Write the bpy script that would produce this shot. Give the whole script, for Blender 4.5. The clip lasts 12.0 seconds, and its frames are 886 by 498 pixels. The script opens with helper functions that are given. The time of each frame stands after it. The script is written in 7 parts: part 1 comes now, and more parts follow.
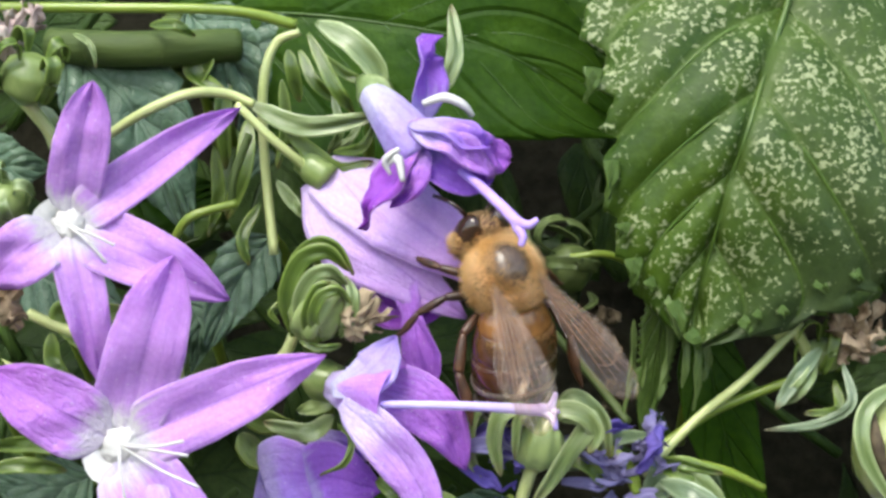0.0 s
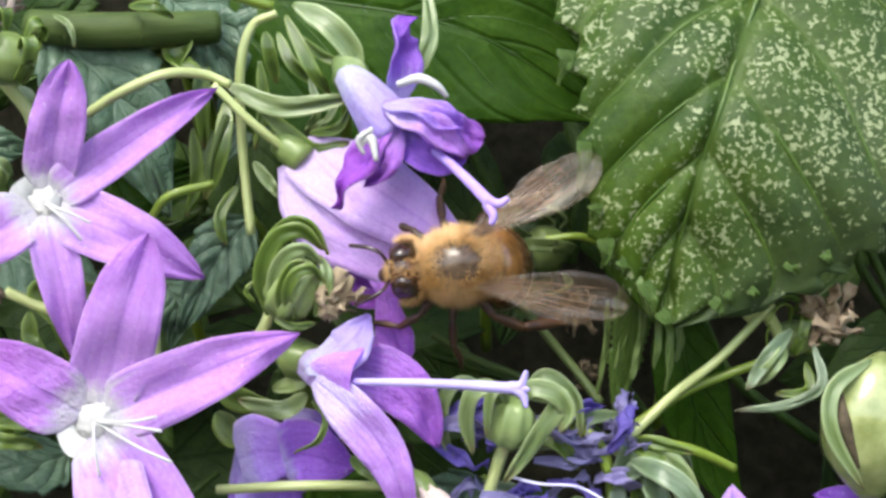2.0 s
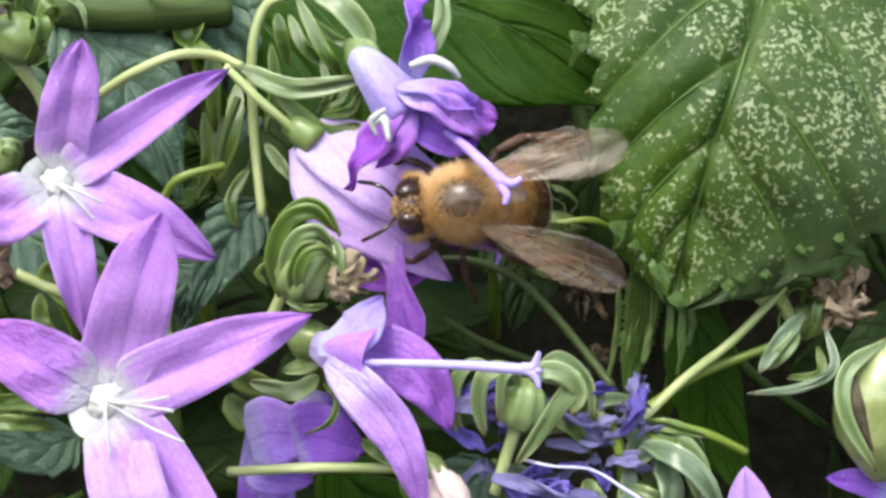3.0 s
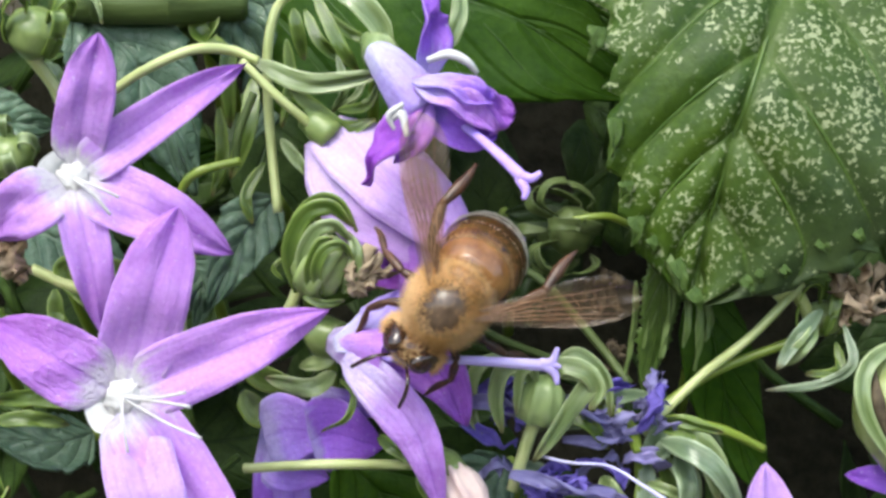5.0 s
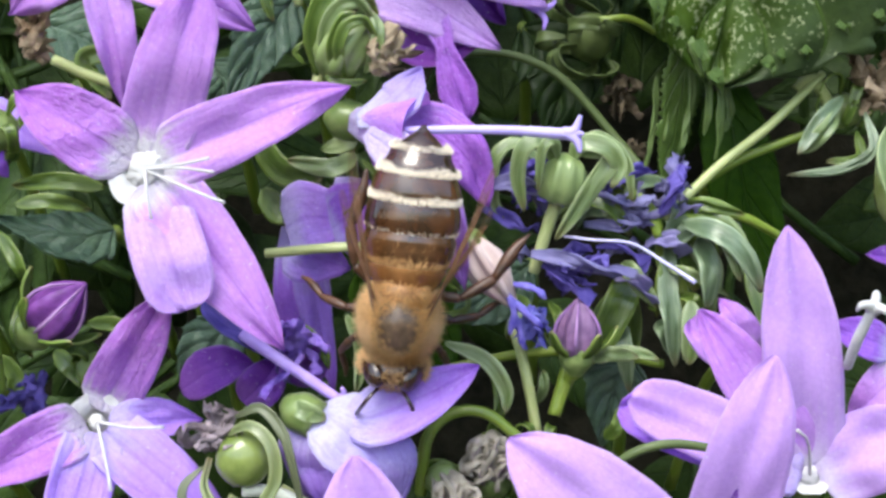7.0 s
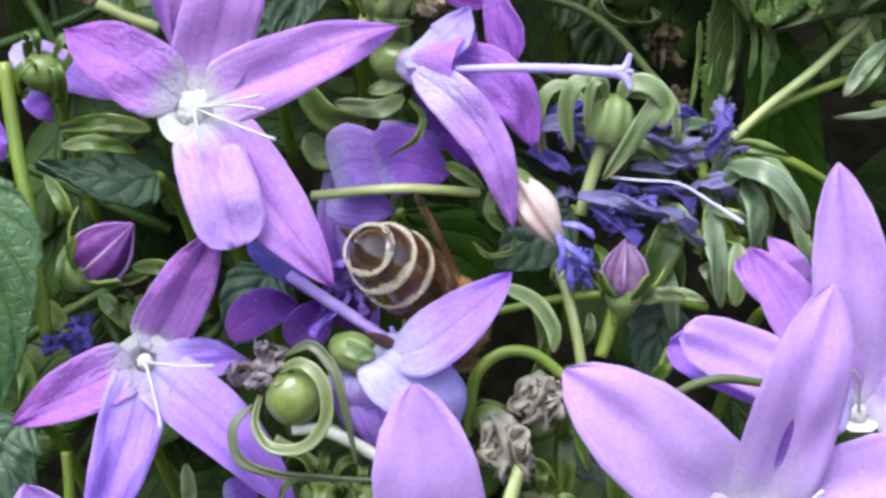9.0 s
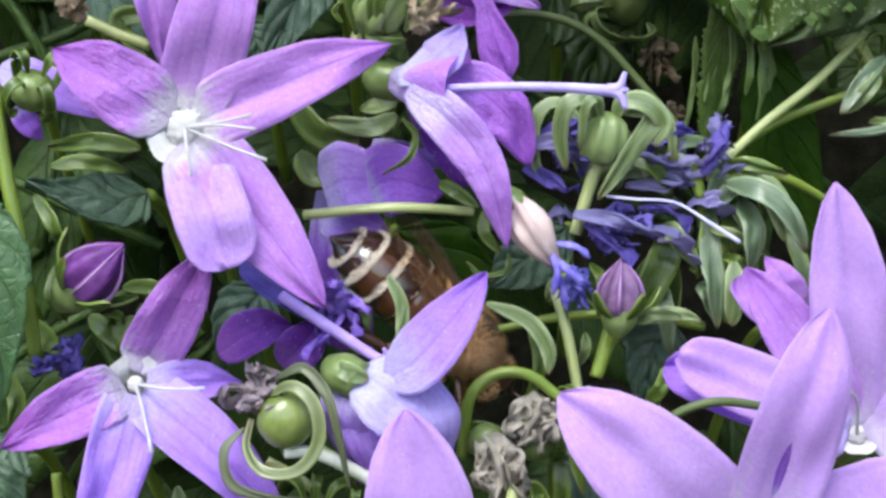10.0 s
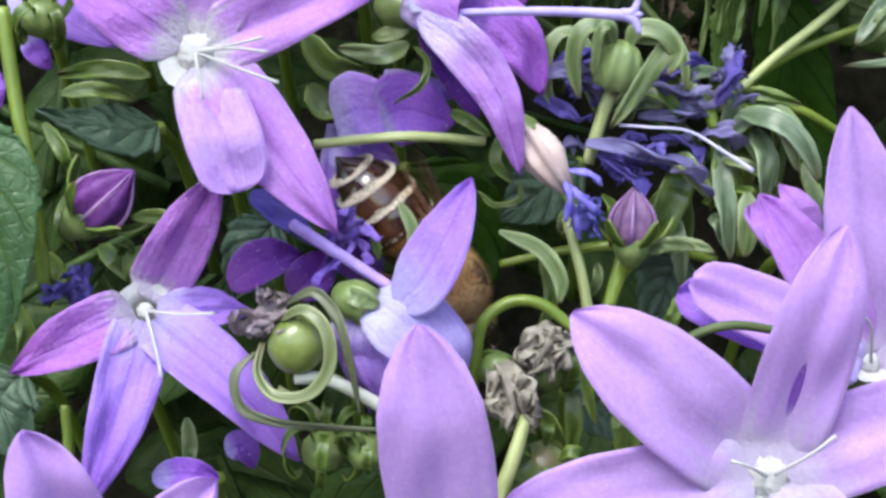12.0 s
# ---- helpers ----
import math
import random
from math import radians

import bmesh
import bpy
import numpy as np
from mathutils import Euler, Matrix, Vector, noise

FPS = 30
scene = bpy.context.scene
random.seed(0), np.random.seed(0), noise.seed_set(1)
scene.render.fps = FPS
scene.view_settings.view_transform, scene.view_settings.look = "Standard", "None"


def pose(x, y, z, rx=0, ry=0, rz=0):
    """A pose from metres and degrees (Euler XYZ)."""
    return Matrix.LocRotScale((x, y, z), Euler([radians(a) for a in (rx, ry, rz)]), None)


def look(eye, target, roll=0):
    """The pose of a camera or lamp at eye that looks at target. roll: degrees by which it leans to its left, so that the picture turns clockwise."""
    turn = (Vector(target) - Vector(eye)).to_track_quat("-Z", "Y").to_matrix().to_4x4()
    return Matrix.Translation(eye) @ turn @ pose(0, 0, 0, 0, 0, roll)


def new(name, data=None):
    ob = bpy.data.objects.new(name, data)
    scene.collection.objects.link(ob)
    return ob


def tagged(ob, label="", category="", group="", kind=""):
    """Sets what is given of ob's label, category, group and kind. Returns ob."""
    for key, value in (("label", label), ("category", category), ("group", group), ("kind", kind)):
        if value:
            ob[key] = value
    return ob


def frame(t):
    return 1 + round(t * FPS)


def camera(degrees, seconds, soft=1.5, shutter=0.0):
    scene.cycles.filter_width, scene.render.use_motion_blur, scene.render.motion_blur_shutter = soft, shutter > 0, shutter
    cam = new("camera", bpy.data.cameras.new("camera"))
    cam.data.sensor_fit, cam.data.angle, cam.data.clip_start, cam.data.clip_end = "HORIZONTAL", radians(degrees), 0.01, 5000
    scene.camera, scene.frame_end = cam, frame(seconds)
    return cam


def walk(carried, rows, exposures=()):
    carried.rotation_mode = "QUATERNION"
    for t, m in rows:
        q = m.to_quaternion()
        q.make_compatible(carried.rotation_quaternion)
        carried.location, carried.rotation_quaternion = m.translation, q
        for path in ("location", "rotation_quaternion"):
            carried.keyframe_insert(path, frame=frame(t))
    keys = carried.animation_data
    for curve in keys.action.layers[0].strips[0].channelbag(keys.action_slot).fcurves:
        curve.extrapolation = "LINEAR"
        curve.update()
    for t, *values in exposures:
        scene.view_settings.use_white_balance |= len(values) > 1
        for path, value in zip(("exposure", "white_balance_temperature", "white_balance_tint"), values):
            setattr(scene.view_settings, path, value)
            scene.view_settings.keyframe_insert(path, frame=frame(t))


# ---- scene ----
cam = camera(34.0, 12.0, soft=3.0)
PATH = [
    (0.0, pose(-0.00000, -0.08341, -0.00000, 89.99, 0.35, -0.05)),
    (0.5, pose(0.00169, -0.08349, 0.00010, 89.95, 0.31, -0.06)),
    (1.0, pose(0.00370, -0.08402, 0.00064, 89.94, 0.38, -0.04)),
    (1.5, pose(0.00266, -0.08370, -0.00104, 89.92, 0.19, -0.04)),
    (2.0, pose(0.00152, -0.08414, -0.00107, 89.93, 0.07, -0.04)),
    (2.5, pose(0.00102, -0.08429, -0.00150, 89.93, -0.01, -0.03)),
    (3.0, pose(0.00087, -0.08398, -0.00219, 89.98, -0.07, -0.01)),
    (3.5, pose(0.00087, -0.08393, -0.00232, 90.04, -0.01, 0.02)),
    (3.7, pose(0.00070, -0.08395, -0.00259, 90.04, 0.04, 0.04)),
    (5.5, pose(-0.00007, -0.08351, -0.00253, 90.05, -0.14, 0.04)),
    (6.0, pose(0.00059, -0.08349, -0.00343, 90.06, -0.09, 0.07)),
    (6.5, pose(0.00012, -0.08378, -0.00689, 90.06, -0.10, 0.10)),
    (7.0, pose(-0.00114, -0.08374, -0.01510, 90.05, -0.07, 0.13)),
    (7.5, pose(-0.00102, -0.08409, -0.01665, 90.04, -0.04, 0.08)),
    (7.7, pose(-0.00130, -0.08408, -0.01731, 90.04, -0.03, 0.06)),
    (9.3, pose(-0.00457, -0.08351, -0.01846, 90.04, -0.09, -0.07)),
    (9.5, pose(-0.00476, -0.08327, -0.01802, 90.06, -0.07, -0.11)),
    (10.0, pose(-0.00384, -0.08290, -0.01733, 90.04, 0.05, -0.13)),
    (10.5, pose(-0.00398, -0.08253, -0.01752, 89.98, 0.05, -0.14)),
    (11.0, pose(-0.00439, -0.08221, -0.01702, 89.95, 0.03, -0.08)),
    (11.5, pose(-0.00363, -0.08199, -0.01934, 89.87, -0.08, -0.05)),
    (12.0, pose(-0.00433, -0.08246, -0.02101, 89.80, -0.17, -0.02)),
]
# stops, kelvin and tint: the picture turns slightly cooler as the view sinks
LOOK = [(0.0, 1.49, 6400, 3.5), (3.7, 1.49, 6320, 4), (5.5, 1.48, 6220, 4.5), (6.5, 1.46, 6150, 5), (7.7, 1.47, 6060, 5), (9.3, 1.36, 5960, 6), (12.0, 1.28, 5960, 5.5)]
walk(cam, PATH, LOOK)

# ---- world, sun and exposure ----
SUN_UP, SUN_ROUND = radians(52), radians(200)
world = bpy.data.worlds.new("sky")
scene.world = world
world.use_nodes = True
wn = world.node_tree
sky = wn.nodes.new("ShaderNodeTexSky")
sky.sky_type, sky.sun_disc = "NISHITA", False
sky.sun_elevation, sky.sun_rotation = SUN_UP, SUN_ROUND
sky.air_density, sky.dust_density = 1.0, 3.0
wn.links.new(sky.outputs[0], wn.nodes["Background"].inputs[0])
wn.nodes["Background"].inputs[1].default_value = 0.15
sun = new("sun", bpy.data.lights.new("sun", "SUN"))
sun.data.energy, sun.data.angle, sun.data.color = 0.92, radians(30), (1.0, 0.96, 0.9)
sun.matrix_world = look((-0.20, -0.45, 0.65), (0, 0, 0))

MM = 0.001


# ---- materials ----
def shader(name, rough=0.5, spec=0.4):
    m = bpy.data.materials.new(name)
    m.use_nodes = True
    t = m.node_tree
    b = t.nodes["Principled BSDF"]
    b.inputs["Roughness"].default_value = rough
    b.inputs["Specular IOR Level"].default_value = spec
    return m, t, b


def node(t, kind, **kw):
    n = t.nodes.new("ShaderNode" + kind)
    for k, v in kw.items():
        n.inputs[k].default_value = v
    return n


def ramp(t, fac, stops):
    r = t.nodes.new("ShaderNodeValToRGB")
    e = r.color_ramp.elements
    while len(e) < len(stops):
        e.new(0.5)
    for i, (p, c) in enumerate(stops):
        e[i].position, e[i].color = p, (*c, 1)
    t.links.new(fac, r.inputs[0])
    return r.outputs[0]


def mix(t, fac, a, b, blend="MIX"):
    n = t.nodes.new("ShaderNodeMix")
    n.data_type, n.blend_type = "RGBA", blend
    for sock, v in ((n.inputs[0], fac), (n.inputs[6], a), (n.inputs[7], b)):
        if isinstance(v, bpy.types.NodeSocket):
            t.links.new(v, sock)
        elif isinstance(v, (int, float)):
            sock.default_value = v
        else:
            sock.default_value = (*v, 1)
    return n.outputs[2]


def math_node(t, op, a, b=0.0):
    n = t.nodes.new("ShaderNodeMath")
    n.operation = op
    for sock, v in ((n.inputs[0], a), (n.inputs[1], b)):
        if isinstance(v, bpy.types.NodeSocket):
            t.links.new(v, sock)
        else:
            sock.default_value = v
    return n.outputs[0]


def noise_of(t, per_mm, detail=3.0, rough=0.55, stretch=None):
    co = t.nodes.new("ShaderNodeTexCoord").outputs["Object"]
    if stretch:
        mp = t.nodes.new("ShaderNodeMapping")
        mp.inputs["Scale"].default_value = stretch
        t.links.new(co, mp.inputs[0])
        co = mp.outputs[0]
    n = node(t, "TexNoise", Scale=per_mm * 1000, Detail=detail, Roughness=rough)
    t.links.new(co, n.inputs["Vector"])
    return n.outputs[0]


def uv_of(t):
    s = t.nodes.new("ShaderNodeSeparateXYZ")
    t.links.new(t.nodes.new("ShaderNodeTexCoord").outputs["UV"], s.inputs[0])
    return s.outputs[0], s.outputs[1]


def bump(t, b, height, mm, strength=1.0):
    n = node(t, "Bump", Distance=mm * MM, Strength=strength)
    t.links.new(height, n.inputs["Height"])
    t.links.new(n.outputs[0], b.inputs["Normal"])
    return n.outputs[0]


def see_through(t, b, colour, amount, normal=None):
    """Thin living tissue: some of the light comes through from behind."""
    tr = t.nodes.new("ShaderNodeBsdfTranslucent")
    t.links.new(colour, tr.inputs[0])
    if normal:
        t.links.new(normal, tr.inputs["Normal"])
    mx = t.nodes.new("ShaderNodeMixShader")
    mx.inputs[0].default_value = amount
    t.links.new(b.outputs[0], mx.inputs[1])
    t.links.new(tr.outputs[0], mx.inputs[2])
    t.links.new(mx.outputs[0], t.nodes["Material Output"].inputs[0])


def petal_mat(name, throat, blade, tip, reach=0.42, vein=0.14, rough=0.5, blotch=0.35, crinkle=0.045, midrib=0.36):
    m, t, b = shader(name, rough, 0.35)
    u, v = uv_of(t)
    # the pale throat runs out along the blade in streaks
    sk = node(t, "TexNoise", Scale=1.0, Detail=2.0)
    sc = t.nodes.new("ShaderNodeCombineXYZ")
    t.links.new(math_node(t, "MULTIPLY", v, 11.0), sc.inputs[0])
    t.links.new(math_node(t, "MULTIPLY", u, 1.2), sc.inputs[1])
    t.links.new(t.nodes.new("ShaderNodeObjectInfo").outputs["Random"], sc.inputs[2])
    t.links.new(sc.outputs[0], sk.inputs["Vector"])
    wob = math_node(t, "ADD", u, math_node(t, "MULTIPLY", math_node(t, "SUBTRACT", noise_of(t, 0.5, 3), 0.5), 0.2))
    wob = math_node(t, "ADD", wob, math_node(t, "MULTIPLY", math_node(t, "SUBTRACT", sk.outputs[0], 0.5), 0.34))
    col = ramp(t, wob, [(reach * 0.42, throat), (reach * 0.85, blade), (1.0, tip)])
    # fine veins fan out along the blade, with one strong midrib
    wv = node(t, "TexNoise", Scale=1.0, Detail=3.0)
    cb = t.nodes.new("ShaderNodeCombineXYZ")
    t.links.new(math_node(t, "MULTIPLY", v, 22.0), cb.inputs[0])
    t.links.new(math_node(t, "MULTIPLY", u, 3.0), cb.inputs[1])
    t.links.new(cb.outputs[0], wv.inputs["Vector"])
    lines = ramp(t, wv.outputs[0], [(0.38, (1, 1, 1)), (0.5, (0, 0, 0)), (0.62, (0.3, 0.3, 0.3))])
    mid = math_node(t, "ABSOLUTE", math_node(t, "SUBTRACT", v, 0.5))
    rib = ramp(t, mid, [(0.012, (1, 1, 1)), (0.045, (0, 0, 0))])
    dark = mix(t, 1.0, col, (0.62, 0.5, 0.8), "MULTIPLY")
    col = mix(t, math_node(t, "MULTIPLY", lines, vein), col, dark)
    col = mix(t, math_node(t, "MULTIPLY", rib, midrib), col, dark)
    # blotches of deeper pigment, more of them towards the tip
    blot = ramp(t, noise_of(t, 0.9, 5, 0.65), [(0.42, (0, 0, 0)), (0.66, (1, 1, 1))])
    blot = math_node(t, "MULTIPLY", math_node(t, "MULTIPLY", blot, ramp(t, u, [(0.15, (0, 0, 0)), (0.7, (1, 1, 1))])), blotch)
    col = mix(t, blot, col, mix(t, 1.0, col, (0.82, 0.52, 0.86), "MULTIPLY"))
    spots = ramp(t, noise_of(t, 3.5, 3), [(0.35, (0.93, 0.9, 0.95)), (0.65, (1.04, 1.04, 1.03))])
    col = mix(t, 1.0, col, spots, "MULTIPLY")
    fleck = ramp(t, noise_of(t, 5.5, 1, 0.5), [(0.70, (0, 0, 0)), (0.76, (0.5, 0.5, 0.5))])
    col = mix(t, fleck, col, (0.86, 0.8, 0.92))
    rim = ramp(t, mid, [(0.47, (0, 0, 0)), (0.5, (1, 1, 1))])
    col = mix(t, math_node(t, "MULTIPLY", rim, 0.3), col, (0.75, 0.62, 0.85))
    t.links.new(col, b.inputs["Base Color"])
    wrinkle = math_node(t, "ABSOLUTE", math_node(t, "SUBTRACT", noise_of(t, 1.1, 3, 0.6), 0.5))
    pk = node(t, "TexNoise", Scale=1.0, Detail=2.0)
    pc = t.nodes.new("ShaderNodeCombineXYZ")
    t.links.new(math_node(t, "MULTIPLY", v, 14.0), pc.inputs[0])
    t.links.new(math_node(t, "MULTIPLY", u, 16.0), pc.inputs[1])
    t.links.new(pc.outputs[0], pk.inputs["Vector"])
    crink = math_node(t, "ADD", math_node(t, "MULTIPLY", wrinkle, 3.2), math_node(t, "MULTIPLY", noise_of(t, 4.0, 2), 0.7))
    crink = math_node(t, "ADD", crink, math_node(t, "MULTIPLY", pk.outputs[0], 1.5))
    h = math_node(t, "SUBTRACT", crink, math_node(t, "ADD", math_node(t, "MULTIPLY", lines, 0.3), math_node(t, "MULTIPLY", rib, midrib * 1.6)))
    nrm = bump(t, b, h, crinkle, 0.9)
    see_through(t, b, col, 0.44, nrm)
    return m


def leaf_mat(name, dark, light, vein, mottle=0.0, rough=0.4, pebble=0.4, pairs=5.0, spec=0.3):
    m, t, b = shader(name, rough, spec)
    u, v = uv_of(t)
    col = ramp(t, noise_of(t, 0.18, 4), [(0.35, dark), (0.65, light)])
    col = mix(t, 1.0, col, ramp(t, noise_of(t, 2.2, 3), [(0.3, (0.75, 0.8, 0.7)), (0.7, (1.15, 1.12, 1.1))]), "MULTIPLY")
    mid = math_node(t, "ABSOLUTE", math_node(t, "SUBTRACT", v, 0.5))
    # side veins leave the midrib at a slant
    ph = math_node(t, "FRACT", math_node(t, "MULTIPLY", math_node(t, "SUBTRACT", u, math_node(t, "MULTIPLY", mid, 0.7)), pairs))
    side = ramp(t, math_node(t, "ABSOLUTE", math_node(t, "SUBTRACT", ph, 0.5)), [(0.0, (1, 1, 1)), (0.09, (0, 0, 0))])
    rib = ramp(t, mid, [(0.008, (1, 1, 1)), (0.03, (0, 0, 0))])
    veins = math_node(t, "MAXIMUM", side, rib)
    vor = t.nodes.new("ShaderNodeTexVoronoi")
    vor.feature = "DISTANCE_TO_EDGE"
    vor.inputs["Scale"].default_value = 1500
    t.links.new(t.nodes.new("ShaderNodeTexCoord").outputs["Object"], vor.inputs["Vector"])
    net = ramp(t, vor.outputs[0], [(0.0, (1, 1, 1)), (0.12, (0, 0, 0))])
    col = mix(t, math_node(t, "MULTIPLY", net, 0.1), col, vein)
    col = mix(t, math_node(t, "MULTIPLY", veins, 0.5), col, vein)
    if mottle:
        # pale sucked-out flecks in drifts, sparing the veins
        fl = node(t, "TexNoise", Scale=3300, Detail=1.0, Roughness=0.4, Distortion=0.5)
        t.links.new(t.nodes.new("ShaderNodeTexCoord").outputs["Object"], fl.inputs["Vector"])
        worm = ramp(t, fl.outputs[0], [(0.53, (0, 0, 0)), (0.57, (1, 1, 1))])
        drift = ramp(t, math_node(t, "SUBTRACT", math_node(t, "ADD", noise_of(t, 1.6, 2), math_node(t, "MULTIPLY", noise_of(t, 0.14, 2), 0.8)), math_node(t, "ADD", math_node(t, "MULTIPLY", math_node(t, "SUBTRACT", v, 0.5), 0.06), math_node(t, "MULTIPLY", math_node(t, "MAXIMUM", math_node(t, "SUBTRACT", u, 0.55), 0.0), 0.5))), [(0.80, (0, 0, 0)), (0.93, (1, 1, 1))])
        fk = math_node(t, "MULTIPLY", math_node(t, "MULTIPLY", worm, drift), math_node(t, "MULTIPLY", math_node(t, "SUBTRACT", 1.0, veins), mottle))
        # grey-green over one half paints the shade of its turned-away side
        half_shade = math_node(t, "MULTIPLY", ramp(t, v, [(0.05, (1, 1, 1)), (0.52, (0, 0, 0))]), 0.6)
        col = mix(t, half_shade, col, (0.05, 0.066, 0.036))
        col = mix(t, fk, col, (0.30, 0.34, 0.18))
    t.links.new(col, b.inputs["Base Color"])
    h = math_node(t, "SUBTRACT", math_node(t, "MULTIPLY", noise_of(t, 0.9, 3), 1.2), math_node(t, "ADD", math_node(t, "MULTIPLY", veins, 0.8), math_node(t, "MULTIPLY", net, pebble)))
    nrm = bump(t, b, h, 0.16, 0.8)
    see_through(t, b, col, 0.22, nrm)
    return m


def plain_mat(name, dark, light, per_mm=1.0, rough=0.5, spec=0.4, relief=0.06, stretch=None, through_light=0.0, edges=False):
    m, t, b = shader(name, rough, spec)
    if stretch == "UV":
        # grain that runs lengthwise
        mp = t.nodes.new("ShaderNodeMapping")
        mp.inputs["Scale"].default_value = (3.0, 9.0, 1.0)
        t.links.new(t.nodes.new("ShaderNodeTexCoord").outputs["UV"], mp.inputs[0])
        gr = node(t, "TexNoise", Scale=1.0, Detail=4.0, Roughness=0.6)
        t.links.new(mp.outputs[0], gr.inputs["Vector"])
        u, v = uv_of(t)
        n2 = noise_of(t, per_mm * 0.35, 3)
        val = math_node(t, "ADD", math_node(t, "MULTIPLY", gr.outputs[0], 0.6), math_node(t, "MULTIPLY", n2, 0.4))
        col = ramp(t, val, [(0.24, dark), (0.76, light)])
        edge = math_node(t, "ABSOLUTE", math_node(t, "SUBTRACT", v, 0.5))
        if edges:
            col = mix(t, ramp(t, edge, [(0.16, (0.5, 0.5, 0.5)), (0.34, (0, 0, 0))]), col, tuple(q * 0.7 for q in dark))
            col = mix(t, ramp(t, edge, [(0.40, (0, 0, 0)), (0.5, (0.7, 0.7, 0.7))]), col, tuple(q * 1.15 for q in light))
            col = mix(t, ramp(t, u, [(0.86, (0, 0, 0)), (1.0, (0.7, 0.7, 0.7))]), col, (0.16, 0.11, 0.05))
        t.links.new(col, b.inputs["Base Color"])
        nrm = bump(t, b, val, relief * 1.2, 0.7)
        if through_light:
            see_through(t, b, col, through_light, nrm)
        return m
    n1, n2 = noise_of(t, per_mm, 4, 0.6, stretch), noise_of(t, per_mm * 0.2, 2)
    col = ramp(t, math_node(t, "ADD", math_node(t, "MULTIPLY", n1, 0.6), math_node(t, "MULTIPLY", n2, 0.4)), [(0.36, dark), (0.64, light)])
    t.links.new(col, b.inputs["Base Color"])
    nrm = bump(t, b, n1, relief, 0.7)
    if through_light:
        see_through(t, b, col, through_light, nrm)
    return m


LILAC = petal_mat("lilac_petal", (0.71, 0.69, 0.72), (0.66, 0.39, 0.84), (0.60, 0.29, 0.79), 0.40, 0.2)
LILAC_NEAR = petal_mat("pale_lilac_petal", (0.68, 0.61, 0.78), (0.68, 0.46, 0.87), (0.66, 0.42, 0.86), 0.55, 0.06, 0.5, 0.12, 0.018, 0.08)
VIOLET = petal_mat("violet_petal", (0.58, 0.48, 0.88), (0.40, 0.18, 0.78), (0.30, 0.10, 0.62), 0.4)
BLUISH = petal_mat("bluish_lilac_petal", (0.64, 0.56, 0.90), (0.54, 0.35, 0.90), (0.45, 0.22, 0.81), 0.55, 0.34)
PALE = petal_mat("washed_out_petal", (0.74, 0.60, 0.86), (0.70, 0.48, 0.87), (0.68, 0.44, 0.88), 0.6, 0.25, 0.5, 0.35)
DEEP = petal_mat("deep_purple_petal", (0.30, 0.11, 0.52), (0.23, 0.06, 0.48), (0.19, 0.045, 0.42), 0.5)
WITHER = plain_mat("withered_blue_petal", (0.04, 0.025, 0.22), (0.22, 0.17, 0.58), 1.6, 0.6, 0.3, 0.15, "UV", 0.2)
WITHER_PAPER = plain_mat("withered_papery_petal", (0.09, 0.075, 0.26), (0.36, 0.34, 0.58), 1.6, 0.6, 0.3, 0.15, "UV", 0.3)
WITHER_PALE = plain_mat("withered_pale_petal", (0.36, 0.24, 0.26), (0.72, 0.62, 0.54), 1.4, 0.7, 0.2, 0.12, None, 0.2)
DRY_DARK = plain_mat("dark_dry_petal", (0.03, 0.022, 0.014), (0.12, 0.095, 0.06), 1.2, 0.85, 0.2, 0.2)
DRY = plain_mat("dry_brown_petal", (0.13, 0.085, 0.05), (0.46, 0.35, 0.24), 1.2, 0.8, 0.2, 0.2)
WHITE = plain_mat("white_stamen", (0.54, 0.53, 0.52), (0.68, 0.67, 0.66), 2.0, 0.5, 0.3, 0.03, None, 0.2)
STYLE = plain_mat("lilac_style", (0.40, 0.31, 0.80), (0.66, 0.58, 0.90), 0.25, 0.5, 0.3, 0.03, None, 0.2)
STYLE_BLUE = plain_mat("violet_style", (0.40, 0.25, 0.78), (0.58, 0.42, 0.90), 0.8, 0.5, 0.3, 0.03, None, 0.2)
STEM = plain_mat("green_stem", (0.09, 0.155, 0.008), (0.30, 0.39, 0.06), 0.9, 0.3, 0.6, 0.08, "UV", 0.1)
STEM_PALE = plain_mat("pale_green_stem", (0.22, 0.29, 0.05), (0.64, 0.68, 0.34), 0.9, 0.3, 0.6, 0.08, "UV", 0.1)
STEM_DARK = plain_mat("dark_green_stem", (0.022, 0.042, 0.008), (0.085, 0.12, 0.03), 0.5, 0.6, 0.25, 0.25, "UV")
# stem green turned down: dull tone, with shade painted in for stems set back
STEM_DULL_SHADED = plain_mat("dull_shaded_stem", (0.042, 0.07, 0.016), (0.14, 0.18, 0.06), 0.9, 0.45, 0.4, 0.05, "UV", 0.1)
SEPAL = plain_mat("green_sepal", (0.045, 0.10, 0.008), (0.24, 0.33, 0.07), 1.0, 0.22, 0.7, 0.1, "UV", 0.25, True)
SEPAL_PALE = plain_mat("pale_sepal", (0.09, 0.16, 0.025), (0.42, 0.50, 0.25), 1.0, 0.2, 0.75, 0.1, "UV", 0.25, True)
CALYX = plain_mat("green_calyx", (0.077, 0.138, 0.022), (0.292, 0.361, 0.129), 1.0, 0.28, 0.5, 0.06, "UV", 0.15)
BUD = plain_mat("purple_bud", (0.075, 0.016, 0.12), (0.20, 0.06, 0.29), 1.6, 0.5, 0.3, 0.06)
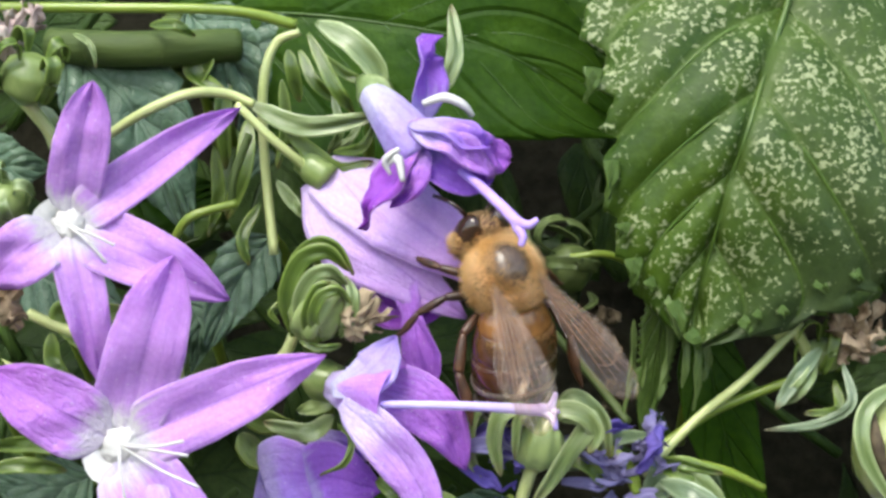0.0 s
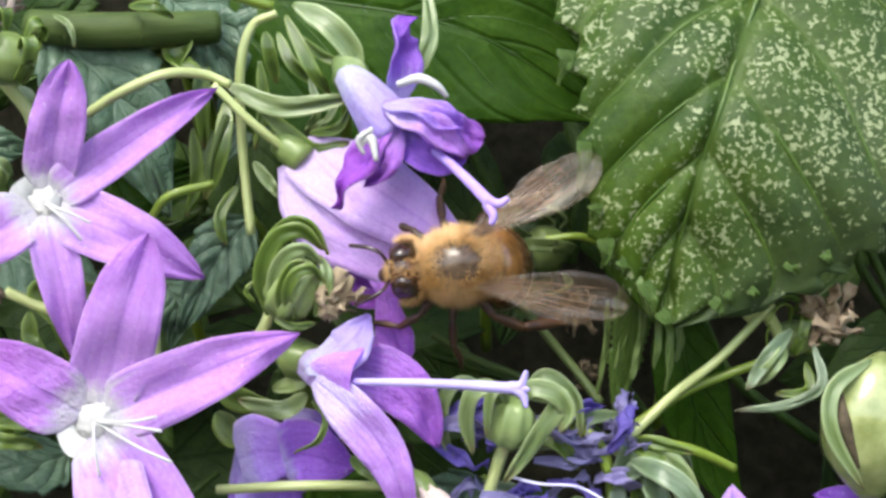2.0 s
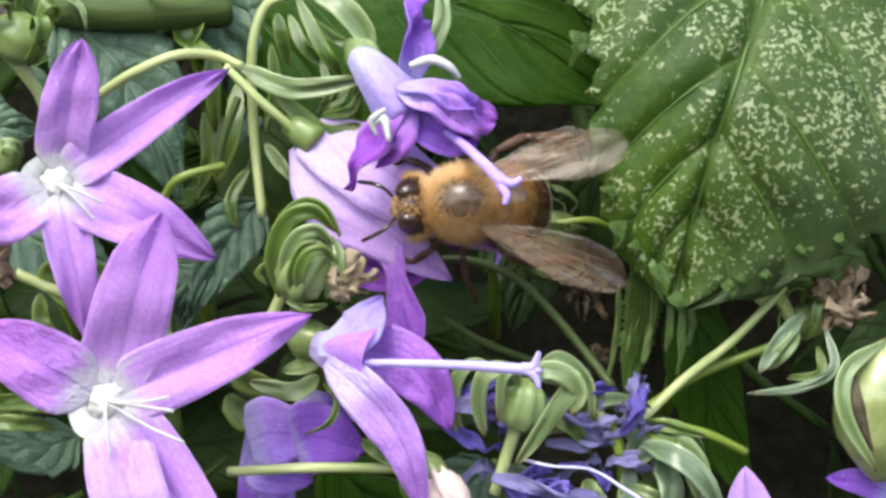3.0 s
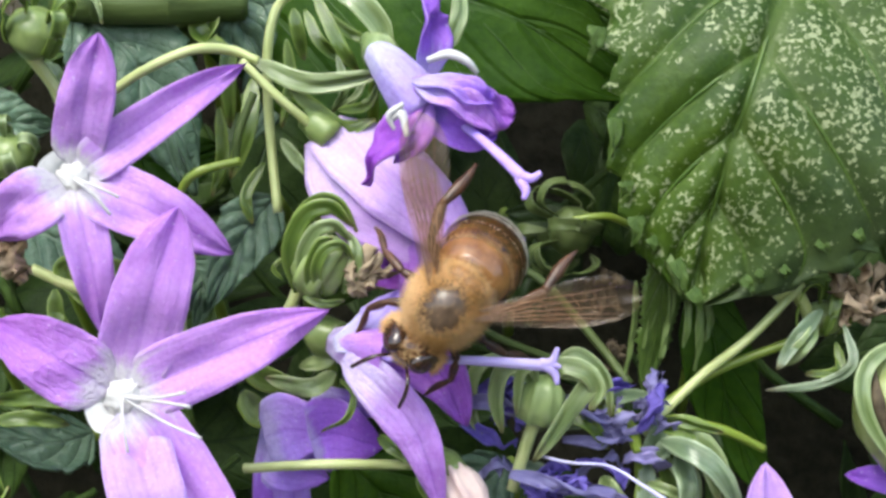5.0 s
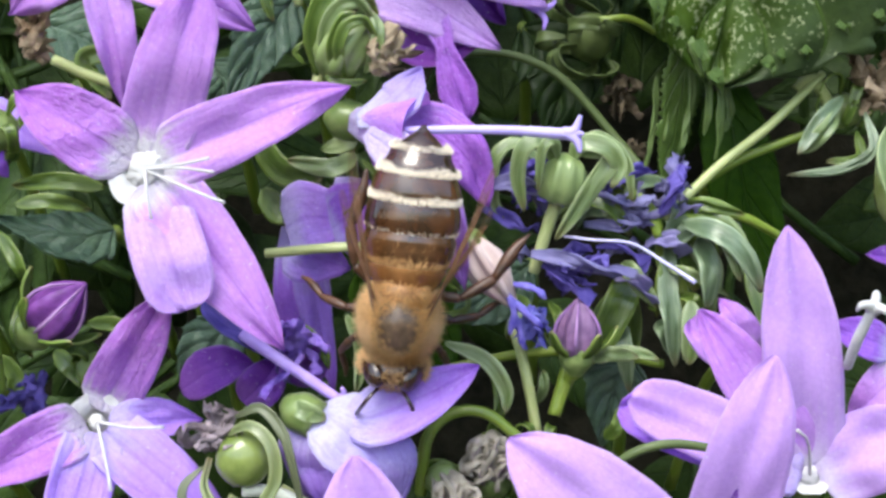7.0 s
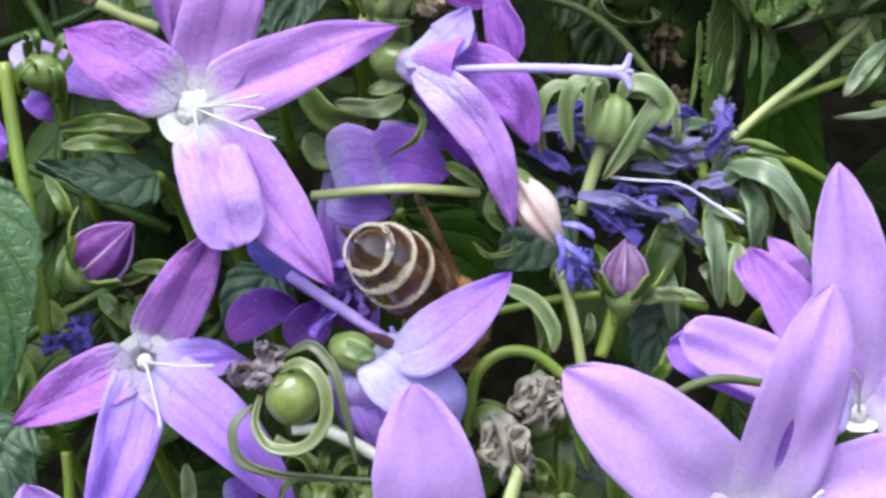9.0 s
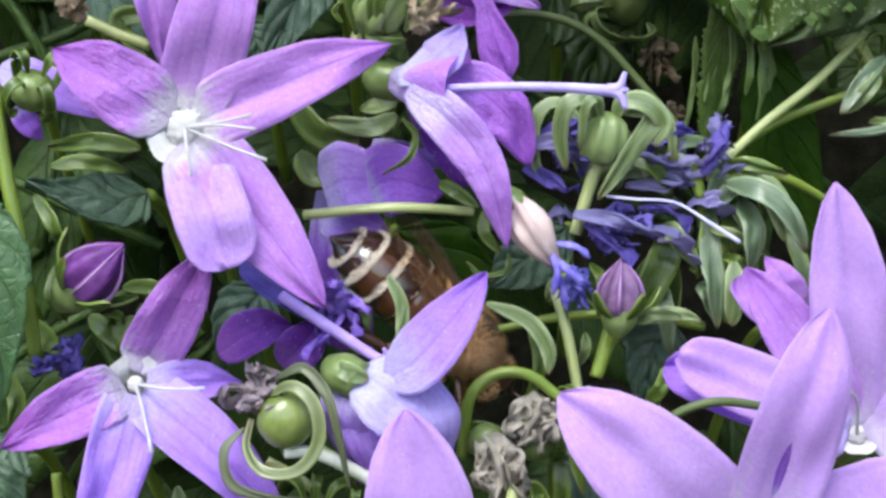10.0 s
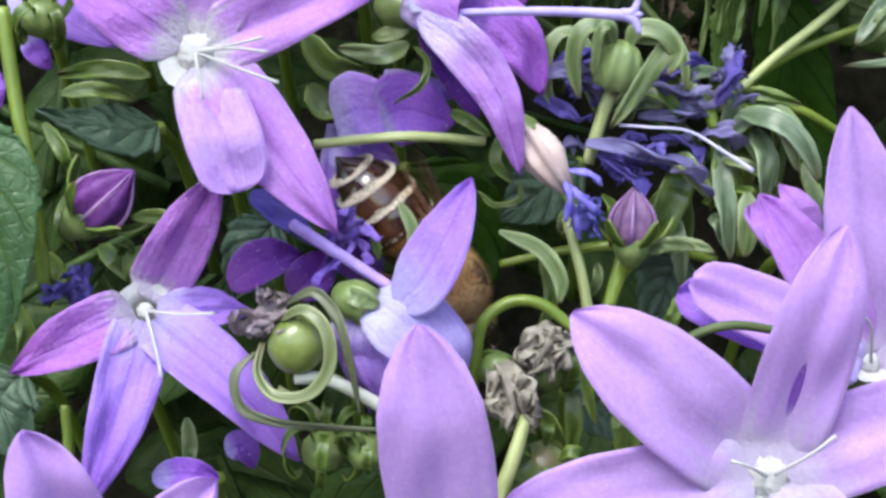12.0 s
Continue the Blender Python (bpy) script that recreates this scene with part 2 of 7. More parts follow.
WITHER_CONE = plain_mat("withered_cone", (0.48, 0.32, 0.32), (0.86, 0.74, 0.66), 1.4, 0.6, 0.3, 0.12, "UV", 0.2)
BUD_RIB = plain_mat("bud_rib", (0.20, 0.09, 0.27), (0.38, 0.23, 0.43), 1.0, 0.5, 0.3, 0.04)
LEAF_BIG = leaf_mat("mottled_leaf", (0.024, 0.058, 0.002), (0.056, 0.103, 0.006), (0.09, 0.14, 0.025), 0.95, 0.52, 0.04, 6.0)
LEAF_MID = leaf_mat("mid_green_leaf", (0.018, 0.054, 0.002), (0.040, 0.092, 0.004), (0.022, 0.055, 0.004), 0.0, 0.55, 0.05, 5.0, 0.15)
LEAF_BLUE = leaf_mat("blue_green_leaf", (0.055, 0.111, 0.063), (0.127, 0.198, 0.131), (0.16, 0.23, 0.16), 0.0, 0.36, 0.3, 5.0, 0.45)
LEAF_DEEP = leaf_mat("shaded_leaf", (0.030, 0.062, 0.010), (0.066, 0.115, 0.022), (0.030, 0.056, 0.017), 0.0, 0.5, 0.2, 5.0)
# darkened copy of the leaf green, with the deep shade in its colour
LEAF_SHADE = leaf_mat("leaf_with_painted_shade", (0.014, 0.032, 0.006), (0.03, 0.06, 0.012), (0.012, 0.028, 0.008), 0.0, 0.5, 0.1, 5.0)
LEAF_SMOOTH = leaf_mat("smooth_green_leaf", (0.051, 0.111, 0.043), (0.085, 0.162, 0.064), (0.136, 0.221, 0.111), 0.0, 0.35, 0.3, 5.0)
VEIN_PALE = plain_mat("pale_vein", (0.035, 0.078, 0.006), (0.075, 0.125, 0.018), 0.6, 0.4, 0.4, 0.03)
VEIN_DARK = plain_mat("dark_vein", (0.02, 0.055, 0.003), (0.042, 0.09, 0.006), 0.6, 0.4, 0.4, 0.03)
VEIN_BLUE = plain_mat("blue_green_vein", (0.10, 0.17, 0.11), (0.18, 0.25, 0.18), 0.6, 0.4, 0.4, 0.03)
VEINS = {"mottled_leaf": VEIN_PALE, "mid_green_leaf": VEIN_DARK, "blue_green_leaf": VEIN_BLUE, "smooth_green_leaf": VEIN_PALE}
LEAF_TORN = leaf_mat("bright_leaf", (0.053, 0.101, 0.015), (0.101, 0.161, 0.036), (0.119, 0.178, 0.059), 0.0, 0.38, 0.1, 5.0)
VEINS["leaf_with_painted_shade"] = VEIN_DARK
VEINS["bright_leaf"] = VEIN_PALE
# near black: the shade deep between the plants is put into the soil colour
SOIL = plain_mat("shade_dark_soil", (0.018, 0.017, 0.011), (0.05, 0.046, 0.03), 0.5, 0.95, 0.1, 0.8)


# ---- shapes, in millimetres ----
def vec(p):
    return Vector(p)


def spline(points, n):
    """n places along a smooth line through the points."""
    p = [Vector(q) for q in points]
    if len(p) == 2:
        return [p[0].lerp(p[1], i / (n - 1)) for i in range(n)]
    p = [2 * p[0] - p[1]] + p + [2 * p[-1] - p[-2]]
    out = []
    for i in range(n):
        s = i / (n - 1) * (len(p) - 3)
        k = min(int(s), len(p) - 4)
        a, b, c, d = p[k:k + 4]
        x = s - k
        out.append(0.5 * (2 * b + (c - a) * x + (2 * a - 5 * b + 4 * c - d) * x * x + (3 * b - a - 3 * c + d) * x ** 3))
    return out


def tangents(line):
    n = len(line)
    return [(line[min(i + 1, n - 1)] - line[max(i - 1, 0)]).normalized() for i in range(n)]


def knots(table, u):
    for (u0, a), (u1, b) in zip(table, table[1:]):
        if u <= u1:
            return a + (b - a) * (u - u0) / max(u1 - u0, 1e-6)
    return table[-1][1]


BLUNT_SHAPE = [(0, 0.22), (0.08, 0.62), (0.22, 0.86), (0.45, 0.97), (0.7, 1.0), (0.86, 0.92), (0.95, 0.72), (0.985, 0.5), (1, 0.25)]
ROUND_SHAPE = [(0, 0.22), (0.08, 0.60), (0.22, 0.86), (0.40, 0.97), (0.56, 1.0), (0.72, 0.92), (0.85, 0.70), (0.94, 0.42), (0.985, 0.18), (1, 0.06)]
PETAL_SHAPE = [(0, 0.24), (0.08, 0.66), (0.22, 0.92), (0.38, 1.0), (0.52, 0.98), (0.68, 0.84), (0.82, 0.58), (0.93, 0.30), (1, 0.02)]
BLADE_SHAPE = [(0, 0.55), (0.2, 0.9), (0.45, 1.0), (0.7, 0.75), (0.9, 0.35), (1, 0.04)]
STRAP_SHAPE = [(0, 0.2), (0.06, 0.5), (0.18, 0.88), (0.45, 1.0), (0.72, 0.9), (0.88, 0.62), (0.96, 0.34), (1, 0.06)]
OVATE = [(0, 0.1), (0.06, 0.5), (0.2, 0.9), (0.38, 1.0), (0.6, 0.82), (0.8, 0.48), (0.93, 0.18), (1, 0.02)]


class Build:
    """Gathers vertices, faces and a UV for each vertex."""

    def __init__(self):
        self.v, self.f, self.uv = [], [], []

    def sheet(self, points, width, normal, shape=PETAL_SHAPE, thick=0.14, fold=0.0, cup=0.0, wave=0.0, twist=0.0, nu=22, nv=8, left=1.0, right=1.0, teeth=0, tooth=0.0, ribs=0, rib=0.0, seed=0):
        line = spline(points, nu)
        tan = tangents(line)
        base = len(self.v)
        n0 = Vector(normal)
        rows = []
        for i, (c, t) in enumerate(zip(line, tan)):
            u = i / (nu - 1)
            n = (n0 - t * n0.dot(t))
            n = n.normalized() if n.length > 1e-4 else t.orthogonal().normalized()
            if twist:
                n = Matrix.Rotation(twist * u, 3, t) @ n
            n0 = n if twist == 0 else n0
            s = t.cross(n).normalized()
            w = width * 0.5 * knots(shape, u)
            row = []
            for j in range(nv + 1):
                v = j / nv * 2 - 1
                side = w * (left if v < 0 else right)
                edge = 1.0
                if teeth and abs(v) > 0.99:
                    ph = (u * teeth + (0.5 if v < 0 else 0)) % 1.0
                    edge = 1.0 + tooth * (ph - 0.35) * (0.6 + 0.9 * abs(noise.noise(Vector((u * 9.0, seed, v)))) * 2)
                p = c + s * (side * v * edge)
                h = (fold * abs(v) + cup * v * v) * w * min(1.0, u * 3.0)
                if wave:
                    h += min(1.0, (u * 1.9) ** 2) * wave * noise.noise(Vector((u * 4.0 + seed * 7.3, v * 1.6, seed * 3.1)))
                if ribs:
                    ph = ((u - abs(v) * 0.35) * ribs) % 1.0
                    h -= rib * math.exp(-((ph - 0.5) / 0.2) ** 2) + rib * 1.3 * math.exp(-(v / 0.07) ** 2)
                row.append((p + n * h, n, (u, (v + 1) / 2)))
            rows.append(row)
        for sgn in (1, -1):
            for row in rows:
                for p, n, uv in row:
                    self.v.append(tuple((p + n * (sgn * thick / 2)) * MM))
                    self.uv.append(uv)
        w1 = nv + 1
        half = nu * w1
        for i in range(nu - 1):
            for j in range(nv):
                a = base + i * w1 + j
                q = (a, a + 1, a + w1 + 1, a + w1)
                self.f.append(q)
                self.f.append(tuple(x + half for x in reversed(q)))
        rim = [(0, j) for j in range(nv)] + [(i, nv) for i in range(nu - 1)] + [(nu - 1, j) for j in range(nv, 0, -1)] + [(i, 0) for i in range(nu - 1, 0, -1)]
        ids = [base + i * w1 + j for i, j in rim]
        for a, b in zip(ids, ids[1:] + ids[:1]):
            self.f.append((b, a, a + half, b + half))
        return self

    def tube(self, points, radii, sides=8, n=None, flat=1.0, up=(0, 0, 1), lobes=0, lobe=0.0, caps=True):
        """A round, tapering body along a smooth line; radii are spread evenly along it."""
        n = n or max(len(points) * 4, len(radii))
        line = spline(points, n)
        tan = tangents(line)
        base = len(self.v)
        table = [(i / max(len(radii) - 1, 1), r) for i, r in enumerate(radii)]
        ref = Vector(up)
        for i, (c, t) in enumerate(zip(line, tan)):
            a = ref - t * ref.dot(t)
            a = a.normalized() if a.length > 1e-3 else t.orthogonal().normalized()
            ref = a
            b = t.cross(a)
            r = knots(table, i / (n - 1))
            for k in range(sides):
                g = 2 * math.pi * k / sides
                rr = r * (1 + lobe * math.cos(lobes * g)) if lobes else r
                self.v.append(tuple((c + a * (math.cos(g) * rr * flat) + b * (math.sin(g) * rr)) * MM))
                self.uv.append((i / (n - 1), k / sides))
        for i in range(n - 1):
            for k in range(sides):
                p, q = base + i * sides + k, base + i * sides + (k + 1) % sides
                self.f.append((p, q, q + sides, p + sides))
        if caps:
            self.f.append(tuple(reversed(range(base, base + sides))))
            self.f.append(tuple(range(base + (n - 1) * sides, base + n * sides)))
        return self

    def ball(self, centre, radii, turn=None, seg=20, rings=12, rough=0.0, scale=1.0, seed=0):
        base = len(self.v)
        c, turn = Vector(centre), turn or Matrix.Identity(3)
        for i in range(rings + 1):
            th = math.pi * i / rings
            for k in range(seg):
                g = 2 * math.pi * k / seg
                d = Vector((math.sin(th) * math.cos(g), math.sin(th) * math.sin(g), math.cos(th)))
                k1 = 1 + rough * noise.noise(d * 2.2 * scale + Vector((seed, 0, 0)))
                self.v.append(tuple((c + turn @ Vector((d.x * radii[0], d.y * radii[1], d.z * radii[2])) * k1) * MM))
                self.uv.append((i / rings, k / seg))
        for i in range(rings):
            for k in range(seg):
                p, q = base + i * seg + k, base + i * seg + (k + 1) % seg
                self.f.append((p, p + seg, q + seg, q))
        return self

    def hairs(self, spots, length, thin, droop=0.0, seed=1):
        """Fine three-sided hairs at (place, direction) spots."""
        rnd = random.Random(seed)
        for p, d in spots:
            d = (Vector(d) + Vector((rnd.gauss(0, 0.35), rnd.gauss(0, 0.35), rnd.gauss(0, 0.35) - droop))).normalized()
            a = d.orthogonal().normalized() * thin
            b = d.cross(a)
            k = len(self.v)
            tip = Vector(p) + d * (length * rnd.uniform(0.6, 1.25))
            for q in (Vector(p) + a, Vector(p) - a * 0.5 + b * 0.87, Vector(p) - a * 0.5 - b * 0.87, tip):
                self.v.append(tuple(q * MM))
                self.uv.append((0, 0))
            self.f += [(k, k + 1, k + 3), (k + 1, k + 2, k + 3), (k + 2, k, k + 3)]
        return self


BASES = {}


def thing(name, base, label, category, group="", kind=""):
    ob = new(name)
    ob.empty_display_size = 0.001
    ob.location = Vector(base) * MM
    BASES[ob.name] = Vector(base) * MM
    return tagged(ob, label, category, group, kind)


def part(name, build, material, parent=None, label="", origin=None):
    """One mesh under a thing or a part. Shapes are given in the place's own millimetres."""
    shift = BASES.get(parent.name, Vector()) if parent else Vector()
    if origin is not None:
        shift = Vector(origin) * MM
    me = bpy.data.meshes.new(name)
    sx, sy, sz = shift
    me.from_pydata([(x - sx, y - sy, z - sz) for x, y, z in build.v], [], build.f)
    me.update()
    layer = me.uv_layers.new(name="UVMap")
    loops = np.empty(len(me.loops), dtype=np.int32)
    me.loops.foreach_get("vertex_index", loops)
    layer.data.foreach_set("uv", np.array(build.uv, dtype=np.float32)[loops].ravel())
    me.polygons.foreach_set("use_smooth", [True] * len(me.polygons))
    me.materials.append(material)
    ob = new(name, me)
    if parent:
        ob.parent = parent
        BASES[ob.name] = shift
    if label:
        tagged(ob, label)
    return ob


# ---- the bank behind and the ground ----
def soil_bank():
    """A planted bank: a steep face towards us, a rounded crown, and a long fall behind."""
    b = Build()
    face = [(40, -280), (62, -200), (72, -60), (78, 60), (95, 160), (150, 260), (320, 330), (900, 350), (1800, 250), (2600, -280)]
    nx, line = 90, spline([(0, y, z) for y, z in face], 60)
    for i in range(nx + 1):
        s = i / nx * 2 - 1
        x = (s ** 3 * 0.9 + s * 0.1) * 2600
        low = 1 - 0.75 * min(1.0, max(0.0, abs(x) - 900) / 1700)
        for j, p in enumerate(line):
            z = -280 + (p.z + 280) * low
            y = p.y + 10 * noise.noise(Vector((x * 0.03, z * 0.03, j * 0.05)))
            b.v.append((x * MM, y * MM, z * MM))
            b.uv.append((i / nx, j / 59))
    for i in range(nx):
        for j in range(59):
            a = i * 60 + j
            b.f.append((a, a + 60, a + 61, a + 1))
    return tagged(part("soil_bank", b, SOIL), "soil bank behind the plants, coloured dark for the shade in the gaps", "soil", kind="structure")


def ground():
    b = Build()
    s = 60000.0
    b.v = [(-s * MM, -s * MM, -0.26), (s * MM, -s * MM, -0.26), (s * MM, s * MM, -0.26), (-s * MM, s * MM, -0.26)]
    b.uv = [(0, 0), (1, 0), (1, 1), (0, 1)]
    b.f = [(0, 1, 2, 3)]
    return tagged(part("ground", b, plain_mat("garden_ground", (0.05, 0.06, 0.03), (0.11, 0.10, 0.07), 0.004, 0.9, 0.1, 4.0)), "garden ground of earth and grass", "ground", kind="structure")


def understory():
    """The dense growth between the bank and the flowers. The leaves past the view on all sides are added to keep light
    off it.
    """
    rnd = random.Random(21)
    b = Build()
    made = 0
    while made < 1700:
        x, z = rnd.uniform(-220, 220), rnd.uniform(-200, 150)
        if made < 700:
            x, z = rnd.uniform(-80, 80), rnd.uniform(-90, 70)
        inside = abs(x) < 40 and -48 < z < 24
        y = rnd.uniform(20, 62) if inside else rnd.uniform(12, 58) if z > 0 or abs(x) < 60 else rnd.uniform(-4, 55)
        if inside and (rnd.random() < 0.25 or 12 < x < 36 and -30 < z < -4):
            continue
        a, size = rnd.uniform(0, 6.283), rnd.uniform(9, 17)
        d = Vector((math.cos(a), rnd.uniform(-0.5, 0.5), math.sin(a))).normalized() * size
        n = Vector((rnd.gauss(0, 0.5), -1, rnd.gauss(0.5, 0.5)))
        p = Vector((x, y, z))
        b.sheet([p, p + d * 0.5 - Vector((0, 1.2, 0)), p + d], size * rnd.uniform(0.4, 0.65), n, OVATE, 0.2, 0.15, 0, 0.5, 0, 10, 4, seed=made)
        made += 1
    for k in range(130):
        x, z, y = rnd.uniform(-60, 60), rnd.uniform(-70, 40), rnd.uniform(14, 40)
        p = Vector((x, y, z))
        q = p + Vector((rnd.uniform(-20, 20), rnd.uniform(-4, 4), rnd.uniform(6, 26)))
        b.tube([p, p.lerp(q, 0.5) + Vector((rnd.uniform(-4, 4), 0, 0)), q], [0.45, 0.4, 0.3], 6, 8)
    return tagged(part("understory", b, LEAF_DEEP), "dense dark green leaves and stems, with more added out of view to cast shade", "foliage", kind="stuff")


# ---- leaves and stems ----
def leaf(name, points, width, normal, mat, label, teeth=9, tooth=0.16, shape=OVATE, cup=0.15, wave=0.6, stalk=None, seed=0, left=1.0, right=1.0, ribs=5, rib=0.18, nu=60, nv=24, category="leaf", thick=0.25):
    t = thing(name, points[0], label, category)
    b = Build().sheet(points, width, normal, shape, thick, 0.0, cup, wave, 0, nu, nv, left, right, teeth, tooth, ribs, rib, seed)
    blade = part("blade", b, mat, t)

    def on(u, v):
        i, j = min(round(u * (nu - 1)), nu - 1), round((v + 1) / 2 * nv)
        return Vector(b.v[i * (nv + 1) + j]) / MM

    thin = min(0.15, width * 0.012) * (0.5 if mat is LEAF_MID else 1.0)
    part("midrib", Build().tube([on(q / 10, 0) for q in range(11)], [thin * 1.5, thin, thin * 0.4], 6, 40), VEINS[mat.name], blade)
    for k in range(ribs):
        for sd in (-1, 1):
            u0 = (k + 0.5) / ribs
            run = [on(u0 + 0.35 * q, sd * q) for q in (0, 0.25, 0.5, 0.72, 0.9) if u0 + 0.35 * q < 0.97]
            if len(run) > 2 and u0 < 0.8:
                part("side_vein", Build().tube(run, [thin * 0.9, thin * 0.6, thin * 0.25], 6, 18), VEINS[mat.name], blade)
    p0 = Vector(points[0])
    back = stalk or [p0, p0 + Vector((0.5, 6, -2)), p0 + Vector((1.0, 16, -9))]
    part("leaf_stalk", Build().tube(back, [0.4, 0.4, 0.45], 8), STEM, t)
    return t


def stem(points, radius, mat, label, name="stem", sides=9):
    t = thing(name, points[0], label, "stem")
    part("stalk", Build().tube(points, [r * 0.86 for r in (radius if isinstance(radius, list) else [radius, radius * 0.92, radius])], sides, len(points) * 7), mat, t)
    if name == "old_stem":
        line = spline(points, 40)
        way = tangents(line)
        for k in (9, 24):
            part("stem_joint", Build().tube([line[k] - way[k] * 0.5, line[k], line[k] + way[k] * 0.5], [1.0, 1.16, 1.0], 14, 9), mat, t)
    return t


def strap(points, width, normal, mat, label, name="narrow_leaf", fold=0.25, shape=STRAP_SHAPE, category="leaf", thick=0.22):
    t = thing(name, points[0], label, category)
    k = (points[0][0] * 13.7 + points[0][2] * 7.1) % 3.0
    part("blade", Build().sheet(points, width * 0.78, normal, shape, 0.1, 0.12, 0.08, 0.25, (k - 1.5) * 0.5, 30, 8, seed=k), mat, t)
    return t


# ---- flowers ----
def stigma(style, tip, way, mat, size=0.7):
    way = Vector(way).normalized()
    a = way.orthogonal().normalized()
    for k in range(3):
        d = Matrix.Rotation(2.094 * k + 0.4, 3, way) @ a
        p = Vector(tip)
        part("stigma_lobe", Build().tube([p - way * 0.3, p + way * 0.25 * size + d * 0.35 * size, p + way * 0.35 * size + d * size, p + d * size * 1.15 - way * 0.1], [0.32, 0.27, 0.2, 0.08], 7), mat, style)


def star_flower(centre, facing, petals, label, mat, stamens=(), style=None, throat=1.7, depth=2.6, stalk=None, thick=0.14, white=WHITE, name="bellflower", shape=PETAL_SHAPE, crease=None, core=None):
    """Five pointed petals round a pale funnel. petals: tip, width, arch, fold and, where it differs, the material."""
    c, f = Vector(centre), Vector(facing).normalized()
    t = thing(name, c - f * depth, label, "flower", "open bellflowers")
    part("throat", Build().tube([c - f * depth, c - f * depth * 0.6, c - f * 0.75, c - f * 0.4, c - f * 0.2], [0.4, throat * 0.4, throat * 0.5, throat * 0.72, throat * 1.15], 40, 18, lobes=5, lobe=0.05, caps=False), white, t)
    core = core or throat * 0.56
    part("disc", Build().ball(c - f * 0.6, (core, core * 0.4, core), None, 30, 20, 0.4, 6.0), WHITE, t)
    for k, (tip, width, arch, fold, *own) in enumerate(petals):
        outline = own[1] if len(own) > 1 else shape
        tip = Vector(tip)
        d = tip - c
        out = (d - f * d.dot(f)).normalized()
        start = c + out * throat * 0.42 - f * 0.5
        rim = c + out * throat * 1.35 + f * 0.02
        mid = rim.lerp(tip, 0.5) + f * arch
        part("petal", Build().sheet([start, rim, mid, tip], width, f + out * 0.05, outline, thick, fold * 0.8, 0.0, 0.6, 0, 36, 14, seed=k + 10 * c.x), own[0] if own else mat, t)
    if crease:
        i, u0, u1 = crease
        tip = Vector(petals[i][0])
        d = tip - c
        out = (d - f * d.dot(f)).normalized()
        line = spline([c + out * throat * 0.42 - f * 0.5, c + out * throat * 1.35 + f * 0.02, (c + out * throat * 1.35 + f * 0.02).lerp(tip, 0.5) + f * petals[i][2], tip], 40)
        a, z = int(u0 * 39), int(u1 * 39)
        part("crease", Build().tube([p + f * 0.02 for p in line[a:z:3]], [0.03, 0.22, 0.26, 0.2, 0.03], 8, 24, flat=0.5, up=f), VIOLET, t, "dark crease")
    for a in stamens:
        part("stamen", Build().tube([c - f * 0.5] + [c.lerp(Vector(q), 0.86) for q in a], [0.1, 0.09, 0.08, 0.1], 7), white, t)
    if style:
        s = part("style", Build().tube(style, [0.28, 0.3, 0.26], 8), white, t)
        stigma(s, style[-1], Vector(style[-1]) - Vector(style[0]), white, 0.8)
    if not stalk:
        q = c - f * (depth + 4.0)
        stalk = [q + Vector((0.4, 3, -2)), q + Vector((1, 14, -10))]
    if stalk:
        part("calyx", Build().tube([c - f * (depth + 2.2), c - f * (depth + 0.9), c - f * (depth - 0.4)], [0.5, 1.3, 0.9], 14, 9), CALYX, t)
        part("flower_stalk", Build().tube([c - f * (depth + 1.8)] + [Vector(q) for q in stalk], [0.42, 0.4], 8), STEM, t)
    return t


def flower_of(name, base, label, parts_list):
    """A flower of freely placed petals. parts_list: part name, build, material."""
    t = thing(name, base, label, "flower", "side-on bellflowers")
    for pname, build, mat in parts_list:
        part(pname, build, mat, t)
    p = Vector(base) + Vector((0, 1.0, 0))
    part("flower_stalk", Build().tube([p, p + Vector((-0.8, 6, -2)), p + Vector((-1, 18, -10))], [0.4, 0.36, 0.4], 8), STEM, t)
    return t


def petal(points, width, normal, fold=0.1, wave=0.3, shape=PETAL_SHAPE, cup=0.0, twist=0.0, seed=0):
    return Build().sheet(points, width, normal, shape, 0.14, fold, cup, wave, twist, 30, 12, seed=seed)


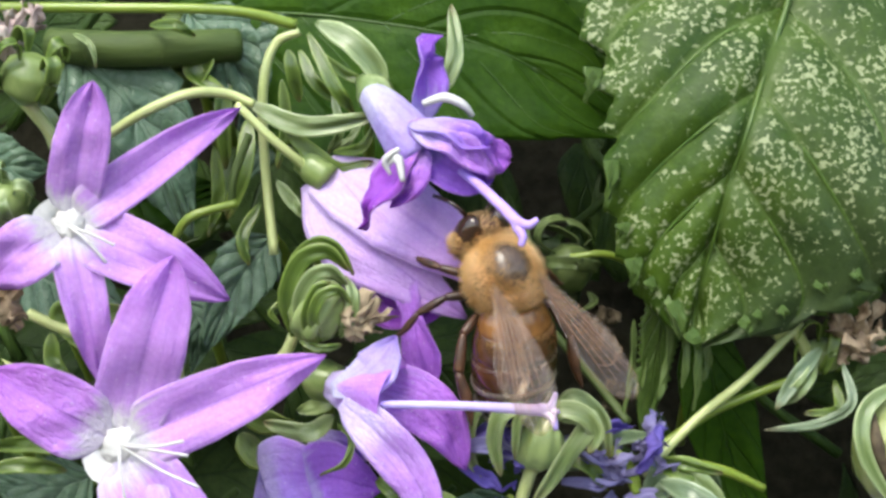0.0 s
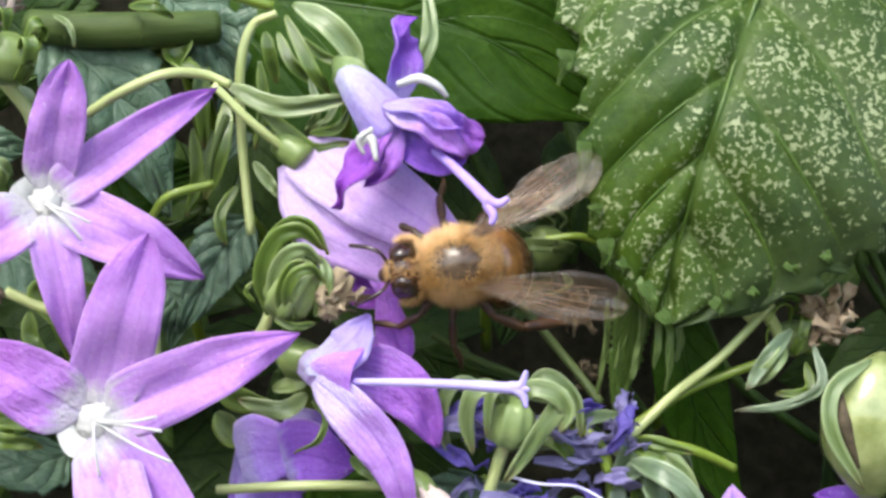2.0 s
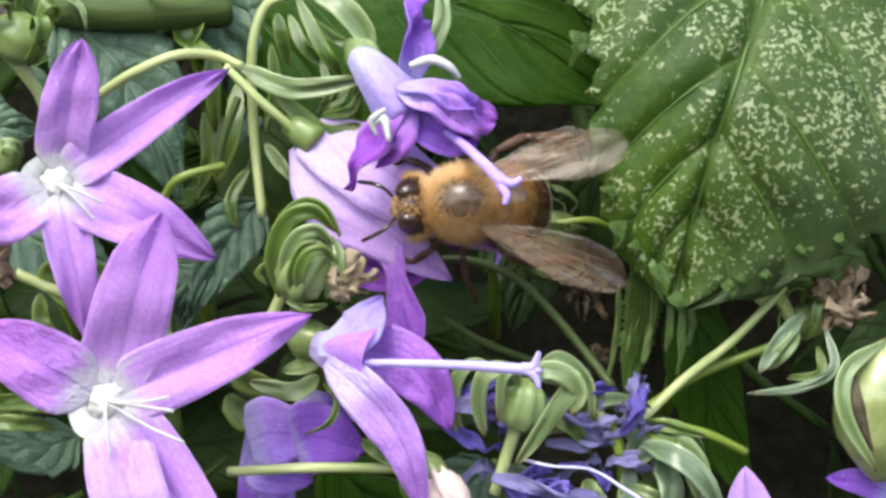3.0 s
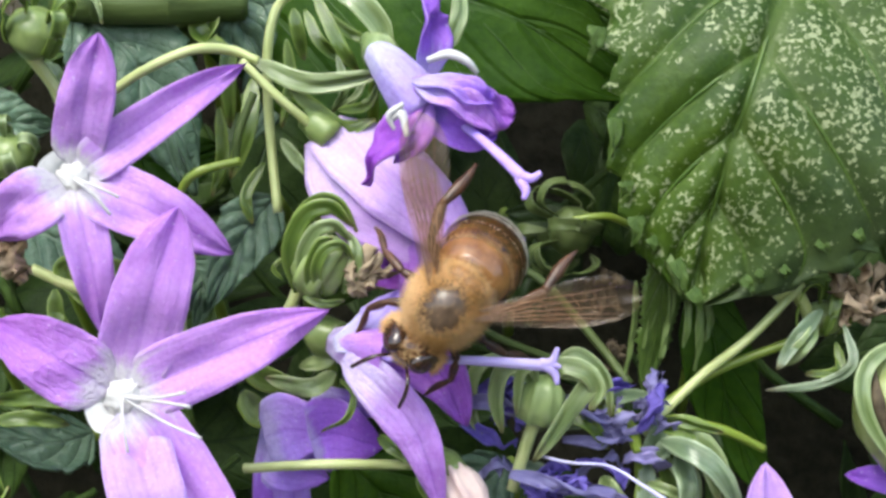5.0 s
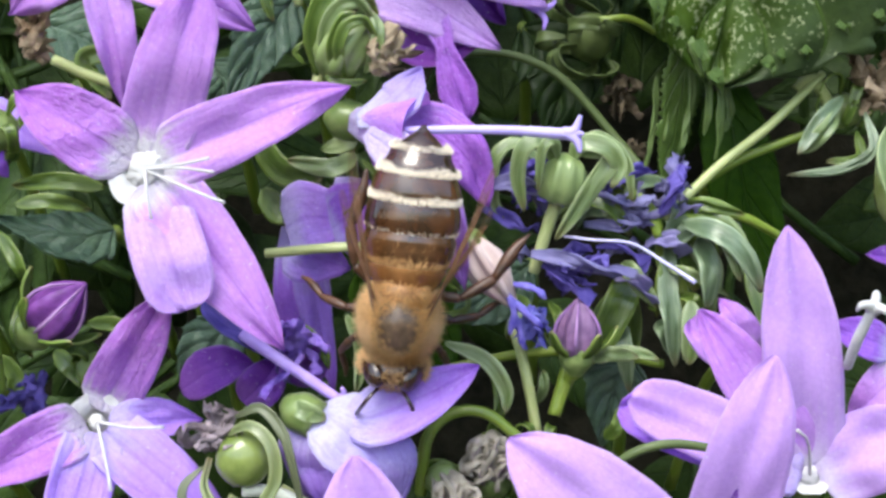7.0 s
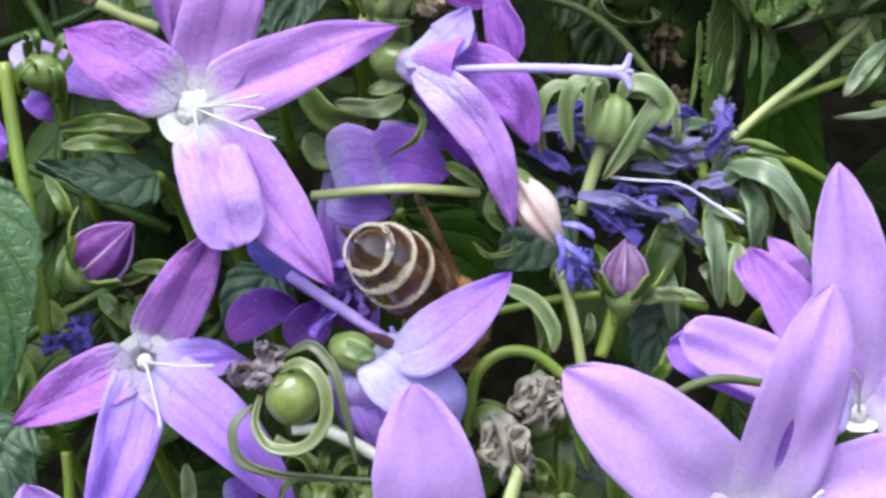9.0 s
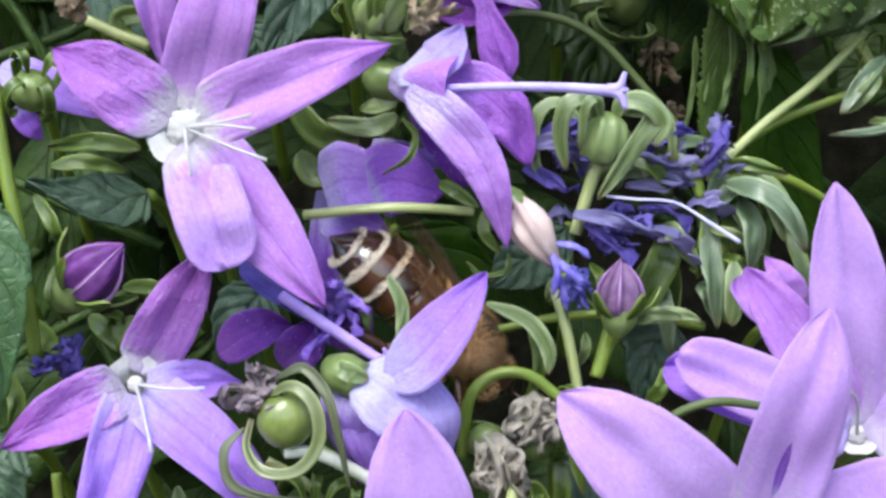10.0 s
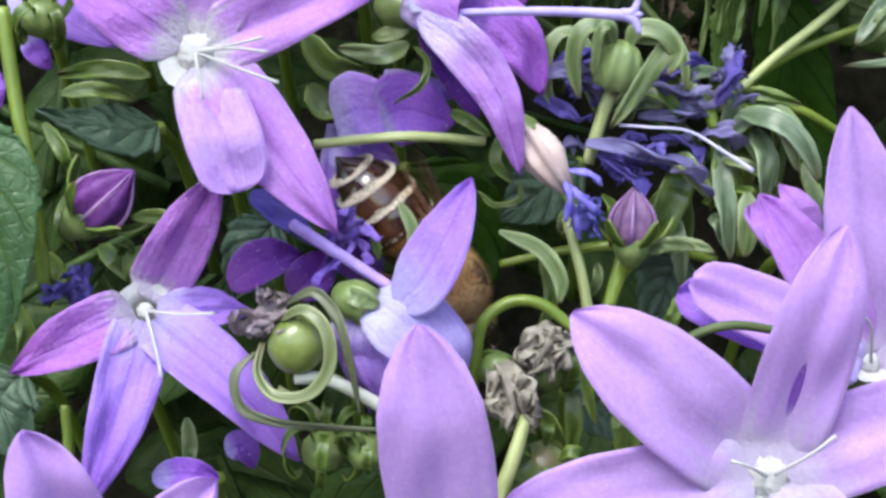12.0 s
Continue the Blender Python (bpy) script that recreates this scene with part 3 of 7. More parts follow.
def curl_calyx(centre, size, up, label, mats=(CALYX, SEPAL), curl=1.0, count=5, stalk=None, seed=0, name="curled_calyx", spread=0.62, slim=0.52):
    """A round green calyx whose five narrow sepals roll back in loops."""
    c, up = Vector(centre), Vector(up).normalized()
    t = thing(name, c, label, "seed head", "green calyces with curled sepals")
    a = up.orthogonal().normalized()
    part("calyx", Build().tube([c - up * size * 0.9, c - up * size * 0.3, c + up * size * 0.4, c + up * size * 0.85], [0.3 * size, 0.95 * size, 0.9 * size, 0.35 * size], 20, 14, lobes=10, lobe=0.04), mats[0], t)
    rnd = random.Random(seed)
    for k in range(count):
        d = Matrix.Rotation(2 * math.pi * (k + rnd.uniform(-0.15, 0.15)) / count + seed, 3, up) @ a
        r = size * rnd.uniform(0.85, 1.15) * curl
        p0 = c + up * size * 0.7 + d * size * 0.5
        pts = [p0, p0 + up * r * 0.75 + d * r * 0.5 * spread, p0 + up * r * 0.55 + d * r * 1.35 * spread, p0 - up * r * 0.5 + d * r * 1.5 * spread, p0 - up * r * 1.25 + d * r * 0.95 * spread, p0 - up * r * 1.1 + d * r * 0.45 * spread]
        part("sepal", Build().sheet(pts, size * slim, up, STRAP_SHAPE, 0.11, 0.2, 0, 0.15, 0.5, 34, 6, seed=k), mats[1], t)
    if stalk:
        part("stalk", Build().tube([c - up * size * 0.8] + [Vector(q) for q in stalk], [0.42, 0.36], 8), STEM_PALE, t)
    return t


def bud(base, tip, radius, label, mat=BUD, rib=BUD_RIB, sepals=5, stalk=None, open_sepals=0.6):
    b, p = Vector(base), Vector(tip)
    up = (p - b).normalized()
    L = (p - b).length
    t = thing("flower_bud", b, label, "flower bud", "closed buds")
    part("bud_body", Build().tube([b, b.lerp(p, 0.3), b.lerp(p, 0.65), p], [0.6 * radius, 0.94 * radius, 0.98 * radius, 0.88 * radius, 0.55 * radius, 0.1], 40, 26, lobes=5, lobe=0.15), mat, t)
    a = up.orthogonal().normalized()
    for k in range(5):
        d = Matrix.Rotation(2 * math.pi * k / 5, 3, up) @ a
        part("bud_ridge", Build().tube([b + d * radius * 0.5, b.lerp(p, 0.3) + d * radius * 1.12, b.lerp(p, 0.65) + d * radius * 0.92, p + d * 0.05], [0.05, 0.13, 0.1, 0.03], 6), rib, t)
    part("calyx", Build().tube([b - up * radius * 0.9, b - up * radius * 0.2, b + up * radius * 0.5], [0.4, 0.85 * radius, 0.8 * radius], 14, 8), CALYX, t)
    for k in range(sepals):
        d = Matrix.Rotation(2 * math.pi * (k + 0.5) / 5, 3, up) @ a
        r = radius
        part("sepal", Build().sheet([b + d * r * 0.6, b + d * r * (0.9 + open_sepals) + up * r * 0.7, b + d * r * (1.0 + 1.6 * open_sepals) + up * r * 1.5], r * 0.6, up - d, STRAP_SHAPE, 0.15, 0.2, 0, 0.05, 0, 14, 4), SEPAL, t)
    if stalk:
        part("flower_stalk", Build().tube([b - up * radius * 0.7] + [Vector(q) for q in stalk], [0.4, 0.4], 8), STEM, t)
    return t


def crumple(centre, size, label, mat, count=9, seed=0, way=(0, 0, -1), name="withered_flower", calyx=True):
    """A shrivelled corolla: twisted shreds round a core."""
    c, w = Vector(centre), Vector(way).normalized()
    rnd = random.Random(seed)
    t = thing(name, c, label, "withered flower", "withered flowers")
    part("core", Build().ball(c, (size * 0.45, size * 0.42, size * 0.5), None, 24, 16, 0.9, 2.0, seed), mat, t)
    for k in range(int(count * 1.7)):
        d = Vector((rnd.gauss(0, 1), rnd.gauss(0, 0.6), rnd.gauss(0, 1))).normalized()
        e = (w * rnd.uniform(0.3, 1.3) + d * 0.7)
        p0 = c + d * size * 0.3
        pts = [p0, p0 + e * size * 0.5 + Vector((rnd.gauss(0, 0.2), rnd.gauss(0, 0.2), rnd.gauss(0, 0.2))) * size, p0 + e * size * rnd.uniform(0.7, 1.5)]
        part("shred", Build().sheet(pts, size * rnd.uniform(0.14, 0.5), d.orthogonal(), BLADE_SHAPE, 0.1, rnd.uniform(-0.9, 0.9), 0, 0.7, rnd.uniform(-3.5, 3.5), 22, 6, seed=seed + k), mat, t)
    return t


TO_US = (0, -1, 0)
soil_bank()
ground()
understory()

# ---- large leaves ----
MOTTLED = [(0, 0.6), (0.1, 1.05), (0.21, 1.0), (0.36, 0.83), (0.44, 0.66), (0.57, 0.54), (0.70, 0.47), (0.84, 0.35), (0.93, 0.23), (1, 0.03)]
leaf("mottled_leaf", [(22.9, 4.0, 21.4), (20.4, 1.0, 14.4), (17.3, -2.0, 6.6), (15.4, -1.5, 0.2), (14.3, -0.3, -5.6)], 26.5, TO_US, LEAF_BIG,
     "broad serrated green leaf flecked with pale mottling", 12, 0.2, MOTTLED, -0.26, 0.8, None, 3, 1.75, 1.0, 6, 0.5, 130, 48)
leaf("background_leaf", [(-17.8, 12.0, 15.8), (-6.5, 9.0, 14.8), (3.6, 8.0, 12.5), (12.2, 9.0, 7.2)], 15.5, TO_US, LEAF_MID,
     "broad dark green leaf with fine veins behind the flowers", 8, 0.12, OVATE, 0.05, 0.5, None, 5, 1.0, 1.2, 6, 0.1)
leaf("background_leaf", [(-2.9, 14.0, 26.6), (2.7, 12.0, 20.8), (8.5, 11.0, 14.0), (11.4, 11.0, 8.8)], 16.0, TO_US, LEAF_MID,
     "dark green leaf behind the mottled leaf", 8, 0.12, OVATE, 0.05, 0.5, None, 6, ribs=6, rib=0.1)
leaf("hanging_leaf", [(16.2, 6.0, -5.1), (16.8, 6.0, -9.0), (18.2, 7.0, -13.7), (20.4, 8.0, -18.1)], 4.6, TO_US, LEAF_MID,
     "long dark green leaf hanging under the mottled leaf", 0, 0, BLADE_SHAPE, 0.1, 0.3, None, 7, 1, 1, 0, 0.1)
leaf("torn_leaf", [(13.7, 4.0, -1.6), (13.0, 4.0, -5.7), (12.1, 5.0, -11.3)], 2.6, (0.4, -1, 0), LEAF_TORN,
     "narrow torn green leaf edge with fringed teeth", 22, 0.35, BLADE_SHAPE, 0.1, 0.3, None, 8, 1, 1, 0, 0.1, 48, 8)

LEAF_STRAND = plain_mat("torn_strand", (0.05, 0.095, 0.012), (0.22, 0.30, 0.10), 1.0, 0.4, 0.4, 0.06, "UV", 0.2)
for pts in ([(14.2, 2.0, -4.3), (14.3, 1.5, -6.3), (14.1, 2.0, -8.3)], [(14.9, 2.0, -4.6), (15.0, 1.5, -6.9), (14.8, 2.4, -9.7)], [(13.5, 3.0, -3.6), (13.5, 3.0, -6.3), (12.8, 3.0, -9.1)], [(15.6, 3.0, -5.0), (15.8, 3.0, -6.7), (15.6, 3.0, -8.0)], [(12.6, 4.0, -2.6), (12.6, 4.0, -5.7), (12.0, 4.0, -8.5)], [(11.7, 5.0, -4.4), (11.6, 5.0, -7.1), (11.0, 5.0, -10.3)], [(12.6, 0.0, -2.0), (13.2, -0.4, -3.9), (13.7, 0.0, -5.3)], [(12.0, 0.0, -0.1), (12.5, -0.4, -1.0), (12.9, 0.0, -2.3)]):
    strap(pts, 0.6, (0.3, -1, 0), LEAF_STRAND, "thin ragged green strand hanging down", "leaf_strand")

# long pointed teeth on the leaf's ragged lower edge
TOOTH_SHAPE = [(0, 0.9), (0.2, 1.0), (0.5, 0.6), (0.8, 0.25), (1, 0.03)]
for a, b, w in (
    ((10.9, -0.9, -0.6), (10.7, -0.5, -2.3), 1.5),
    ((13.1, -0.9, -3.1), (13.8, -0.5, -5.3), 1.3),
    ((14.0, -0.9, -4.8), (14.7, -0.5, -6.1), 1.2),
    ((17.0, -0.9, -4.1), (17.6, -0.5, -5.1), 1.0),
    ((17.8, -0.9, -3.7), (18.1, -0.5, -4.4), 0.7),
    ((21.3, -0.9, -1.9), (22.0, -0.5, -2.8), 1.2),
    ((11.7, -0.9, -1.8), (11.9, -0.5, -2.7), 1.0),
    ((10.3, -0.9, 1.4), (10.1, -0.5, 0.5), 1.3),
    ((9.7, -0.8, 5.0), (9.3, -0.6, 2.3), 1.3),
    ((8.7, -0.6, 10.3), (8.2, -0.4, 8.3), 1.6),
    ((19.2, -0.9, -3.5), (19.5, -0.5, -4.1), 0.8),
    ((23.4, -0.9, -1.4), (23.9, -0.5, -2.2), 1.0),
):
    a, b = Vector(a), Vector(b)
    strap([a, a.lerp(b, 0.5) + Vector((0.15, -0.15, 0)), b], w, (0.3, -1, 0.2), LEAF_TORN, "pointed tooth on the leaf's ragged edge", "leaf_tooth", 0.3, TOOTH_SHAPE)

BLUE_LABEL = "small blue-green leaf with raised netted veins"
leaf("ground_leaf", [(-23.0, 6.0, 12.4), (-18.6, 5.0, 8.4), (-15.4, 6.0, 0.8)], 7.0, (0.2, -1, 0.3), LEAF_BLUE, BLUE_LABEL, 7, 0.16, OVATE, 0.1, 0.7, None, 11)
leaf("ground_leaf", [(-16.0, 8.0, 15.1), (-13.4, 7.0, 12.4), (-11.4, 8.0, 9.0)], 5.0, (0, -1, 0.3), LEAF_BLUE, BLUE_LABEL, 6, 0.14, OVATE, 0.1, 0.6, None, 12)
leaf("ground_leaf", [(-10.6, 7.0, 0.8), (-12.6, 6.0, -2.0), (-14.6, 6.0, -6.3)], 4.0, (0.1, -1, 0.1), LEAF_BLUE, "smooth dark blue-green leaf among the stems", 5, 0.1, OVATE, 0.1, 0.4, None, 13)
leaf("ground_leaf", [(-26.2, 6.0, -0.9), (-22.5, 5.0, -2.6), (-18.7, 6.0, -5.4)], 5.0, (0, -1, 0.5), LEAF_BLUE, "blue-green leaf half hidden by the flowers", 5, 0.1, OVATE, 0.1, 0.5, None, 14)
leaf("ground_leaf", [(-29.6, 7.0, 6.9), (-26.9, 6.0, 5.4), (-24.3, 7.0, 5.1)], 3.5, (0, -1, 0.4), LEAF_BLUE, BLUE_LABEL, 5, 0.1, OVATE, 0.1, 0.5, None, 15)
leaf("ground_leaf", [(-16.1, 8.0, -3.1), (-15.2, 7.0, -4.8), (-15.8, 8.0, -7.7)], 2.6, TO_US, LEAF_BLUE, BLUE_LABEL, 5, 0.1, OVATE, 0.1, 0.5, None, 16)
leaf("ground_leaf", [(-21.7, 6.0, -13.9), (-24.1, 4.0, -14.3), (-28.4, 3.0, -13.3)], 4.2, (-0.1, -1, 0.5), LEAF_BLUE, "blue-green toothed leaf beside the star flower", 6, 0.14, OVATE, 0.1, 0.6, None, 17)
leaf("ground_leaf", [(4.2, 8.0, -15.9), (1.5, 7.0, -17.9), (-0.8, 7.0, -19.6)], 4.4, (0, -1, 0.1), LEAF_BLUE, "dark smooth leaf in the shade under the flowers", 5, 0.1, OVATE, 0.0, 0.3, None, 18)
leaf("ground_leaf", [(10.3, 6.0, -21.7), (9.1, 5.0, -23.7), (8.5, 6.0, -27.2)], 4.0, (0.1, -1, 0.3), LEAF_BLUE, "small teal leaf beneath a flower bud", 4, 0.1, OVATE, 0.1, 0.4, None, 19)
leaf("ground_leaf", [(-14.7, 7.0, -19.6), (-16.0, 6.0, -21.6), (-17.2, 7.0, -24.5)], 4.0, TO_US, LEAF_BLUE, "dark leaf in shade between flowers", 5, 0.1, OVATE, 0.1, 0.4, None, 20)
leaf("ground_leaf", [(3.0, 4.0, -29.7), (5.7, 4.0, -31.0), (6.9, 5.0, -33.2)], 4.0, (0, -1, 0.4), LEAF_BLUE, "small dark leaf beneath the large flower", 4, 0.1, OVATE, 0.1, 0.4, None, 21)
leaf("ground_leaf", [(-30.5, 8.0, -29.1), (-31.6, 7.0, -31.1), (-29.8, 8.0, -35.1)], 5.0, TO_US, LEAF_BLUE, "dark leaf in shade at the bank's foot", 5, 0.1, OVATE, 0.1, 0.4, None, 22)
leaf("side_leaf", [(-30.6, -4.0, -14.1), (-28.8, -5.0, -19.6), (-28.8, -4.0, -28.3)], 6.2, (0.2, -1, 0.2), LEAF_SMOOTH, "smooth mid-green leaf with pale veins", 3, 0.12, OVATE, 0.1, 0.4, None, 23)
leaf("ground_leaf", [(-8.0, 10.0, 15.4), (-9.5, 10.0, 11.0), (-13.1, 10.0, 4.1)], 7.0, TO_US, LEAF_BLUE, "dark leaf in deep shade behind stems", 5, 0.1, OVATE, 0.1, 0.4, None, 24)
leaf("ground_leaf", [(-21.5, 10.0, 4.2), (-18.1, 9.0, 3.0), (-14.2, 10.0, 4.1)], 6.0, TO_US, LEAF_MID, "dark green leaf behind the star flower", 5, 0.1, OVATE, 0.1, 0.4, None, 25)
leaf("ground_leaf", [(4.0, 14.0, -0.0), (6.6, 13.0, -3.1), (5.5, 13.0, -7.7)], 6.0, TO_US, LEAF_SHADE, "leaf under the mottled leaf, deep shade put into its colour", 5, 0.1, OVATE, 0.1, 0.4, None, 26)
leaf("ground_leaf", [(-6.8, 12.0, -16.0), (-3.2, 12.0, -20.5), (-3.9, 12.0, -27.1)], 7.0, TO_US, LEAF_MID, "leaf in deep shade under the flowers", 5, 0.1, OVATE, 0.1, 0.4, None, 27)

# ---- stems ----
stem([(-24.0, 6.0, 12.7), (-20.0, 5.0, 12.3), (-16.5, 5.4, 12.4), (-12.6, 7.0, 12.8)], [1.25, 1.3, 1.3, 1.2], STEM_DARK, "thick dark green stem lying among the leaves", "old_stem", 14)
stem([(-16.7, 9.0, 15.6), (-16.8, 9.0, 12.7), (-16.6, 9.0, 9.5)], [0.9, 0.9, 0.9], STEM_DARK, "thick dark upright stem", "old_stem", 14)
stem([(-27.6, 1.0, 14.2), (-20.5, 0.0, 14.0), (-12.3, 0.0, 13.8), (-8.4, 1.0, 13.1)], 0.38, STEM, "long pale green flower stem")
stem([(-19.3, 1.0, 6.8), (-17.2, 0.0, 7.9), (-14.6, 0.0, 9.0), (-12.5, 1.0, 9.1), (-10.9, 1.0, 8.5)], [0.33, 0.35, 0.36, 0.3], STEM_PALE, "arching green stem to the violet flower")
stem([(-8.4, 3.0, 13.0), (-9.9, 3.0, 12.2), (-10.6, 3.0, 9.5), (-10.6, 4.0, 4.9), (-10.1, 4.0, -0.3)], [0.3, 0.36, 0.34], STEM_PALE, "thin pale upright stem")
stem([(-11.9, 1.0, 8.5), (-9.9, 1.0, 6.5), (-7.9, 2.0, 4.8)], [0.3, 0.32, 0.34], STEM_PALE, "green stem with a small node")
stem([(-15.9, 3.0, 0.8), (-14.8, 2.5, 2.0), (-12.2, 3.0, 2.8)], [0.3, 0.34, 0.28], STEM, "short bent green twig", "twig")
# dark stem colour used here to put the shade into a thin stem
stem([(-12.7, 4.0, 2.5), (-12.5, 4.0, 4.5), (-11.7, 5.0, 7.0)], [0.28, 0.3, 0.3], STEM_DARK, "thin stem coloured dark for the shade")
stem([(-1.6, 6.0, -3.1), (2.3, 6.0, -2.9), (5.8, 6.0, -4.3), (9.3, 6.0, -8.1), (11.3, 5.0, -10.7)], [0.28, 0.32, 0.34], STEM_DULL_SHADED, "arching green stem in the shade")
stem([(11.6, 1.0, -13.2), (15.1, 2.0, -10.0), (18.1, 2.0, -7.6), (21.4, 3.0, -4.5)], [0.36, 0.34, 0.3], STEM_PALE, "pale straight stem crossing another")
stem([(12.8, 3.0, -12.0), (16.3, 3.0, -9.7), (21.0, 3.0, -7.9)], [0.36, 0.34, 0.32], STEM, "green stem crossing a paler one")
stem([(-11.7, 1.0, -15.3), (-6.5, 0.0, -14.9), (-1.9, 1.0, -15.1)], [0.34, 0.36, 0.34], STEM_PALE, "straight pale green stem")
stem([(-2.6, -1.0, -29.0), (-2.2, -2.0, -25.7), (-0.8, -2.0, -24.3), (1.1, -2.0, -24.3), (3.0, -2.0, -25.7)], [0.42, 0.4, 0.36], STEM, "hooped thin green stem")
stem([(2.8, 1.0, -19.5), (3.5, 0.0, -22.3), (4.1, 0.0, -25.6)], [0.36, 0.38, 0.36], STEM_PALE, "pale green stem under a bud")
stem([(-0.9, 4.0, -22.2), (3.4, 3.0, -21.3), (7.6, 2.0, -21.1), (11.8, 3.0, -21.9)], [0.3, 0.36, 0.32], STEM, "thin horizontal green stem")
stem([(-29.1, -1.0, -7.8), (-28.4, -1.0, -12.6), (-27.4, -1.0, -17.8), (-26.9, 0.0, -23.6)], [0.5, 0.5, 0.45], STEM, "stout upright green stem")
stem([(-26.8, 4.0, -30.7), (-26.6, 4.0, -33.1), (-26.7, 4.0, -35.8)], [0.4, 0.4, 0.4], STEM, "upright green stem in the shade")
stem([(-10.4, -3.0, -28.4), (-8.3, -3.0, -29.6), (-5.5, -3.0, -31.2)], [0.4, 0.42, 0.4], STEM_PALE, "pale stem under the round seed head")
stem([(-1.3, -3.4, -35.1), (-0.5, -3.6, -32.9), (0.3, -3.0, -30.4)], [0.55, 0.5, 0.45], STEM_PALE, "stout pale stem of a dry seed head")
stem([(-13.6, -1.0, -29.2), (-11.4, -1.0, -30.5), (-9.8, -1.0, -32.4)], [0.3, 0.3, 0.3], STEM_PALE, "short pale green stem")
stem([(8.7, 2.0, -11.7), (10.3, 1.0, -12.2), (11.2, 1.0, -13.5), (11.5, 2.0, -16.0)], [0.3, 0.34, 0.3], STEM, "bent thin green stem")
stem([(8.6, 2.0, -11.3), (10.3, 1.0, -12.1), (11.3, 1.0, -14.3)], [0.3, 0.34, 0.34], STEM, "drooping thin green stem")
stem([(5.6, -1.0, -14.3), (7.1, -2.0, -14.5), (9.3, -2.0, -14.7), (11.2, -2.0, -15.8), (12.9, -2.0, -16.9)], [0.10, 0.09, 0.09, 0.12, 0.16], plain_mat("faded_style", (0.40, 0.36, 0.74), (0.74, 0.72, 0.86), 0.12, 0.5, 0.3, 0.03), "thin spent flower style", "spent_style")
stem([(5.1, 0.0, -24.6), (5.6, 0.0, -22.7), (6.1, 0.0, -20.9)], [0.45, 0.4, 0.4], STEM, "green stalk of a bud")
stem([(10.8, 3.0, -15.9), (9.3, 4.0, -18.5), (7.2, 4.0, -21.6)], [0.55, 0.6, 0.5], STEM, "stout upright green stem")
stem([(12.8, 3.0, -16.2), (13.1, 3.0, -18.9), (13.5, 4.0, -21.6)], [0.5, 0.5, 0.4], STEM, "stout upright green stem")
stem([(14.2, 2.0, -12.6), (16.6, 2.0, -13.2), (19.1, 3.0, -14.4)], [0.35, 0.35, 0.3], STEM, "thin bent green stem")
stem([(-24.7, 3.0, -3.7), (-22.7, 3.0, -4.6), (-21.0, 3.0, -5.2)], [0.4, 0.4, 0.4], STEM_PALE, "short pale green stem")
stem([(-27.7, 4.0, -6.3), (-24.6, 4.0, -7.7), (-21.9, 4.0, -9.4)], [0.35, 0.35, 0.3], STEM_PALE, "pale stem behind the star flower")
stem([(-15.8, 4.0, -4.0), (-15.8, 4.0, -6.7), (-15.7, 4.0, -9.4)], [0.22, 0.22, 0.22], STEM_PALE, "thin pale upright stem")
stem([(8.1, 8.0, -0.6), (10.3, 8.0, -0.4), (12.2, 9.0, -1.1)], [0.28, 0.28, 0.28], STEM, "thin green stem in shade")
# this one's shade is in its colour, the old stem's dark green
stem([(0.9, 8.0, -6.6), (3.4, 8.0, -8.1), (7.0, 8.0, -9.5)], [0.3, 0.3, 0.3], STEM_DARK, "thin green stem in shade")

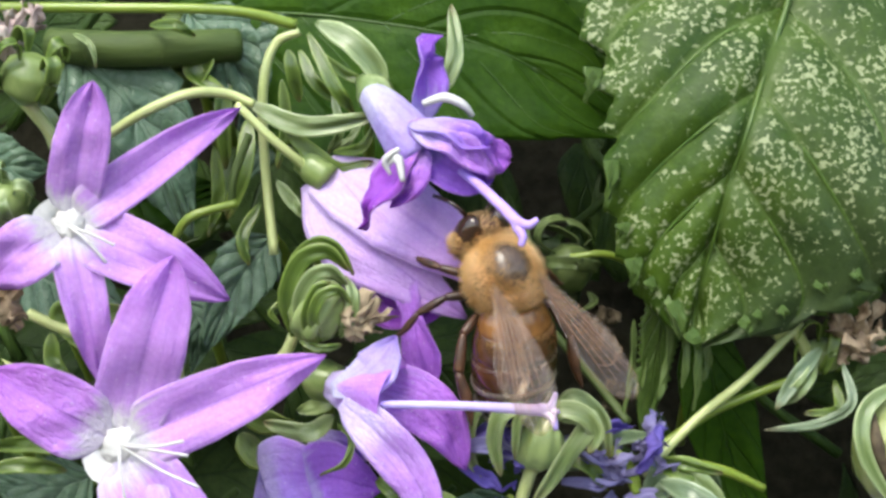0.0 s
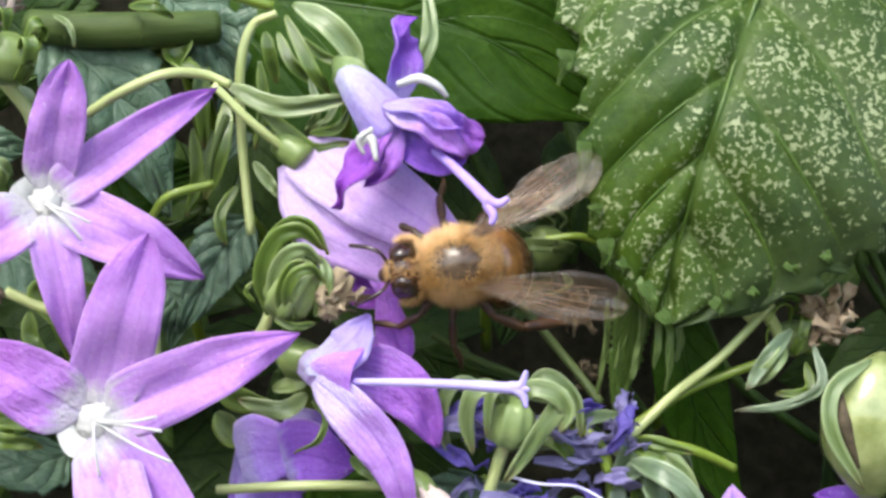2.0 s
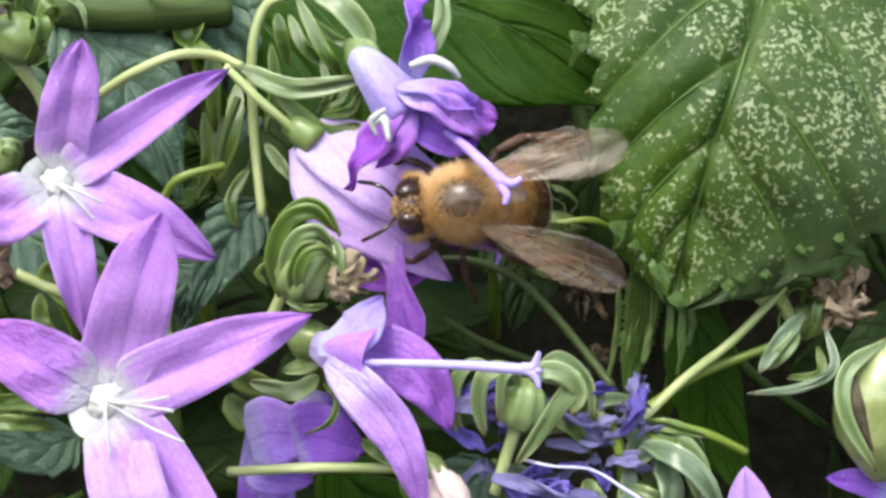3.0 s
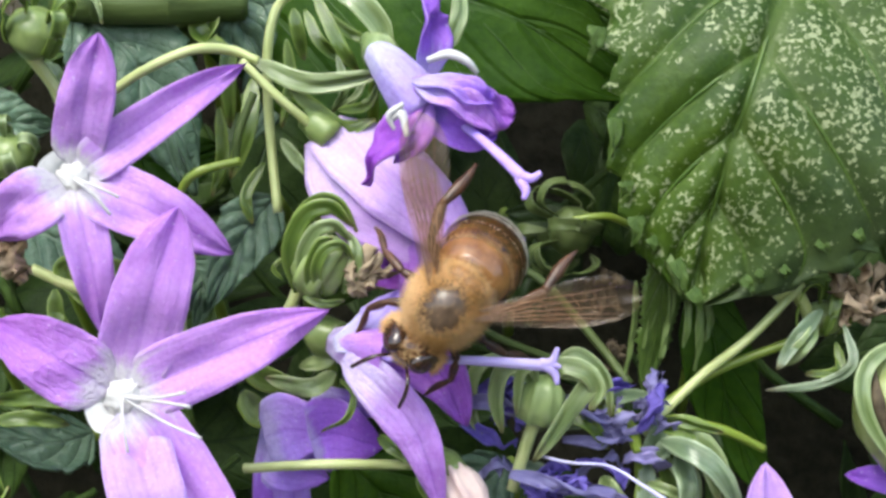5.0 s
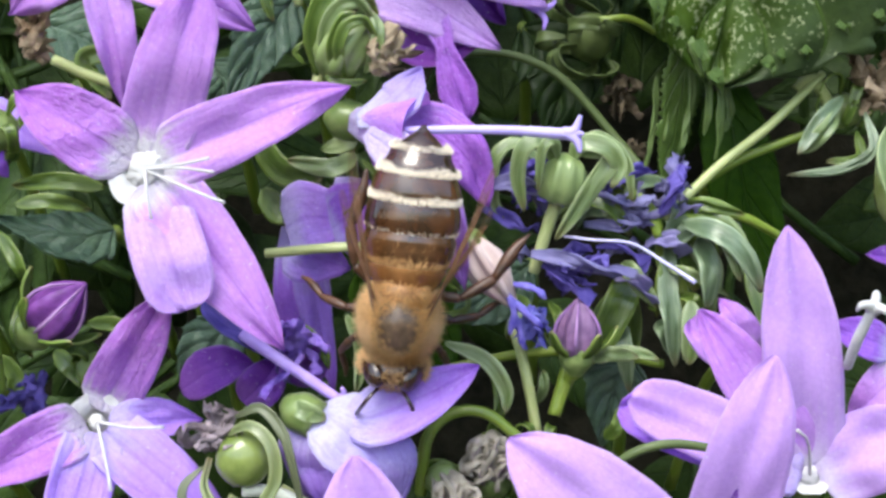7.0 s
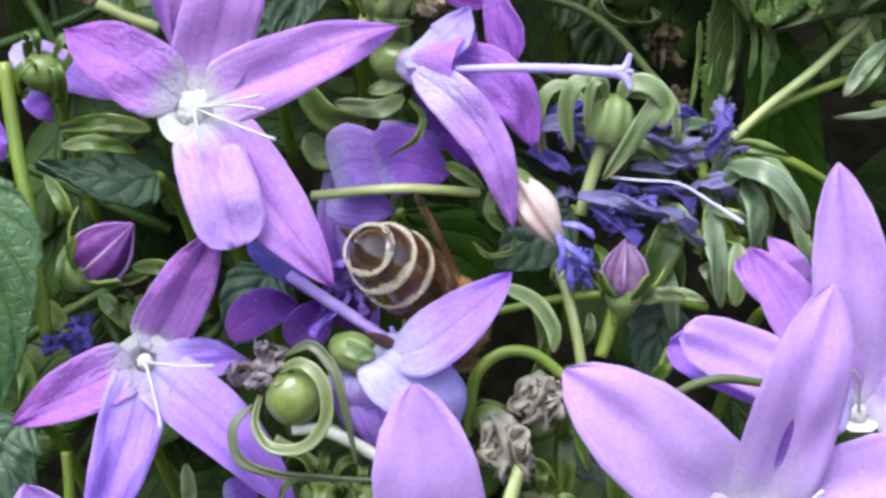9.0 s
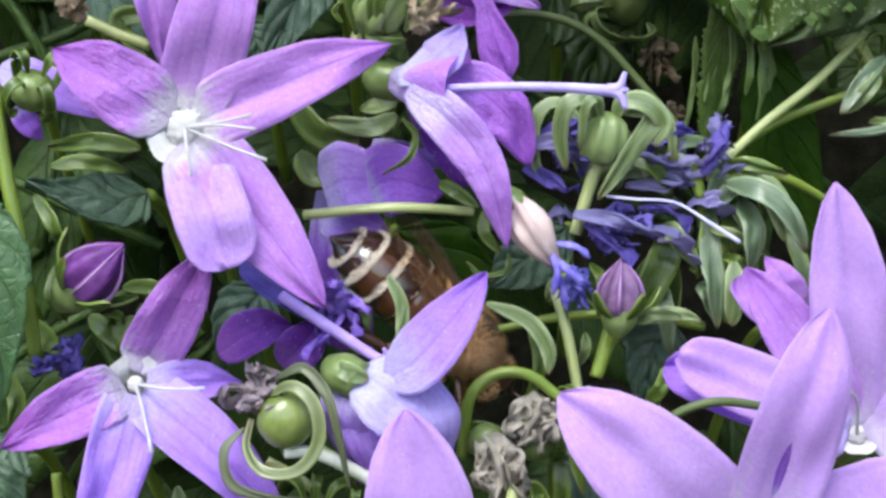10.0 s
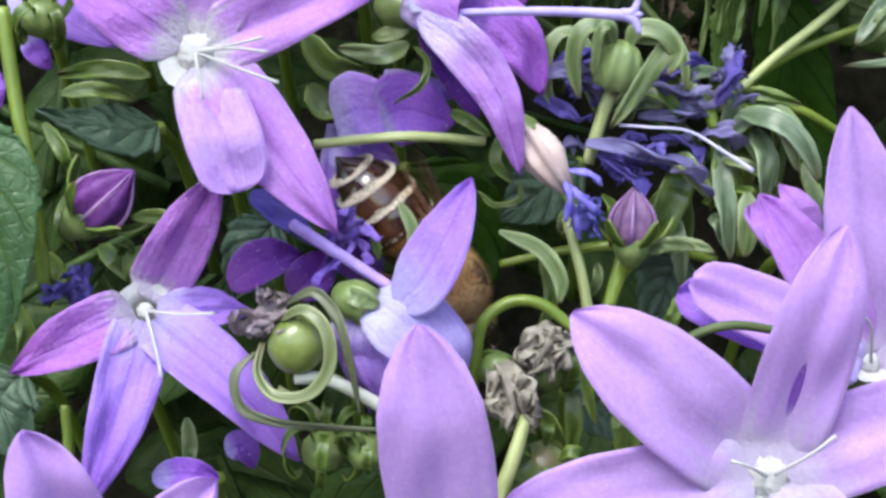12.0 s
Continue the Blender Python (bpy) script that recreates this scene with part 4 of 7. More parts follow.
# ---- narrow sepals and curling leaves among the stems ----
SL = "narrow curled green sepal"
SEPAL_BLUE = plain_mat("glaucous_sepal", (0.06, 0.115, 0.04), (0.34, 0.42, 0.26), 2.0, 0.2, 0.75, 0.12, "UV", 0.2, True)
for pts, w, mat in (
    ([(-7.3, 2.0, 13.4), (-5.2, 1.0, 12.1), (-3.9, 1.0, 10.6), (-3.3, 1.0, 9.1)], 1.9, SEPAL_PALE),
    ([(-7.9, 3.0, 12.9), (-6.3, 2.0, 9.7), (-5.2, 3.0, 8.1)], 1.1, SEPAL),
    ([(-9.1, 3.0, 11.9), (-8.8, 3.0, 10.5), (-8.5, 4.0, 8.9)], 1.1, SEPAL),
    ([(-7.7, 4.0, 12.0), (-5.8, 4.0, 10.6), (-4.4, 4.0, 9.9)], 0.9, SEPAL),
    ([(-11.3, 2.0, 8.6), (-7.9, 1.0, 7.2), (-3.6, 1.0, 7.8)], 1.6, SEPAL_PALE),
    ([(-6.4, 3.0, 5.8), (-4.7, 2.0, 6.0), (-3.8, 2.0, 7.4)], 0.8, SEPAL),
    ([(-9.3, 2.0, 7.2), (-7.8, 2.0, 5.9), (-6.0, 2.0, 4.7), (-4.0, 2.0, 5.2)], 1.3, SEPAL),
    ([(-9.8, 3.0, 4.1), (-8.8, 3.0, 2.8), (-7.8, 3.0, 1.8)], 1.0, SEPAL_PALE),
    ([(-7.5, 4.0, 3.5), (-7.2, 4.0, 1.4), (-7.0, 4.0, -0.6)], 1.2, SEPAL),
    ([(-0.0, 0.0, 8.8), (0.8, 0.0, 11.1), (0.6, 1.0, 14.2)], 1.3, SEPAL_PALE),
    ([(-15.3, 6.0, 12.7), (-15.2, 6.0, 10.9), (-13.1, 5.0, 9.6)], 1.5, SEPAL),
    ([(-17.5, 4.0, 13.6), (-15.8, 3.0, 13.4), (-14.8, 4.0, 12.9)], 0.9, SEPAL),
    ([(-23.3, 3.0, -4.9), (-23.2, 3.0, -6.6), (-22.3, 3.0, -7.6)], 1.3, SEPAL),
    ([(-26.1, 0.0, -12.5), (-23.9, 0.0, -12.3), (-21.9, 1.0, -12.8)], 1.2, SEPAL),
    ([(-20.9, 0.0, -11.5), (-23.5, 0.0, -11.1), (-26.5, 1.0, -11.3)], 1.35, SEPAL),
    ([(-27.3, 1.0, -14.1), (-25.9, 0.0, -15.9), (-25.4, 1.0, -17.5)], 1.2, SEPAL),
    ([(-16.7, 2.0, -4.0), (-22.7, 3.0, -3.5), (-21.2, 3.0, -6.2)], 1.5, SEPAL),
    ([(-6.3, 0.0, -9.6), (-7.7, -1.0, -10.4), (-10.3, 0.0, -9.9)], 1.4, SEPAL_PALE),
    ([(-6.5, 0.0, -7.5), (-6.8, 0.0, -8.8), (-8.4, 0.0, -9.3)], 1.4, CALYX),
    ([(-6.0, -1.0, -9.9), (-5.2, -1.0, -10.8), (-5.6, -1.0, -12.1), (-7.1, 0.0, -13.0)], 0.5, SEPAL),
    ([(-3.9, 1.0, -13.4), (-2.9, 0.0, -14.0), (-1.6, 0.0, -14.9)], 1.0, SEPAL),
    ([(0.1, 0.0, -17.5), (-0.0, 0.0, -18.5), (-1.3, 0.0, -18.8), (-2.3, 0.0, -18.0)], 0.5, SEPAL),
    ([(-1.2, -2.0, -20.3), (1.1, -2.0, -21.3), (2.2, -2.0, -22.9), (2.2, -2.0, -24.3)], 1.2, SEPAL_PALE),
    ([(-6.7, -3.0, -18.7), (-5.9, -3.0, -20.6), (-6.2, -3.0, -23.1)], 0.95, SEPAL_PALE),
    ([(-9.4, 0.0, -19.4), (-8.4, 0.0, -20.7), (-7.9, 0.0, -22.0)], 0.8, SEPAL),
    ([(4.2, 1.0, -24.0), (4.5, 0.0, -23.0), (4.5, 0.0, -22.0)], 0.8, SEPAL_PALE),
    ([(7.4, 0.0, -21.4), (9.3, 0.0, -20.9), (11.2, 0.0, -21.5)], 0.9, SEPAL_PALE),
    ([(7.9, -1.0, -25.8), (8.5, -2.0, -25.1), (8.8, -2.0, -23.8)], 1.1, SEPAL),
    ([(12.7, 1.0, -13.0), (14.8, 0.0, -13.5), (16.5, 0.0, -15.8)], 1.5, SEPAL_PALE),
    ([(12.8, 0.0, -13.3), (14.9, -1.0, -14.5), (15.7, -1.0, -16.9)], 1.3, SEPAL_PALE),
    ([(12.4, 1.0, -12.6), (13.8, 0.0, -12.4), (16.1, 0.0, -13.0)], 1.1, SEPAL),
    ([(13.7, 1.0, -14.3), (14.5, 1.0, -16.2), (14.3, 1.0, -18.2)], 1.4, SEPAL_PALE),
    ([(11.6, 2.0, -16.9), (12.4, 2.0, -18.8), (13.2, 2.0, -21.1)], 1.5, SEPAL),
    ([(19.9, 2.0, -9.3), (20.9, 1.0, -8.1), (22.2, 2.0, -6.6)], 1.3, SEPAL_PALE),
    ([(-24.6, 3.0, -21.2), (-23.3, 2.0, -22.1), (-22.0, 2.0, -23.4)], 1.5, SEPAL),
    ([(-22.6, 3.0, -19.5), (-20.7, 2.0, -19.5), (-19.7, 2.0, -20.1)], 1.2, SEPAL),
    ([(-23.4, 1.0, -24.3), (-23.3, 1.0, -25.6), (-24.4, 1.0, -26.6)], 0.9, SEPAL),
    ([(-15.1, 7.0, 13.5), (-14.3, 6.0, 11.6), (-15.3, 6.0, 9.7)], 1.2, SEPAL),
    ([(-13.5, 8.0, 12.2), (-13.6, 7.0, 8.6), (-13.6, 8.0, 5.1)], 1.4, SEPAL),
    ([(-12.0, 7.0, 8.2), (-12.2, 6.0, 5.0), (-13.4, 7.0, 1.9)], 1.5, SEPAL),
    ([(-14.3, 8.0, 6.5), (-14.1, 8.0, 3.3), (-14.7, 8.0, 0.8)], 1.1, SEPAL),
    ([(-8.7, 6.0, 12.3), (-7.6, 5.0, 10.1), (-5.9, 6.0, 8.8)], 1.0, SEPAL),
    ([(-9.8, 6.0, 10.5), (-9.6, 6.0, 7.8), (-10.1, 6.0, 5.0)], 1.0, SEPAL),
    ([(-6.6, 5.0, 9.4), (-6.1, 4.0, 7.2), (-6.9, 5.0, 5.9)], 0.7, SEPAL_PALE),
    ([(-4.8, 4.0, 8.2), (-5.3, 3.6, 6.8), (-6.5, 4.0, 6.0)], 0.6, SEPAL_PALE),
    ([(-11.3, 7.0, 2.9), (-12.3, 6.0, 0.8), (-11.9, 6.0, -1.0)], 1.0, SEPAL),
    ([(-22.1, 4.0, 13.1), (-20.9, 3.0, 12.3), (-20.5, 3.0, 10.9)], 0.5, SEPAL_PALE),
    ([(-23.6, 2.0, 8.5), (-22.7, 1.5, 7.1), (-22.3, 2.0, 5.2)], 1.6, SEPAL_PALE),
    ([(-29.9, 3.0, -24.2), (-28.9, 3.0, -26.2), (-29.2, 3.0, -28.2)], 1.4, SEPAL),
    ([(-28.2, 4.0, -21.5), (-27.2, 4.0, -22.9), (-27.8, 4.0, -24.9)], 1.3, SEPAL),
    ([(-21.6, 3.0, -20.8), (-20.8, 2.6, -22.1), (-21.2, 3.0, -23.5)], 1.3, SEPAL),
    ([(-26.6, 3.0, -18.2), (-26.6, 2.0, -20.1), (-25.9, 3.0, -21.5)], 0.9, SEPAL),
    ([(-0.9, 2.0, -14.5), (-1.3, 1.0, -16.2), (-0.3, 1.0, -17.5)], 0.9, SEPAL),
    ([(1.6, 5.0, -21.6), (2.2, 5.0, -24.3), (1.2, 5.0, -27.1)], 1.1, SEPAL),
    ([(9.8, 5.0, -16.8), (10.4, 5.0, -19.6), (10.1, 5.0, -23.0)], 1.3, SEPAL),
    ([(15.0, 4.0, -16.8), (14.7, 4.0, -19.5), (15.3, 4.0, -21.6)], 1.3, SEPAL),
    ([(12.5, 0.0, -13.5), (14.1, -1.4, -14.0), (15.6, -1.8, -15.2), (16.8, -1.0, -17.5)], 1.7, SEPAL_BLUE),
    ([(13.6, 1.0, -14.4), (14.0, -0.4, -16.2), (13.9, 0.0, -18.5)], 1.8, SEPAL_BLUE),
    ([(12.0, 2.0, -14.2), (11.8, 1.0, -17.5), (12.0, 0.6, -19.5), (12.2, 1.0, -21.9)], 1.7, SEPAL_BLUE),
    ([(13.0, 0.0, -18.0), (13.0, -0.4, -19.8), (12.9, 0.0, -21.7)], 1.6, SEPAL_PALE),
    ([(10.0, 2.4, -16.2), (8.9, 1.6, -18.5), (7.3, 2.0, -21.8)], 2.6, SEPAL),
    ([(12.8, 2.0, -12.9), (13.3, 2.0, -15.5), (13.7, 2.4, -17.5)], 1.6, SEPAL),
    ([(16.6, 2.0, -16.2), (17.3, 1.0, -18.5), (18.6, 1.0, -21.4)], 1.3, SEPAL),
    ([(7.3, -0.4, -21.4), (8.2, -0.8, -21.0), (9.9, -0.4, -21.2)], 1.2, SEPAL_PALE),
    ([(-2.5, -1.0, -27.6), (-1.6, -1.6, -27.2), (-0.1, -1.6, -27.9), (0.5, -1.2, -29.2)], 0.8, SEPAL),
    ([(2.3, -1.0, -27.9), (3.5, -1.6, -28.0), (3.8, -1.6, -29.4), (4.3, -1.2, -31.1)], 0.9, SEPAL),
    ([(0.4, -1.0, -30.8), (1.5, -1.4, -30.9), (2.6, -1.0, -32.4)], 1.5, SEPAL),
    ([(3.0, 0.0, -29.3), (3.1, -0.4, -30.8), (3.0, 0.0, -32.8)], 1.3, SEPAL),
    ([(6.2, 0.0, -29.6), (5.2, -0.6, -29.7), (4.6, -0.4, -30.2)], 0.8, SEPAL_PALE),
    ([(5.8, 2.0, -30.8), (6.4, 1.6, -31.7), (6.3, 2.0, -33.8)], 2.2, SEPAL),
    ([(22.3, 2.0, -6.0), (20.7, 1.0, -7.5), (19.4, 1.0, -9.5)], 1.2, SEPAL_BLUE),
    ([(23.6, 2.0, -6.9), (23.8, 1.0, -9.1), (22.0, 1.0, -10.3), (18.7, 1.0, -10.7)], 0.8, SEPAL_BLUE),
    ([(23.4, 3.0, -8.0), (23.3, 2.0, -9.6), (21.3, 2.0, -9.9)], 0.8, SEPAL),
    ([(-13.7, 0.0, -29.7), (-14.1, 0.0, -30.9), (-13.4, 0.0, -32.2)], 1.6, SEPAL),
    ([(-19.4, 3.0, -31.3), (-19.2, 3.0, -33.0), (-19.4, 3.0, -34.3)], 1.2, SEPAL_PALE),
    ([(-12.8, 5.0, -8.3), (-11.1, 5.0, -10.3), (-8.7, 5.0, -10.7)], 2.2, SEPAL),
    ([(-12.5, 6.0, -11.3), (-11.5, 6.0, -12.7), (-10.1, 6.0, -12.7)], 2.2, SEPAL),
):
    strap(pts, w, TO_US, mat, SL if mat is SEPAL else "pale glossy narrow sepal", "curled_sepal", 0.3, category="sepal")

# ---- open star flowers ----
MAGENTA = petal_mat("mauve_petal", (0.71, 0.66, 0.76), (0.61, 0.31, 0.80), (0.54, 0.21, 0.71), 0.42, 0.22, 0.5, 0.55, 0.09)
BLUNT_TIP = [(0, 0.24), (0.08, 0.66), (0.22, 0.92), (0.38, 1.0), (0.6, 1.0), (0.78, 0.84), (0.9, 0.55), (0.97, 0.25), (1, 0.04)]
SOFT_LILAC = petal_mat("soft_lilac_petal", (0.68, 0.64, 0.76), (0.63, 0.44, 0.83), (0.61, 0.40, 0.83), 0.5, 0.25, 0.5, 0.3, 0.05)
STAR_LABEL = "five-petalled lilac star flower with a white throat"
star_flower((-20.5, -4.0, 1.5), (0.25, -1, 0.15), [((-18.8, -5.0, 9.2), 3.1, 0.4, 0.25, LILAC, BLUNT_TIP), ((-11.5, 0.0, 8.2), 2.7, 0.6, 0.4), ((-11.9, -2.4, -2.8), 3.7, 0.9, 0.25), ((-18.8, -3.0, -7.7), 2.6, 0.7, 0.25), ((-25.5, -3.0, -2.0), 3.6, 0.8, 0.2)],
            STAR_LABEL, LILAC, [[(-19.0, -5.0, 0.4), (-17.8, -5.0, -1.0)], [(-18.5, -5.0, 0.7), (-17.3, -5.0, 0.1)]], None, 1.6, 2.6, [(-24.7, 2.0, 0.8), (-28.0, 4.0, 0.2)])
star_flower((-17.7, -4.5, -10.6), (0.1, -1, 0.1), [((-24.7, -4.5, -6.4), 4.2, 0.6, 0.25, MAGENTA), ((-14.3, -6.0, -0.3), 4.3, 0.6, 0.15, LILAC, BLUNT_TIP), ((-6.5, -2.5, -5.9), 3.9, 0.9, 0.3), ((-9.9, -5.4, -20.5), 4.3, 0.5, 0.3), ((-14.9, -6.6, -18.3), 4.1, 1.0, 0.15, SOFT_LILAC, BLUNT_SHAPE)],
            "large lilac star flower with white throat and pale stamens", LILAC, [[(-15.2, -6.0, -10.5), (-13.2, -6.5, -10.1)], [(-15.2, -6.0, -10.7), (-12.9, -6.5, -11.0)], [(-14.6, -6.0, -12.0), (-12.2, -6.8, -12.9)], [(-17.2, -6.0, -12.1), (-16.9, -6.0, -13.9)]], None, 1.9, 2.8)
star_flower((-20.5, -3.0, -24.6), (0.45, -1, 0.35), [((-16.2, -5.0, -17.0), 3.5, 0.4, 0.3, MAGENTA), ((-27.8, -4.0, -28.1), 3.4, 0.6, 0.3, MAGENTA), ((-23.2, -6.0, -35.2), 3.6, 0.8, 0.3), ((-12.0, -4.0, -32.8), 3.9, 0.9, 0.35), ((-15.0, -1.0, -24.8), 2.4, 0.3, 0.3)],
            "bluish lilac star flower turned aside with white stamens", BLUISH, [[(-18.1, -4.5, -24.9), (-15.9, -5.0, -24.8)], [(-19.8, -4.5, -26.5), (-19.0, -6.0, -28.7)]], None, 1.5, 2.4, core=0.45)
star_flower((11.7, -12.0, -32.3), (-0.05, -1, 0.15), [((1.9, -13.0, -24.3), 5.6, 1.2, 0.15), ((14.5, -15.0, -20.1), 4.3, 0.9, 0.3), ((20.9, -12.0, -28.3), 4.8, 0.9, 0.2), ((17.1, -12.0, -40.7), 5.0, 0.9, 0.2), ((-1.6, -12.0, -34.0), 4.6, 1.0, 0.2)],
            "large pale lilac star flower standing out before the others", LILAC_NEAR, [[(13.4, -13.5, -30.9), (14.8, -14.0, -29.7)], [(9.9, -13.5, -31.4), (9.1, -13.5, -31.2)]], None, 1.8, 2.8, shape=ROUND_SHAPE, crease=(1, 0.36, 0.62))
star_flower((18.7, -5.0, -27.2), (-0.1, -1, 0.3), [((16.9, -7.0, -13.8), 4.3, 0.8, 0.15), ((8.6, -7.0, -22.9), 3.7, 0.8, 0.15, LILAC_NEAR, BLUNT_SHAPE), ((12.6, -5.0, -18.3), 3.4, 0.6, 0.3, LILAC), ((8.3, -4.5, -23.7), 3.4, 0.4, 0.2, BLUISH, BLUNT_SHAPE), ((24.8, -6.0, -24.7), 4.6, 0.8, 0.2)],
            "pale lilac star flower behind a nearer one", LILAC_NEAR, [[(18.0, -7.0, -25.0), (17.1, -8.0, -24.1)]], [(20.1, -7.0, -21.2), (20.1, -9.0, -19.6), (20.6, -10.0, -18.0)], 1.0, 2.8, shape=ROUND_SHAPE)
star_flower((-3.8, -14.0, -36.7), (-0.05, -1, 0.3), [((-5.4, -16.0, -24.7), 5.4, 1.0, 0.12), ((4.9, -13.0, -38.0), 4.8, 0.9, 0.2), ((-12.5, -13.0, -38.6), 4.8, 0.9, 0.2), ((0.3, -13.0, -45.1), 4.8, 0.9, 0.2), ((-8.1, -13.0, -45.1), 4.8, 0.9, 0.2)],
            "pale lilac star flower with one tall petal", LILAC_NEAR, [], None, 1.8, 2.8, shape=ROUND_SHAPE)
star_flower((-21.6, -9.0, -39.1), (0.1, -1, 0.3), [((-25.1, -11.0, -30.3), 4.4, 0.8, 0.15), ((-15.8, -9.0, -33.0), 3.2, 0.7, 0.2), ((-13.0, -9.0, -40.8), 4.4, 0.8, 0.2), ((-20.4, -9.0, -47.1), 4.4, 0.8, 0.2), ((-29.3, -9.0, -41.7), 4.4, 0.8, 0.2)],
            "pale lilac star flower low in the bank", LILAC_NEAR, [], None, 1.8, 2.8, shape=ROUND_SHAPE)

# ---- side-on and hanging flowers ----
SIDE_LILAC = petal_mat("wrinkled_lilac_petal", (0.72, 0.63, 0.88), (0.66, 0.41, 0.88), (0.60, 0.29, 0.83), 0.5, 0.3, 0.5, 0.45, 0.08)
SIDE_MAUVE = petal_mat("wrinkled_mauve_petal", (0.60, 0.38, 0.86), (0.58, 0.26, 0.84), (0.52, 0.20, 0.78), 0.5, 0.3, 0.5, 0.45, 0.09)
MAGENTA_DEEP = petal_mat("purple_petal", (0.52, 0.24, 0.72), (0.42, 0.12, 0.66), (0.33, 0.07, 0.54), 0.5)
WHITE_LILAC = petal_mat("white_lilac_petal", (0.66, 0.65, 0.84), (0.56, 0.50, 0.84), (0.46, 0.36, 0.78), 0.55, 0.35)
f3 = flower_of("hanging_bellflower", (-3.7, 0.0, 8.3), "violet bellflower hanging side-on with a long style", [
    ("corolla_tube", Build().tube([(-4.0, 0.5, 9.0), (-3.0, -0.2, 7.9), (-2.0, -0.8, 6.6), (-1.0, -1.2, 5.2)], [0.95, 1.35, 1.6, 1.85, 2.0], 24, 14, flat=0.8, lobes=5, lobe=0.06), WHITE_LILAC),
    ("petal", petal([(-2.0, -2.2, 6.9), (0.2, -3.2, 6.4), (2.3, -3.5, 5.4), (3.9, -3.0, 5.0)], 2.1, (0.1, -1, 0.5), -0.25, 1.2, BLUNT_SHAPE, seed=3), SIDE_MAUVE),
    ("petal", petal([(-1.8, -2.6, 6.9), (0.1, -3.8, 6.6), (1.4, -4.2, 6.1), (2.5, -3.8, 5.5)], 1.3, (0.2, -1, 0.6), 0.4, 0.9, BLUNT_SHAPE, seed=13), BLUISH),
    ("petal", petal([(-1.6, -2.0, 7.2), (-0.0, -3.8, 5.8), (1.5, -4.2, 5.1), (2.7, -3.6, 3.8)], 1.9, (0.3, -1, 0.2), 0.35, 1.2, seed=7), SIDE_LILAC),
    ("petal", petal([(-1.3, -1.0, 6.5), (-2.3, -2.8, 4.6), (-3.4, -3.0, 2.8), (-4.6, -2.4, 1.1)], 1.9, (-0.4, -1, 0.1), 0.4, 1.3, seed=2), MAGENTA_DEEP),
    ("petal", petal([(-1.3, -2.0, 6.4), (-1.4, -3.0, 4.6), (-1.7, -3.0, 3.5), (-2.9, -2.6, 2.3)], 1.8, (-0.1, -1, 0.1), -0.2, 0.9, seed=3), SIDE_MAUVE),
    ("petal", petal([(-1.1, 0.0, 7.3), (-0.8, -0.5, 9.4), (-1.0, -0.8, 11.0), (-0.6, -0.4, 12.3)], 2.1, (0.2, -1, 0), 0.6, 1.1, twist=0.9, seed=4), VIOLET),
    ("petal", petal([(-1.1, -1.0, 6.1), (-0.0, -2.5, 4.8), (1.5, -2.8, 3.9), (2.8, -2.0, 4.1)], 2.4, (0.2, -1, -0.3), 0.2, 0.7, seed=5), VIOLET),
    ("style", Build().tube([(0.6, -2.0, 4.8), (2.4, -5.0, 3.1), (4.1, -8.0, 1.2)], [0.24, 0.28, 0.34], 9), STYLE_BLUE),
    ("stigma_lobe", Build().tube([(3.9, -7.8, 1.4), (4.5, -8.2, 1.2), (5.0, -8.3, 1.5)], [0.3, 0.25, 0.15], 7), STYLE_BLUE),
    ("stigma_lobe", Build().tube([(3.9, -7.8, 1.2), (4.2, -8.2, 0.6), (4.1, -8.3, 0.1)], [0.3, 0.25, 0.15], 7), STYLE_BLUE),
    ("stamen", Build().tube([(-3.0, -3.6, 4.6), (-2.4, -3.8, 5.0), (-2.1, -4.0, 3.7)], [0.14, 0.3, 0.14], 7), WHITE),
    ("stamen", Build().tube([(-2.8, -3.6, 4.1), (-3.1, -3.8, 4.9), (-2.3, -4.0, 5.5)], [0.1, 0.2, 0.14], 7), WHITE),
    ("stamen", Build().tube([(-1.0, -1.6, 8.2), (0.2, -2.0, 8.5), (1.2, -2.0, 8.1), (1.8, -1.6, 7.5)], [0.2, 0.3, 0.26, 0.16], 7), WHITE),
    ("calyx", Build().tube([(-4.6, 1.5, 10.0), (-3.9, 1.0, 9.1), (-3.3, 0.6, 8.2)], [0.5, 1.2, 1.0], 14, 8), SEPAL_PALE),
])
